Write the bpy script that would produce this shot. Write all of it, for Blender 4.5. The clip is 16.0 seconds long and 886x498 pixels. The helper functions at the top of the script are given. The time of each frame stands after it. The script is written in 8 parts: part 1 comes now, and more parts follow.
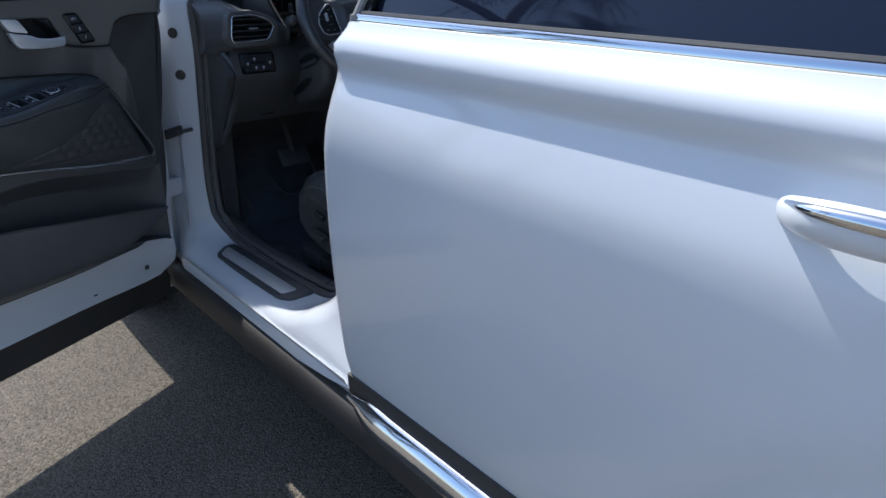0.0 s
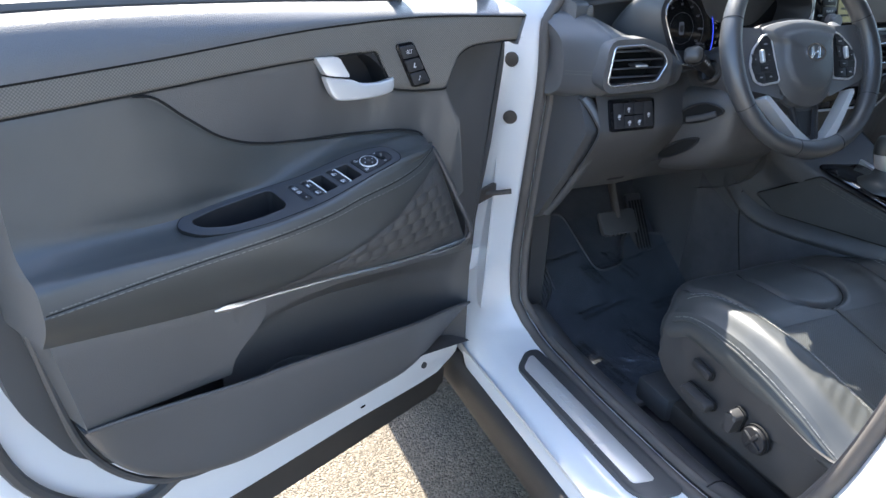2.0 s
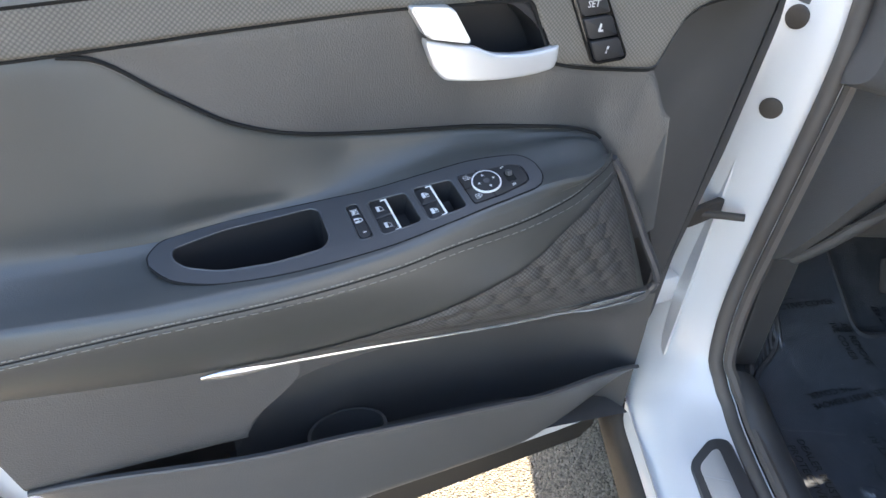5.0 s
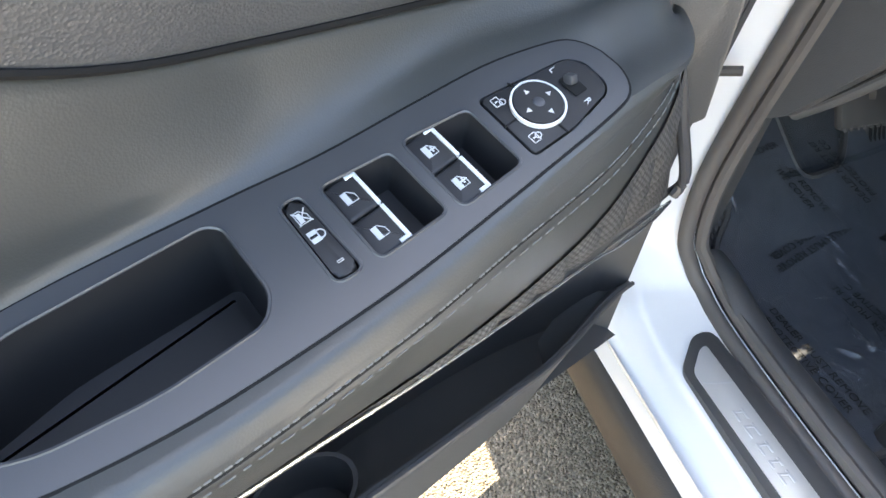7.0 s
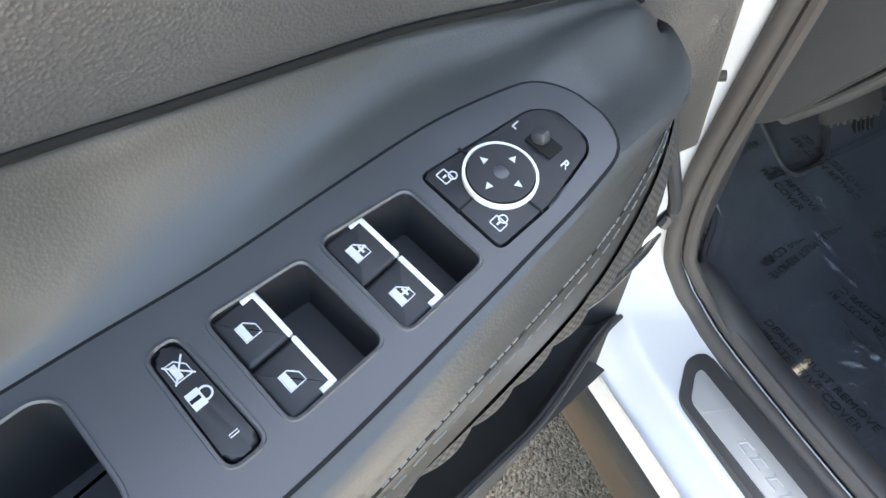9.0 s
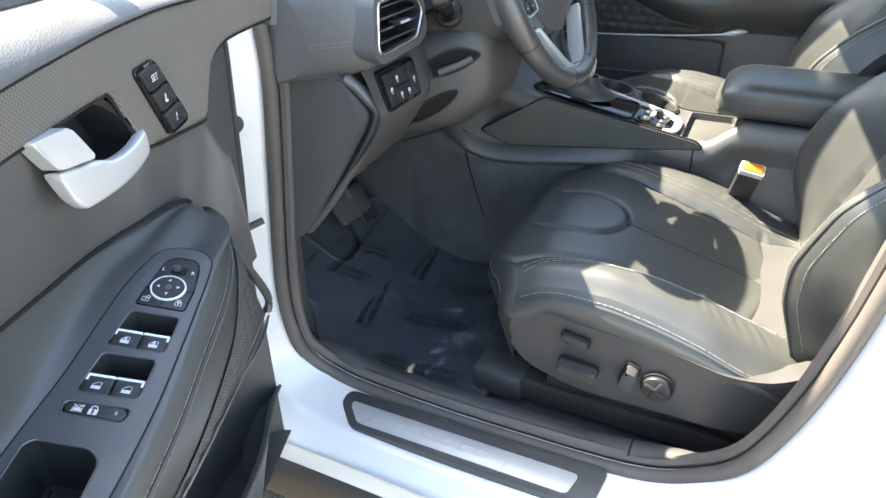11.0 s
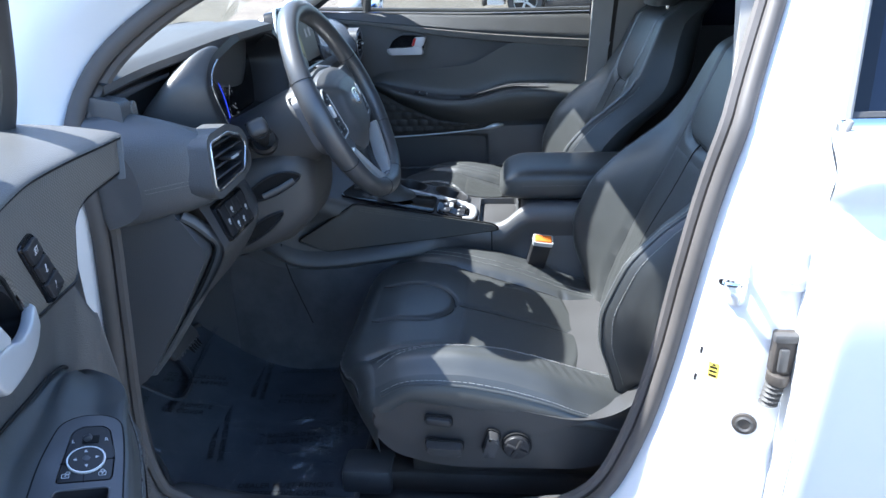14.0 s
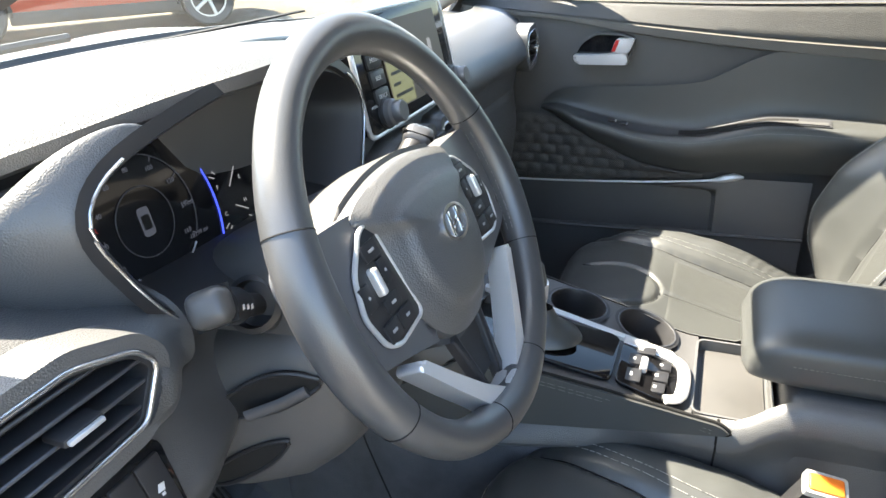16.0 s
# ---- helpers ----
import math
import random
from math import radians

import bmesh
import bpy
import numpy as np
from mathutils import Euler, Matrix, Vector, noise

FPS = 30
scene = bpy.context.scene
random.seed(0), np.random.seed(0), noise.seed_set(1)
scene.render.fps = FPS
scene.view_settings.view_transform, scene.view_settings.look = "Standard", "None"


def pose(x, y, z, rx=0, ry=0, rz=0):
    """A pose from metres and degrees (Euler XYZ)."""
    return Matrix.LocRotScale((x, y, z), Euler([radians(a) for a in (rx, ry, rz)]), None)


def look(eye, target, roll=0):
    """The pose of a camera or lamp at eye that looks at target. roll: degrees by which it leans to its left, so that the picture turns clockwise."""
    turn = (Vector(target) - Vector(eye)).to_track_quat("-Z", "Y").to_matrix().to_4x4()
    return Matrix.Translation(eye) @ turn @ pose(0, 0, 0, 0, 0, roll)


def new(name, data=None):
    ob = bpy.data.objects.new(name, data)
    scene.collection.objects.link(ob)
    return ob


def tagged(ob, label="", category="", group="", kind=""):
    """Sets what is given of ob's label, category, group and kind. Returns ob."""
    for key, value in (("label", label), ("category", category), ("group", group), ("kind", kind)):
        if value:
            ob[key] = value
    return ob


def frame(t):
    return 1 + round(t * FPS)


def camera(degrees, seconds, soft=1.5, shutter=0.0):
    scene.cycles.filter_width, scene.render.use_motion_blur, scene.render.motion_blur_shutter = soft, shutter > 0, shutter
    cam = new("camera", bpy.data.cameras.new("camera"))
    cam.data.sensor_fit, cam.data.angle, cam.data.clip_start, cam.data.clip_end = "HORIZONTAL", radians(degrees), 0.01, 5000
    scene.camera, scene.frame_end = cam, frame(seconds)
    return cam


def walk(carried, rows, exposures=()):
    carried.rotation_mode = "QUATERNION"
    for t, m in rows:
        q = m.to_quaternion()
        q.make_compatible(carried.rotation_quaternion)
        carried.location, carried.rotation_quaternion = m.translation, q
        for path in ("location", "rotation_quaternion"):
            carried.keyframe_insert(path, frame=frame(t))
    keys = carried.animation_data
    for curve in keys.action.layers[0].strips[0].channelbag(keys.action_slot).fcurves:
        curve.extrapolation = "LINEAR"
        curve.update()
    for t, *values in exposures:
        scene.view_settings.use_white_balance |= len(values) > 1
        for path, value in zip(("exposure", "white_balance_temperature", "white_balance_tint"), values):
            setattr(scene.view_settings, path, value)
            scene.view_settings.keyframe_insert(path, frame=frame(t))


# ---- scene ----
cam = camera(66.8, 16.0)
PATH = [
    (0, (-1.546, -1.097, 1.274), (-0.321, 0.284, 0.505), 0.7),
    (0.5, (-1.56, -0.893, 1.299), (-0.507, 0.606, 0.497), 1.3),
    (1, (-1.506, -0.66, 1.323), (-0.637, 0.941, 0.499), 1.2),
    (1.5, (-1.492, -0.47, 1.33), (-0.699, 1.162, 0.487), 2.0),
    (2, (-1.484, -0.26, 1.332), (-0.729, 1.378, 0.466), 2.3),
    (2.5, (-1.469, -0.139, 1.337), (-0.859, 1.535, 0.427), 3.9),
    (3, (-1.401, -0.048, 1.341), (-1.05, 1.678, 0.393), 4.7),
    (3.2, (-1.368, -0.019, 1.342), (-1.114, 1.709, 0.369), 4.7),
    (5.3, (-1.249, 0.163, 1.293), (-1.159, 1.778, 0.116), 3.5),
    (5.5, (-1.276, 0.194, 1.277), (-1.086, 1.782, 0.075), 2.6),
    (6, (-1.351, 0.287, 1.251), (-0.918, 1.746, -0.047), 2.0),
    (6.5, (-1.364, 0.363, 1.216), (-0.83, 1.696, -0.176), 5.4),
    (7, (-1.329, 0.436, 1.187), (-0.771, 1.707, -0.253), 6.6),
    (7.5, (-1.297, 0.488, 1.159), (-0.757, 1.724, -0.318), 6.6),
    (8, (-1.282, 0.519, 1.141), (-0.788, 1.742, -0.362), 5.7),
    (8.2, (-1.279, 0.525, 1.139), (-0.804, 1.741, -0.376), 5.4),
    (10.3, (-1.369, 0.382, 1.266), (-0.122, 1.436, 0.111), 2.0),
    (10.5, (-1.401, 0.343, 1.285), (-0.052, 1.311, 0.171), 1.6),
    (11, (-1.506, 0.259, 1.319), (0.042, 1.017, 0.305), -0.8),
    (11.5, (-1.601, 0.226, 1.353), (0.082, 0.78, 0.427), -2.1),
    (12, (-1.647, 0.289, 1.388), (0.136, 0.637, 0.553), -3.2),
    (12.5, (-1.678, 0.337, 1.397), (0.14, 0.578, 0.6), -3.3),
    (13, (-1.697, 0.364, 1.392), (0.138, 0.519, 0.611), -2.4),
    (13.5, (-1.689, 0.37, 1.387), (0.147, 0.504, 0.605), -1.7),
    (14, (-1.596, 0.335, 1.37), (0.237, 0.514, 0.59), -2.1),
    (14.5, (-1.373, 0.228, 1.379), (0.437, 0.577, 0.603), -2.5),
    (15, (-1.183, 0.215, 1.367), (0.577, 0.736, 0.572), -1.4),
    (15.5, (-0.966, 0.338, 1.365), (0.747, 1.046, 0.614), -2.8),
    (16, (-0.851, 0.412, 1.372), (0.82, 1.116, 0.528), -3.0),
]
EXPOSURES = [(0, 0.15, 5500, 10), (1.0, 0.68, 5500, 10), (1.5, 1.42, 5600, 10), (2.0, 2.28, 6050, 10), (3.0, 2.42, 6450, 10), (5.5, 2.88, 7000, 10), (7.0, 3.2, 7650, 10), (8.0, 3.25, 7950, 10), (10.5, 3.32, 7350, 6), (11, 3.0, 7050, 7),
             (11.5, 2.45, 6700, 8), (12.5, 1.90, 5400, 10), (14, 1.95, 5350, 9), (14.5, 2.38, 5850, 8), (15, 2.98, 6200, 7), (15.5, 3.20, 6650, 7), (16, 2.98, 6750, 8)]
walk(cam, [(t, look(eye, target, roll)) for t, eye, target, roll in PATH], EXPOSURES)



# ---- light ----
world = bpy.data.worlds.new("world")
scene.world = world
world.use_nodes = True
wn = world.node_tree
sky = wn.nodes.new("ShaderNodeTexSky")
sky.sky_type, sky.sun_disc = "NISHITA", False
sky.sun_elevation, sky.sun_rotation = radians(54), radians(5)
sky.air_density, sky.dust_density = 1.0, 1.5
wn.links.new(sky.outputs[0], wn.nodes["Background"].inputs[0])
wn.nodes["Background"].inputs[1].default_value = 0.148
sun_data = bpy.data.lights.new("sun", "SUN")
sun_data.energy, sun_data.angle, sun_data.color = 5.0, radians(0.53), (1.0, 0.91, 0.77)
sun = new("sun", sun_data)
sun.matrix_world = look((0.65, 7.25, 10.0), (0, 0, 0))


# ---- materials ----
def node(nt, kind, **values):
    n = nt.nodes.new(kind)
    for key, value in values.items():
        n.inputs[key.replace("_", " ")].default_value = value
    return n


def material(name, color, rough=0.5, metal=0.0, grain=0.0, grain_size=0.001, vary=0.15, spots=3.0, coat=0.0, spec=0.5, sheen=0.0, cells=True):
    """A surface with a fine relief (grain, in metres), and colour and gloss that vary in soft patches and in the grain."""
    m = bpy.data.materials.new(name)
    m.use_nodes = True
    nt = m.node_tree
    b = nt.nodes["Principled BSDF"]
    b.inputs["Roughness"].default_value, b.inputs["Metallic"].default_value = rough, metal
    b.inputs["Specular IOR Level"].default_value = spec
    b.inputs["Coat Weight"].default_value, b.inputs["Coat Roughness"].default_value = coat, 0.03
    if sheen:
        b.inputs["Sheen Weight"].default_value, b.inputs["Sheen Roughness"].default_value = sheen, 0.5
    co = nt.nodes.new("ShaderNodeTexCoord")
    soft = node(nt, "ShaderNodeTexNoise", Scale=spots, Detail=4.0, Roughness=0.6)
    nt.links.new(co.outputs["Object"], soft.inputs["Vector"])
    ramp = nt.nodes.new("ShaderNodeMapRange")
    ramp.inputs["From Min"].default_value, ramp.inputs["From Max"].default_value = 0.3, 0.7
    ramp.inputs["To Min"].default_value, ramp.inputs["To Max"].default_value = 1 - vary, 1 + vary
    nt.links.new(soft.outputs["Fac"], ramp.inputs["Value"])
    tint = nt.nodes.new("ShaderNodeMix")
    tint.data_type, tint.blend_type = "RGBA", "MULTIPLY"
    tint.inputs[0].default_value = 1.0
    tint.inputs[6].default_value = (*color, 1)
    nt.links.new(ramp.outputs[0], tint.inputs[7])
    nt.links.new(tint.outputs[2], b.inputs["Base Color"])
    gloss = nt.nodes.new("ShaderNodeMapRange")
    gloss.inputs["To Min"].default_value, gloss.inputs["To Max"].default_value = max(0.0, rough - 0.06), min(1.0, rough + 0.06)
    nt.links.new(soft.outputs["Fac"], gloss.inputs["Value"])
    if rough > 0.12:
        nt.links.new(gloss.outputs[0], b.inputs["Roughness"])
    if grain:
        if cells:
            fine = node(nt, "ShaderNodeTexVoronoi", Scale=1 / grain_size)
            out = fine.outputs["Distance"]
        else:
            fine = node(nt, "ShaderNodeTexNoise", Scale=1 / grain_size, Detail=3.0)
            out = fine.outputs["Fac"]
        nt.links.new(co.outputs["Object"], fine.inputs["Vector"])
        bump = node(nt, "ShaderNodeBump", Strength=grain, Distance=grain_size * 0.5)
        nt.links.new(out, bump.inputs["Height"])
        nt.links.new(bump.outputs[0], b.inputs["Normal"])
    return m


def woven(name, color, size, dark=0.35, rough=0.6, axes=(0, 1, 1)):
    """A cloth of small raised lozenges of the given size in metres."""
    m = material(name, color, rough, vary=0.1)
    nt = m.node_tree
    b = nt.nodes["Principled BSDF"]
    co = nt.nodes.new("ShaderNodeTexCoord")
    turn = node(nt, "ShaderNodeMapping", Rotation=[radians(45) * (1 - a) for a in axes], Scale=[a / size for a in axes])
    nt.links.new(co.outputs["Object"], turn.inputs["Vector"])
    check = node(nt, "ShaderNodeTexVoronoi", Scale=1.0, Randomness=0.0)
    check.feature = "F1"
    nt.links.new(turn.outputs[0], check.inputs["Vector"])
    shade = nt.nodes.new("ShaderNodeMapRange")
    shade.inputs["From Min"].default_value, shade.inputs["From Max"].default_value = 0.15, 0.6
    shade.inputs["To Min"].default_value, shade.inputs["To Max"].default_value = 1.25, dark
    nt.links.new(check.outputs["Distance"], shade.inputs["Value"])
    mul = nt.nodes.new("ShaderNodeMix")
    mul.data_type, mul.blend_type = "RGBA", "MULTIPLY"
    mul.inputs[0].default_value = 1.0
    old = b.inputs["Base Color"].links[0].from_socket
    nt.links.new(old, mul.inputs[6])
    nt.links.new(shade.outputs[0], mul.inputs[7])
    nt.links.new(mul.outputs[2], b.inputs["Base Color"])
    bump = node(nt, "ShaderNodeBump", Strength=0.6, Distance=size * 0.25)
    bump.invert = True
    nt.links.new(check.outputs["Distance"], bump.inputs["Height"])
    nt.links.new(bump.outputs[0], b.inputs["Normal"])
    return m


def clear(name, tint, gloss_rough=0.02, ior=1.45):
    """Thin clear pane or film: light goes straight through, with a gloss that grows at a slant."""
    m = bpy.data.materials.new(name)
    m.use_nodes = True
    nt = m.node_tree
    nt.nodes.remove(nt.nodes["Principled BSDF"])
    through_it = nt.nodes.new("ShaderNodeBsdfTransparent")
    through_it.inputs[0].default_value = (*tint, 1)
    gloss = nt.nodes.new("ShaderNodeBsdfGlossy")
    gloss.inputs["Roughness"].default_value = gloss_rough
    facing = node(nt, "ShaderNodeLayerWeight", Blend=0.5)
    fifth = nt.nodes.new("ShaderNodeMath")
    fifth.operation = "POWER"
    fifth.inputs[1].default_value = 5.0
    nt.links.new(facing.outputs["Facing"], fifth.inputs[0])
    fres = nt.nodes.new("ShaderNodeMapRange")
    fres.inputs["To Min"].default_value, fres.inputs["To Max"].default_value = ((ior - 1) / (ior + 1)) ** 2, 0.95
    nt.links.new(fifth.outputs[0], fres.inputs["Value"])
    mix = nt.nodes.new("ShaderNodeMixShader")
    nt.links.new(fres.outputs[0], mix.inputs[0])
    nt.links.new(through_it.outputs[0], mix.inputs[1])
    nt.links.new(gloss.outputs[0], mix.inputs[2])
    nt.links.new(mix.outputs[0], nt.nodes["Material Output"].inputs["Surface"])
    return m


def glow(name, color, strength):
    m = bpy.data.materials.new(name)
    m.use_nodes = True
    b = m.node_tree.nodes["Principled BSDF"]
    b.inputs["Base Color"].default_value = (0.02, 0.02, 0.02, 1)
    b.inputs["Emission Color"].default_value = (*color, 1)
    b.inputs["Emission Strength"].default_value = strength
    return m


def asphalt_material():
    m = material("asphalt", (0.200, 0.170, 0.131), 0.9, spec=0.2, vary=0.15, spots=1.2)
    nt = m.node_tree
    b = nt.nodes["Principled BSDF"]
    co = nt.nodes.new("ShaderNodeTexCoord")
    stone = node(nt, "ShaderNodeTexVoronoi", Scale=190.0)
    nt.links.new(co.outputs["Object"], stone.inputs["Vector"])
    spread = nt.nodes.new("ShaderNodeMapRange")
    spread.inputs["To Min"].default_value, spread.inputs["To Max"].default_value = 0.45, 1.65
    nt.links.new(stone.outputs["Color"], spread.inputs["Value"])
    mul = nt.nodes.new("ShaderNodeMix")
    mul.data_type, mul.blend_type = "RGBA", "MULTIPLY"
    mul.inputs[0].default_value = 1.0
    nt.links.new(b.inputs["Base Color"].links[0].from_socket, mul.inputs[6])
    nt.links.new(spread.outputs[0], mul.inputs[7])
    nt.links.new(mul.outputs[2], b.inputs["Base Color"])
    bump = node(nt, "ShaderNodeBump", Strength=1.0, Distance=0.008)
    bump.invert = True
    nt.links.new(stone.outputs["Distance"], bump.inputs["Height"])
    nt.links.new(bump.outputs[0], b.inputs["Normal"])
    return m


PAINT = material("white_paint", (0.80, 0.81, 0.82), 0.32, vary=0.015, coat=1.0, grain=0.02, grain_size=0.0006)
LEATHER = material("black_leather", (0.056, 0.059, 0.058), 0.40, spec=0.75, grain=0.12, grain_size=0.0012, vary=0.10, spots=6)
PERF = woven("perforated_leather", (0.062, 0.065, 0.063), 0.0034, dark=0.6, rough=0.42, axes=(1, 1, 0))
PERF_UP = woven("perforated_back_leather", (0.062, 0.065, 0.063), 0.0034, dark=0.6, rough=0.42, axes=(1, 0, 1))
SOFT = material("soft_plastic", (0.084, 0.085, 0.086), 0.42, spec=0.85, grain=0.42, grain_size=0.0015, vary=0.10, spots=5)
PLASTIC = material("black_plastic", (0.068, 0.067, 0.067), 0.50, spec=0.7, grain=0.25, grain_size=0.0010, vary=0.10, spots=7)
BEZEL = material("satin_black_plastic", (0.058, 0.060, 0.066), 0.38, spec=0.8, grain=0.08, grain_size=0.0005, vary=0.05)
BUTTON = material("button_black", (0.024, 0.024, 0.026), 0.45, vary=0.05)
GLOSS = material("gloss_black", (0.008, 0.008, 0.009), 0.07, vary=0.02)
CLAD = material("cladding", (0.058, 0.050, 0.043), 0.6, grain=0.4, grain_size=0.002, vary=0.2, spots=4)
RUBBER = material("rubber", (0.070, 0.068, 0.066), 0.55, vary=0.15, spots=9)
WEAVE = woven("woven_trim", (0.135, 0.127, 0.112), 0.0028, dark=0.65)
MESH = woven("speaker_mesh", (0.085, 0.084, 0.083), 0.0034, dark=0.25)
SATIN = material("satin_silver", (0.70, 0.70, 0.70), 0.30, 0.45, vary=0.03, cells=False)
EDGE_SILVER = material("bright_silver_edge", (0.86, 0.86, 0.85), 0.38, 0.15, vary=0.02, cells=False)
DASH_TOP = material("grained_dash_top", (0.058, 0.059, 0.058), 0.50, spec=0.5, grain=0.6, grain_size=0.0018, vary=0.10, spots=4)
STRIP = material("satin_metal_strip", (0.66, 0.66, 0.67), 0.24, 0.92, vary=0.03, cells=False)
CHROME = material("chrome", (0.86, 0.87, 0.88), 0.06, 1.0, vary=0.02)
BRUSHED = material("brushed_steel", (0.72, 0.71, 0.69), 0.36, 0.4, grain=0.1, grain_size=0.001, vary=0.06, cells=False)
CARPET = material("carpet", (0.085, 0.086, 0.090), 0.95, grain=1.0, grain_size=0.002, vary=0.25, spots=14, cells=False)
MAT = material("mat_carpet", (0.074, 0.079, 0.088), 0.9, grain=0.8, grain_size=0.0015, vary=0.15, spots=14, cells=False)
FILM = clear("plastic_film", (0.93, 0.95, 0.97), 0.04, 1.55)
INK = material("black_ink", (0.004, 0.004, 0.005), 0.5, vary=0.05)
MARK = material("white_print", (0.62, 0.62, 0.62), 0.5, vary=0.02)
THREAD = material("grey_thread", (0.42, 0.42, 0.40), 0.7, vary=0.1)
DARK_THREAD = material("dark_thread", (0.22, 0.22, 0.21), 0.7, vary=0.1)
# near-black for joints; also painted as the shade in slots, wells and hollows
SEAM_AND_SHADE = material("seam_and_shade", (0.006, 0.006, 0.006), 0.9, vary=0.1)
DOOR_SEAL = material("door_seal_rubber", (0.105, 0.095, 0.088), 0.6, vary=0.12, spots=9)
GLASS = clear("clear_glass", (0.90, 0.94, 0.92))
TINTED = clear("tinted_glass", (0.60, 0.63, 0.61))
SCREEN_GLASS = clear("windscreen_glass", (0.72, 0.76, 0.73))
RIM_LEATHER = material("smooth_rim_leather", (0.062, 0.063, 0.065), 0.36, spec=0.95, grain=0.10, grain_size=0.0012, vary=0.06)
PRIVACY = material("privacy_glass", (0.012, 0.016, 0.032), 0.03, vary=0.02, spec=0.6)
HEADLINER = material("headliner", (0.42, 0.40, 0.37), 0.9, grain=0.4, grain_size=0.002, vary=0.05, cells=False)
PILLAR = material("pillar_trim", (0.36, 0.34, 0.31), 0.75, grain=0.3, grain_size=0.0015, vary=0.05)
SPOKE_METAL = material("dark_satin_metal", (0.16, 0.16, 0.165), 0.36, 0.35, vary=0.04, cells=False)
KEY_PRINT = material("grey_print", (0.42, 0.42, 0.42), 0.5, vary=0.02)
SIDE_TRIM = material("seat_side_plastic", (0.048, 0.047, 0.047), 0.45, spec=0.6, grain=0.2, grain_size=0.0010, vary=0.08, spots=7)
STALK = material("stalk_grey", (0.075, 0.073, 0.070), 0.36, vary=0.05)
ORANGE = material("orange_red_button", (0.90, 0.22, 0.03), 0.35, vary=0.05)
RED = material("red_print", (0.5, 0.02, 0.015), 0.4, vary=0.05)
YELLOW = material("yellow_label", (0.75, 0.62, 0.10), 0.5, vary=0.05)
ASPHALT = asphalt_material()
PAINT_LINE = material("line_paint", (0.62, 0.61, 0.57), 0.7, vary=0.2, spots=7)
SCREEN = glow("lit_screen", (0.62, 0.52, 0.38), 0.010)
MAP = glow("map_screen", (0.72, 0.74, 0.36), 0.045)
LCD_BLUE = glow("blue_dial", (0.06, 0.10, 1.0), 0.22)
LCD_WHITE = glow("white_dial", (0.9, 0.9, 0.95), 0.05)
LCD_NUM = glow("dial_print", (0.6, 0.66, 0.9), 0.014)
LCD_DIM = glow("dim_dial", (0.55, 0.62, 0.9), 0.005)


# ---- shapes ----
def curve(*pts):
    """A smooth function through points (x, y), with no overshoot."""
    x, y = np.array(pts, float).T
    h, d = np.diff(x), np.diff(y) / np.diff(x)
    m = np.zeros(len(x))
    m[0], m[-1] = d[0], d[-1]
    for i in range(1, len(x) - 1):
        if d[i - 1] * d[i] > 0:
            w1, w2 = 2 * h[i] + h[i - 1], h[i] + 2 * h[i - 1]
            m[i] = (w1 + w2) / (w1 / d[i - 1] + w2 / d[i])

    def f(t):
        t = min(max(t, x[0]), x[-1])
        i = min(int(np.searchsorted(x, t, "right")) - 1, len(x) - 2)
        s = (t - x[i]) / h[i]
        return float((1 + 2 * s) * (1 - s) ** 2 * y[i] + s * (1 - s) ** 2 * h[i] * m[i] + s * s * (3 - 2 * s) * y[i + 1] + s * s * (s - 1) * h[i] * m[i + 1])

    return f


def under(parent):
    """Keeps to three levels: thing, part, sub-part."""
    if parent and parent.parent and parent.parent.parent:
        return parent.parent
    return parent


def within(line, a, b):
    """Whether a point lies inside an outline."""
    hit, n = False, len(line)
    for i in range(n):
        (p, q), (r, s) = line[i - 1], line[i]
        if (q > b) != (s > b) and a < (r - p) * (b - q) / (s - q) + p:
            hit = not hit
    return hit


def opened(bm, line, near):
    """Cuts the faces out of a skin that lie inside an outline of (x, z) and nearer than a depth y."""
    gone = [f for f in bm.faces if f.calc_center_median().y < near and within(line, f.calc_center_median().x, f.calc_center_median().z)]
    bmesh.ops.delete(bm, geom=gone, context="FACES")
    return bm


def part(name, bm, mat, parent=None, label="", smooth=True, angle=38):
    """Links a bmesh as one mesh object under a thing or a part."""
    bmesh.ops.recalc_face_normals(bm, faces=bm.faces)
    me = bpy.data.meshes.new(name)
    bm.to_mesh(me)
    bm.free()
    me.materials.append(mat)
    if smooth:
        me.shade_smooth()
        me.set_sharp_from_angle(angle=radians(angle))
    ob = new(name, me)
    ob.parent = under(parent)
    if label:
        ob["label"] = label
    return ob


def thing(name, m, label, category, group=""):
    ob = new(name)
    ob.matrix_world = m
    ob.empty_display_size = 0.05
    return tagged(ob, label, category, group)


def surf(fn, nu, nv, thick=0.0, closed_u=False):
    """A grid of fn(u, v), u and v from 0 to 1, with a back when thick is not 0."""
    bm = bmesh.new()
    rows = [[bm.verts.new(fn(i / nu, j / nv)) for j in range(nv + 1)] for i in range(nu if closed_u else nu + 1)]
    n = len(rows)
    for i in range(nu):
        a, b = rows[i], rows[(i + 1) % n]
        for j in range(nv):
            bm.faces.new((a[j], b[j], b[j + 1], a[j + 1]))
    if thick:
        bmesh.ops.recalc_face_normals(bm, faces=bm.faces)
        bmesh.ops.solidify(bm, geom=bm.faces[:], thickness=thick)
    return bm


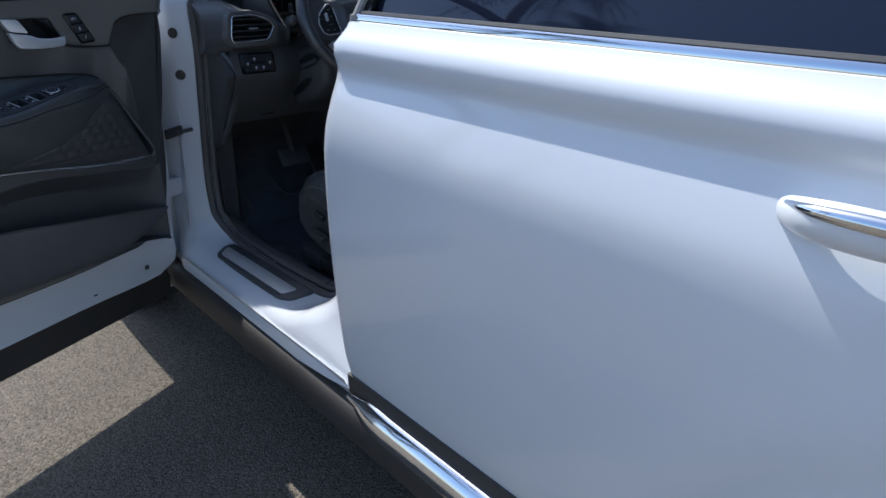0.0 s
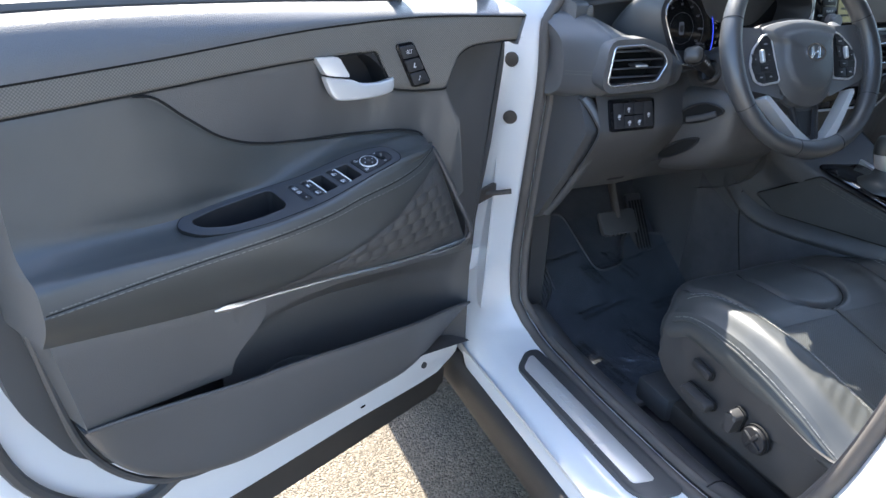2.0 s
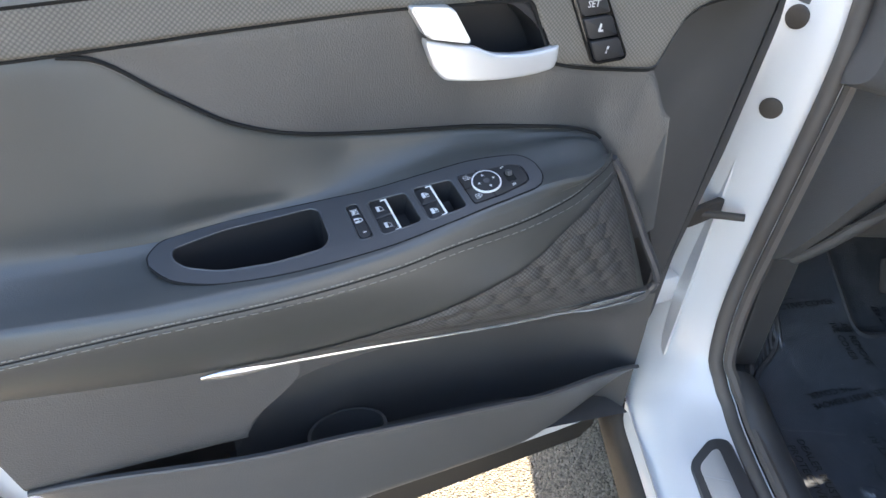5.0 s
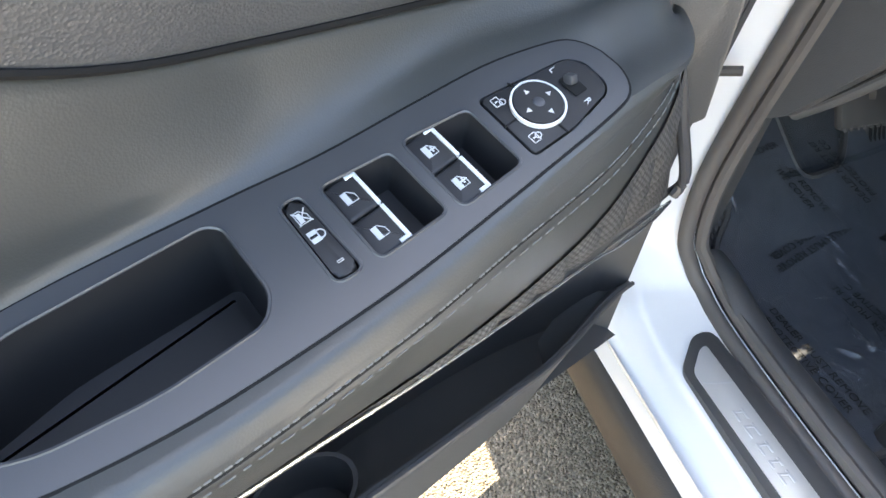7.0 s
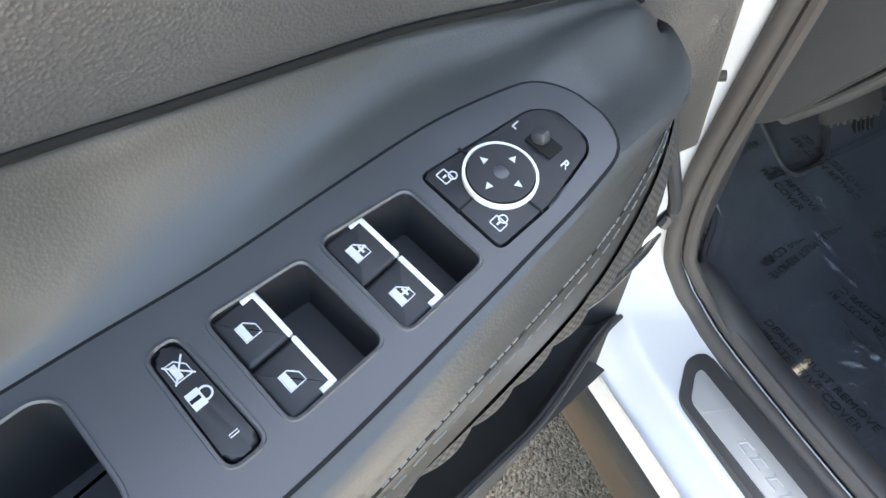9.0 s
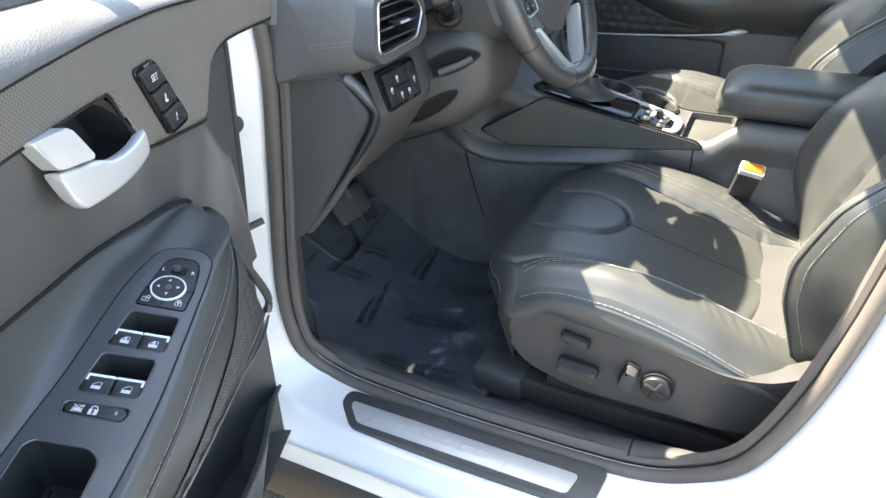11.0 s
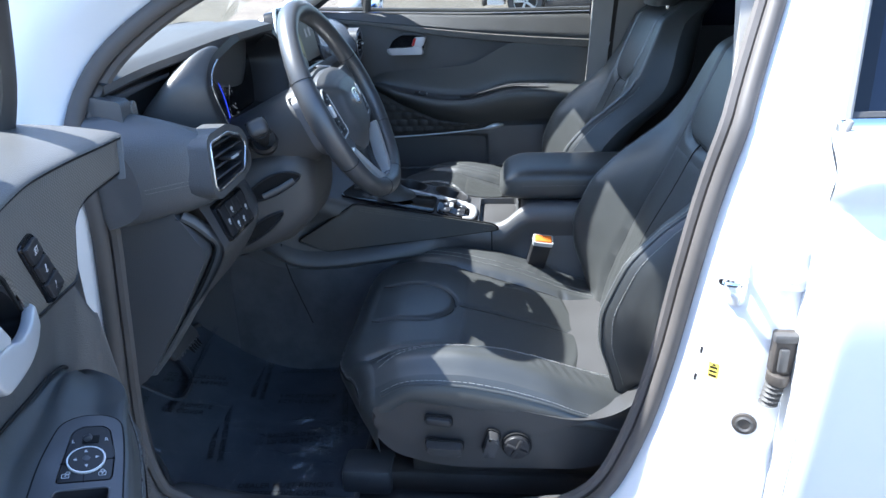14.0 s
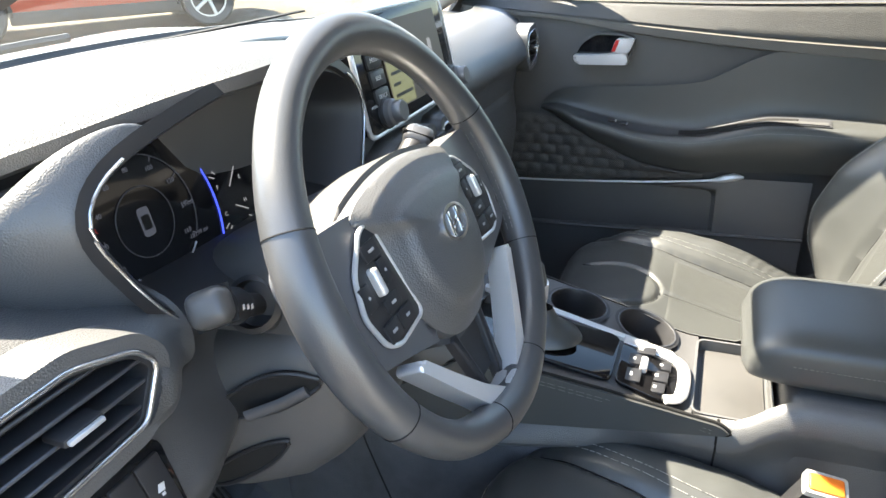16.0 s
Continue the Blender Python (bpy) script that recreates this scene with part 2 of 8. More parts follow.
def loft(rings, caps=True):
    """A skin over closed rings with the same count of points."""
    bm = bmesh.new()
    rows = [[bm.verts.new(p) for p in ring] for ring in rings]
    n = len(rows[0])
    for a, b in zip(rows, rows[1:]):
        for j in range(n):
            bm.faces.new((a[j], a[(j + 1) % n], b[(j + 1) % n], b[j]))
    if caps:
        bm.faces.new(rows[0][::-1])
        bm.faces.new(rows[-1])
    return bm


def smooth_path(pts, steps=6, closed=False):
    """Catmull-Rom through points."""
    p = [Vector(q) for q in pts]
    n = len(p)
    out = []
    for i in range(n if closed else n - 1):
        if closed:
            a, b, c, d = p[i - 1], p[i], p[(i + 1) % n], p[(i + 2) % n]
        else:
            a, b, c, d = p[max(i - 1, 0)], p[i], p[i + 1], p[min(i + 2, n - 1)]
        for k in range(steps):
            t = k / steps
            out.append(0.5 * ((2 * b) + (c - a) * t + (2 * a - 5 * b + 4 * c - d) * t * t + (3 * b - a - 3 * c + d) * t ** 3))
    if not closed:
        out.append(p[-1])
    return out


def tube(pts, r, n=8, closed=False, flat=None, up=(0, 0, 1)):
    """A tube along points; r a number or a function of 0..1; flat=(a, b) scales it across and along up."""
    pts = [Vector(p) for p in pts]
    count = len(pts)
    rings = []
    fa, fb = flat or (1, 1)
    for i, p in enumerate(pts):
        if closed:
            t = pts[(i + 1) % count] - pts[i - 1]
        else:
            t = pts[min(i + 1, count - 1)] - pts[max(i - 1, 0)]
        t.normalize()
        side = t.cross(Vector(up))
        if side.length < 1e-4:
            side = t.cross(Vector((1, 0, 0)))
        side.normalize()
        top = side.cross(t)
        rad = r(i / (count - 1)) if callable(r) else r
        rings.append([p + side * (math.cos(k / n * math.tau) * rad * fa) + top * (math.sin(k / n * math.tau) * rad * fb) for k in range(n)])
    if closed:
        rings.append(rings[0])
        bm = loft(rings, caps=False)
        bmesh.ops.remove_doubles(bm, verts=bm.verts, dist=1e-6)
        return bm
    return loft(rings)


def prism(outline, h0, h1, place, bevel=0.0, seg=2):
    """A plate: outline points (a, b), from height h0 to h1, laid into space by place(a, b, h)."""
    bm = bmesh.new()
    low = [bm.verts.new(place(a, b, h0)) for a, b in outline]
    top = [bm.verts.new(place(a, b, h1)) for a, b in outline]
    n = len(outline)
    bm.faces.new(low[::-1])
    lid = bm.faces.new(top)
    for i in range(n):
        bm.faces.new((low[i], low[(i + 1) % n], top[(i + 1) % n], top[i]))
    if bevel:
        bmesh.ops.bevel(bm, geom=list(lid.edges), offset=bevel, segments=seg, affect="EDGES", profile=0.5)
    return bm


def ring_plate(outer, inner, h0, h1, place):
    """A frame between two outlines with the same count of points."""
    bm = bmesh.new()
    loops = [[bm.verts.new(place(a, b, h)) for a, b in line] for line, h in ((outer, h0), (outer, h1), (inner, h1), (inner, h0))]
    n = len(outer)
    for k in range(4):
        p, q = loops[k], loops[(k + 1) % 4]
        for i in range(n):
            bm.faces.new((p[i], p[(i + 1) % n], q[(i + 1) % n], q[i]))
    return bm


def rounded(pts, r=0.004, seg=4):
    """An outline with its corners rounded."""
    out = []
    p = [Vector((*q, 0)) for q in pts]
    n = len(p)
    for i in range(n):
        a, b, c = p[i - 1], p[i], p[(i + 1) % n]
        k = min(r, (a - b).length * 0.45, (c - b).length * 0.45)
        s, e = b + (a - b).normalized() * k, b + (c - b).normalized() * k
        for j in range(seg + 1):
            t = j / seg
            q = s * (1 - t) ** 2 + b * 2 * t * (1 - t) + e * t * t
            out.append((q.x, q.y))
    return out


def grown(pts, d):
    """An outline pushed outward by d."""
    n = len(pts)
    area = sum(pts[i][0] * pts[(i + 1) % n][1] - pts[(i + 1) % n][0] * pts[i][1] for i in range(n))
    s = 1 if area > 0 else -1
    out = []
    for i in range(n):
        a, b = Vector(pts[i - 1]), Vector(pts[(i + 1) % n])
        t = (b - a)
        t = t.normalized() if t.length > 1e-9 else Vector((1, 0))
        out.append((pts[i][0] + s * t.y * d, pts[i][1] - s * t.x * d))
    return out


def block(size, r=0.004, seg=2, m=None):
    """A box with rounded edges."""
    bm = bmesh.new()
    bmesh.ops.create_cube(bm, size=1, matrix=Matrix.Diagonal((*size, 1)))
    if r:
        bmesh.ops.bevel(bm, geom=bm.edges[:], offset=min(r, min(size) * 0.45), segments=seg, affect="EDGES", profile=0.5)
    if m:
        bmesh.ops.transform(bm, matrix=m, verts=bm.verts)
    return bm


def disc(r, h, m, n=32, r2=None, bevel=0.0):
    bm = bmesh.new()
    bmesh.ops.create_cone(bm, cap_ends=True, segments=n, radius1=r, radius2=r if r2 is None else r2, depth=h, matrix=m)
    if bevel:
        edges = [e for e in bm.edges if any(len(f.verts) > 4 for f in e.link_faces)]
        bmesh.ops.bevel(bm, geom=edges, offset=bevel, segments=2, affect="EDGES", profile=0.5)
    return bm


def lathe(profile, m, n=32):
    """A turned form: profile of (radius, height)."""
    rings = [[m @ Vector((r * math.cos(k / n * math.tau), r * math.sin(k / n * math.tau), h)) for k in range(n)] for r, h in profile]
    return loft(rings, caps=False)


def writing(name, text, size, m, mat, parent, align="CENTER", depth=0.0002):
    """Words with the built-in font as a mesh."""
    cu = bpy.data.curves.new(name, "FONT")
    cu.body, cu.size, cu.align_x, cu.align_y, cu.extrude, cu.resolution_u = text, size, align, "CENTER", depth, 2
    tmp = bpy.data.objects.new(name, cu)
    scene.collection.objects.link(tmp)
    me = bpy.data.meshes.new_from_object(tmp.evaluated_get(bpy.context.evaluated_depsgraph_get()))
    bpy.data.objects.remove(tmp)
    bpy.data.curves.remove(cu)
    me.name = name
    me.transform(m)
    me.materials.clear()
    me.materials.append(mat)
    ob = new(name, me)
    ob.parent = under(parent)
    return ob


def stitches(name, pts, parent, length=0.0030, gap=0.0018, r=0.00040, mat=None):
    """A row of thread stitches along a path, in one mesh."""
    pts = [Vector(p) for p in pts]
    bm = bmesh.new()
    dist, need = 0.0, 0.0
    for a, b in zip(pts, pts[1:]):
        seg = (b - a).length
        if seg < 1e-6:
            continue
        d = (b - a) / seg
        while need <= dist + seg - length:
            p = a + d * max(need - dist, 0)
            q = p + d * length
            side = d.orthogonal().normalized()
            other = d.cross(side)
            lo = [bm.verts.new(p + side * r * math.cos(k * math.tau / 4) + other * r * math.sin(k * math.tau / 4)) for k in range(4)]
            hi = [bm.verts.new(q + side * r * math.cos(k * math.tau / 4) + other * r * math.sin(k * math.tau / 4)) for k in range(4)]
            for k in range(4):
                bm.faces.new((lo[k], lo[(k + 1) % 4], hi[(k + 1) % 4], hi[k]))
            need += length + gap
        dist += seg
    ob = part(name, bm, mat or DARK_THREAD, parent, "", smooth=False)
    return ob


def lerp(a, b, t):
    return a + (b - a) * t


def smoothstep(a, b, x):
    t = min(max((x - a) / (b - a), 0.0), 1.0)
    return t * t * (3 - 2 * t)


# ---- ground ----
def ground_z(x, y):
    """The lot is level round the car and rises gently ahead of it, to the right."""
    d = 0.74 * x + 0.67 * y
    return 0.065 * max(0.0, d - 3.5) ** 2 / (max(0.0, d - 3.5) + 1.5) if d < 18 else 0.065 * 14.5 ** 2 / 16


steps = lambda u: math.copysign(abs(2 * u - 1) ** 4 * 400 + abs(2 * u - 1) * 14, u - 0.5)
tagged(part("ground", surf(lambda u, v: Vector((steps(u), steps(v), ground_z(steps(u), steps(v)))), 120, 120), ASPHALT), kind="structure")

from mathutils.bvhtree import BVHTree

# ---- car body ----
body = thing("car", Matrix(), "white suv with its driver's door wide open", "car")
# doorway line: (y, z), from the sill's front, up the hinge pillar, along the roof and down the centre pillar
way = [(0.86, 0.468), (0.915, 0.50), (0.945, 0.56), (0.953, 0.67), (0.930, 0.89), (0.914, 1.05), (0.920, 1.17), (0.892, 1.248), (0.827, 1.309), (0.727, 1.365), (0.50, 1.462), (0.25, 1.530), (0.03, 1.548),
       (-0.045, 1.50), (-0.034, 1.42), (-0.009, 1.334), (0.034, 1.200), (0.061, 1.09), (0.081, 0.97), (0.102, 0.824), (0.130, 0.694), (0.176, 0.575), (0.240, 0.505), (0.33, 0.470), (0.55, 0.458), (0.72, 0.458)]
way = [(p.x, p.y) for p in smooth_path([(a, b, 0) for a, b in way], 5, closed=True)]
NW = len(way)


def doorway_ring(off, off_sill, x, x_sill, x_top, to_rear=0.0):
    """The doorway line pushed outward, more or less at the sill, and set at a depth that leans in towards the roof."""
    ring = []
    for i, (y, z) in enumerate(way):
        a, b = way[i - 1], way[(i + 1) % NW]
        t = Vector((b[0] - a[0], b[1] - a[1])).normalized()
        n = Vector((t.y, -t.x))
        if n.dot(Vector((y - 0.5, z - 0.95))) < 0:
            n = -n
        s = smoothstep(0.35, 0.95, -n.y)
        d = lerp(off, off_sill, s)
        top = max(0.0, (z - 1.17) / 0.38)
        back = smoothstep(0.2, 0.7, -n.x) * smoothstep(1.28, 1.15, z) * to_rear
        ring.append(Vector((lerp(lerp(x, x_sill, s), x_top, top), lerp(y + n.x * d, -0.075, back), z + n.y * d)))
    return ring


R0 = doorway_ring(0.0, 0.0, -0.722, -0.700, -0.545)
R1 = doorway_ring(0.016, 0.008, -0.738, -0.722, -0.562)
R2 = doorway_ring(0.045, 0.012, -0.783, -0.800, -0.600)
R3 = doorway_ring(0.065, 0.020, -0.797, -0.835, -0.612)
R4 = doorway_ring(0.105, 0.045, -0.812, -0.858, -0.618)
R5 = doorway_ring(0.130, 0.110, -0.814, -0.862, -0.60, 1.0)
jamb_skin = loft([R0, R1, R2, R3, R4, R5], caps=False)
bmesh.ops.recalc_face_normals(jamb_skin, faces=jamb_skin.faces)
jamb_skin.normal_update()
JAMB = BVHTree.FromBMesh(jamb_skin)
part("door_aperture", jamb_skin, PAINT, body, "white painted doorway pillars and sill", angle=60)
part("doorway_seal", tube([p + Vector((-0.006, 0, 0)) for p in doorway_ring(0.004, 0.006, -0.728, -0.706, -0.552)], 0.0115, 10, closed=True, up=(1, 0, 0)), DOOR_SEAL, body, "dark brown rubber doorway seal")
part("seal_lip", tube(doorway_ring(-0.008, -0.010, -0.716, -0.693, -0.543), 0.0095, 8, closed=True, up=(1, 0, 0)), DOOR_SEAL, body)


# inner sill trim and scuff plate
def inner_sill(u, v):
    y = lerp(0.22, 0.93, u)
    rise = 0.05 * smoothstep(0.42, 0.22, y) + 0.05 * smoothstep(0.78, 0.93, y)
    prof = smooth_path([(-0.700, 0, 0.466), (-0.680, 0, 0.476), (-0.655, 0, 0.470), (-0.632, 0, 0.445), (-0.622, 0, 0.412)], 4)
    k = v * (len(prof) - 1)
    i = min(int(k), len(prof) - 2)
    p = prof[i].lerp(prof[i + 1], k - i)
    return Vector((p.x, y, p.z + rise * (1 - v)))


part("sill_trim", surf(inner_sill, 40, 14), PLASTIC, body, "black plastic sill trim")
part("sill_trim_joint", tube([inner_sill(0.155, v) for v in np.linspace(0, 1, 12)], 0.0018, 6), SEAM_AND_SHADE, body)
sill_place = lambda a, b, h: Vector((a, b, 0.4560 + h + 0.06 * (a + 0.76) + 0.022 * (0.60 - b)))
border = rounded([(-0.728, 0.836), (-0.760, 0.836), (-0.806, 0.790), (-0.806, 0.395), (-0.790, 0.360), (-0.722, 0.352)], 0.014, 5)
plate = part("scuff_plate", prism(border, -0.012, 0.004, sill_place, 0.002), PLASTIC, body, "black scuff plate with brushed steel insert")
steel = rounded([(-0.752, 0.815), (-0.764, 0.812), (-0.794, 0.782), (-0.794, 0.402), (-0.752, 0.392)], 0.010, 5)
part("steel_insert", prism(steel, 0.0035, 0.0055, sill_place, 0.0006), BRUSHED, plate, "brushed steel insert")
for k, (a, b) in enumerate([(0.716, 0.700), (0.694, 0.676), (0.668, 0.652), (0.645, 0.634), (0.628, 0.612), (0.592, 0.572), (0.563, 0.545)]):
    for s in (0, 1):
        q = [(-0.781 + s * 0.0125, a), (-0.778 + s * 0.0125, a), (-0.778 + s * 0.0125, b), (-0.781 + s * 0.0125, b)]
        part("raised_mark", prism(q, 0.0055, 0.0063, sill_place, 0.0003), SATIN, plate)
    q = [(-0.781, a), (-0.7655, a - 0.004), (-0.7655, a - 0.007), (-0.781, a - 0.003)]
    part("raised_mark", prism(q, 0.0055, 0.0063, sill_place, 0.0003), SATIN, plate)
for x, a in ((-0.770, 0.765), (-0.775, 0.515)):
    part("raised_mark", prism([(x - 0.022, a), (x - 0.022, a - 0.002), (x + 0.016, a - 0.014), (x + 0.016, a - 0.012)], 0.0055, 0.006, sill_place), SATIN, plate)


# rocker cladding
def rocker(u, v):
    y = lerp(-1.05, 1.12, u)
    prof = smooth_path([(-0.845, 0, 0.378), (-0.868, 0, 0.372), (-0.880, 0, 0.350), (-0.878, 0, 0.300), (-0.845, 0, 0.245), (-0.78, 0, 0.225), (-0.60, 0, 0.22)], 4)
    k = v * (len(prof) - 1)
    i = min(int(k), len(prof) - 2)
    p = prof[i].lerp(prof[i + 1], k - i)
    return Vector((p.x, y, p.z))


part("rocker_cladding", surf(rocker, 30, 24), CLAD, body, "matt dark rocker cladding")
part("sill_skirt", surf(lambda u, v: Vector((lerp(-0.864, -0.845, v), lerp(0.0, 1.06, u), lerp(0.425, 0.372, v))), 8, 3), PAINT, body)

# underside and floor pan
part("floor_pan", block((1.5, 3.6, 0.05), 0.01, 1, pose(0, 0.0, 0.27)), CLAD, body)


# side skin ahead of the doorway: fender, with the bonnet over it
def side_x(z):
    return SIDE(z)


SIDE = curve((0.30, -0.850), (0.46, -0.862), (0.52, -0.872), (0.6, -0.880), (0.7, -0.887), (0.8, -0.892), (0.9, -0.894), (0.955, -0.893), (0.985, -0.890), (1.01, -0.885), (1.05, -0.872), (1.096, -0.856), (1.108, -0.8545), (1.134, -0.862), (1.141, -0.862), (1.165, -0.838), (1.20, -0.815))


def fender(u, v):
    y = lerp(1.01, 2.62, u)
    z = lerp(0.36, 1.12, v)
    if 1.22 < y < 2.06:
        arch = 0.36 + math.sqrt(max(0.0, 0.42 ** 2 - (y - 1.64) ** 2)) * 0.98
        z = lerp(max(arch, 0.36), 1.12, v)
    x = side_x(z) - 0.015 + 0.28 * smoothstep(1.9, 2.62, y) ** 2 + 0.02 * v
    return Vector((x, y, z - 0.10 * smoothstep(1.4, 2.6, y) * v))


for s in (1, -1):
    m = Matrix.Diagonal((s, 1, 1, 1))
    bm = surf(fender, 60, 16, 0.004)
    bmesh.ops.transform(bm, matrix=m, verts=bm.verts)
    part("fender", bm, PAINT, body)


def bonnet(u, v):
    x = lerp(-0.84, 0.84, u)
    y = lerp(1.36 + 0.10 * (1 - (x / 0.84) ** 2), 2.58, v)
    crown = 1 - (x / 0.9) ** 4
    return Vector((x * (1 - 0.18 * v), y, 1.150 + 0.045 * crown - 0.16 * smoothstep(0.25, 1.15, v) + 0.012 * math.exp(-((abs(x) - 0.5) / 0.05) ** 2)))


# hidden slab, added to stop sun leaking between fender and bonnet
part("wing_sun_stop", block((0.19, 0.62, 0.012), 0.003, 1, pose(-0.785, 1.50, 0.90)), PLASTIC, body, "hidden black slab under the bonnet edge that blocks stray sun")
# added plate: closes the fender gap so no sun spots reach the ground
part("fender_sun_stop", surf(lambda u, v: Vector((-0.81 + 0.03 * v, lerp(0.985, 1.5, u), lerp(0.25, 1.18, v))), 4, 4, 0.004), PAINT, body)
# unseen plate ahead of the hinge pillar, added to keep sun off the sill
part("hinge_sun_stop", surf(lambda u, v: Vector((lerp(-0.875, -0.70, u), 1.095, lerp(0.25, 1.19, v))), 4, 4, 0.004), PAINT, body)
part("bonnet", surf(bonnet, 36, 24, 0.006), PAINT, body, "white bonnet")
part("cowl", surf(lambda u, v: Vector((lerp(-0.80, 0.80, u), lerp(1.30, 1.47, v) + 0.09 * (1 - (2 * u - 1) ** 2), 1.185 - 0.02 * v + 0.03 * (1 - (2 * u - 1) ** 2))), 24, 3, 0.004), CLAD, body, "black plastic cowl")


# front and rear wheels, far from the doorway
def tyre_set(x, y):
    turn = pose(x, y, 0.36, 0, 90, 0)
    part("tyre", lathe([(0.23, -0.11), (0.33, -0.115), (0.36, -0.09), (0.362, 0.0), (0.36, 0.09), (0.33, 0.115), (0.23, 0.11)], turn, 40), RUBBER, body)
    part("rim", lathe([(0.02, -0.02), (0.06, -0.03), (0.20, 0.01), (0.235, -0.08), (0.235, 0.08), (0.02, 0.06)], turn, 40), SATIN, body)


for x, y in ((-0.80, 1.64), (0.80, 1.64), (-0.80, -1.12), (0.80, -1.12)):
    tyre_set(x, y)
# roof with its headliner, screen pillars
ROOF = curve((-2.2, 1.55), (-1.2, 1.66), (-0.4, 1.685), (0.1, 1.67), (0.45, 1.62), (0.62, 1.575), (0.75, 1.535))


def roof(u, v):
    x = lerp(-0.60, 0.60, u)
    y = lerp(-2.2, 0.55 + 0.04 * (1 - (x / 0.6) ** 2), v)
    return Vector((x, y, ROOF(y) - 0.06 * (x / 0.6) ** 4))


part("roof", surf(roof, 20, 30, -0.02), PAINT, body)
part("headliner", surf(lambda u, v: roof(u, v * 0.985) + Vector((0, 0, -0.045)), 20, 30, -0.01), HEADLINER, body, "grey cloth headliner")
for s in (1, -1):
    line = smooth_path([(s * 0.735, 1.30, 1.10), (s * 0.715, 1.05, 1.245), (s * 0.69, 0.90, 1.335), (s * 0.64, 0.70, 1.455), (s * 0.60, 0.52, 1.56), (s * 0.585, 0.2, 1.615), (s * 0.58, -0.6, 1.63), (s * 0.585, -1.6, 1.58)], 5)
    part("screen_pillar", tube(line, 0.036, 10, flat=(1.0, 0.8)), PAINT, body, "white windscreen pillar")
    inner = smooth_path([(s * 0.71, 1.22, 1.145), (s * 0.69, 1.00, 1.258), (s * 0.665, 0.86, 1.34), (s * 0.625, 0.68, 1.45), (s * 0.583, 0.50, 1.545), (s * 0.565, 0.2, 1.590)], 5)
    part("pillar_trim", tube(inner, 0.024, 10), PILLAR, body, "grey inner pillar trim")


def screen_glass(u, v):
    a, b = lerp(-0.72, 0.72, u), lerp(-0.57, 0.57, u)
    k = 1 - (2 * u - 1) ** 2
    p, q = Vector((a, 1.30 + 0.16 * k, 1.190 + 0.025 * k)), Vector((b, 0.545 + 0.04 * k, 1.575 - 0.012 * k))
    return p.lerp(q, v) + Vector((0, 0.02, 0.03)) * math.sin(math.pi * v)


glass = part("windscreen", surf(screen_glass, 24, 16), SCREEN_GLASS, body, "clear windscreen")
glass.visible_shadow = False
part("screen_band", tube([screen_glass(u, 0.0) + Vector((0, 0, 0.002)) for u in np.linspace(0, 1, 30)], 0.012, 6), RUBBER, body)
part("wiper", tube([screen_glass(u, 0.02) + Vector((0, 0.02, 0.02)) for u in np.linspace(0.15, 0.52, 14)], 0.008, 6), RUBBER, body)


# ---- rear side door, shut ----
rear = new("rear_door")
rear.parent = body
rear["label"] = "shut white rear door with chrome belt strip"


front_edge = curve((0.42, -0.045), (0.51, -0.034), (0.8, -0.030), (1.0, -0.030), (1.2, -0.032))


def rear_skin(u, v):
    z = lerp(0.462, 1.180, v)
    y = lerp(front_edge(z), -1.16, u)
    x = side_x(z)
    flare = smoothstep(0.55, 1.0, u) * (1 - smoothstep(0.45, 0.95, z / 1.1))
    arch = math.exp(-((math.hypot(y + 1.27, z - 0.36) - 0.52) / 0.05) ** 2)
    edge = 1 - min(1.0, u * 90)
    return Vector((x - 0.035 * flare - 0.010 * arch * smoothstep(-0.5, -0.9, y) * -1 + 0.008 * edge, y, z))


part("door_skin", surf(rear_skin, 120, 60, -0.012), PAINT, rear, "white painted door skin", angle=70)
part("door_edge", surf(lambda u, v: Vector((lerp(side_x(lerp(0.465, 1.19, u)) + 0.008, -0.79, v), front_edge(lerp(0.465, 1.19, u)) + 0.002 - 0.01 * v, lerp(0.465, 1.19, u))), 30, 4), PAINT, rear)
belt_line = [Vector((-0.824, y, 1.187)) for y in np.linspace(-0.035, -1.3, 30)]
part("belt_strip", tube(belt_line, 0.012, 10, flat=(0.5, 1)), CHROME, rear, "chrome belt strip")
part("belt_rubber", tube([p + Vector((0.006, 0, 0.013)) for p in belt_line], 0.005, 6), RUBBER, rear)


def rear_glass(u, v):
    return Vector((lerp(-0.806, -0.640, v ** 1.1), lerp(-0.056 - 0.075 * v, -1.20, u), lerp(1.185, 1.56, v)))


part("door_glass", surf(rear_glass, 20, 12, 0.004), PRIVACY, rear, "dark tinted rear door glass")
part("window_post", surf(lambda u, v: Vector((lerp(-0.815, -0.650, u), lerp(-0.040, -0.068, v) - 0.070 * u, lerp(1.20, 1.56, u))), 12, 3, 0.006), GLOSS, rear, "black window post")
part("post_edge", tube([(lerp(-0.822, -0.655, u), -0.040 - 0.070 * u, lerp(1.195, 1.56, u)) for u in np.linspace(0, 1, 12)], 0.008, 8), PILLAR, rear, "pale grey post edge trim")
part("strip_end", block((0.008, 0.008, 0.026), 0.003, 2, pose(-0.832, -0.040, 1.186, 12, 0, 0)), PILLAR, rear)
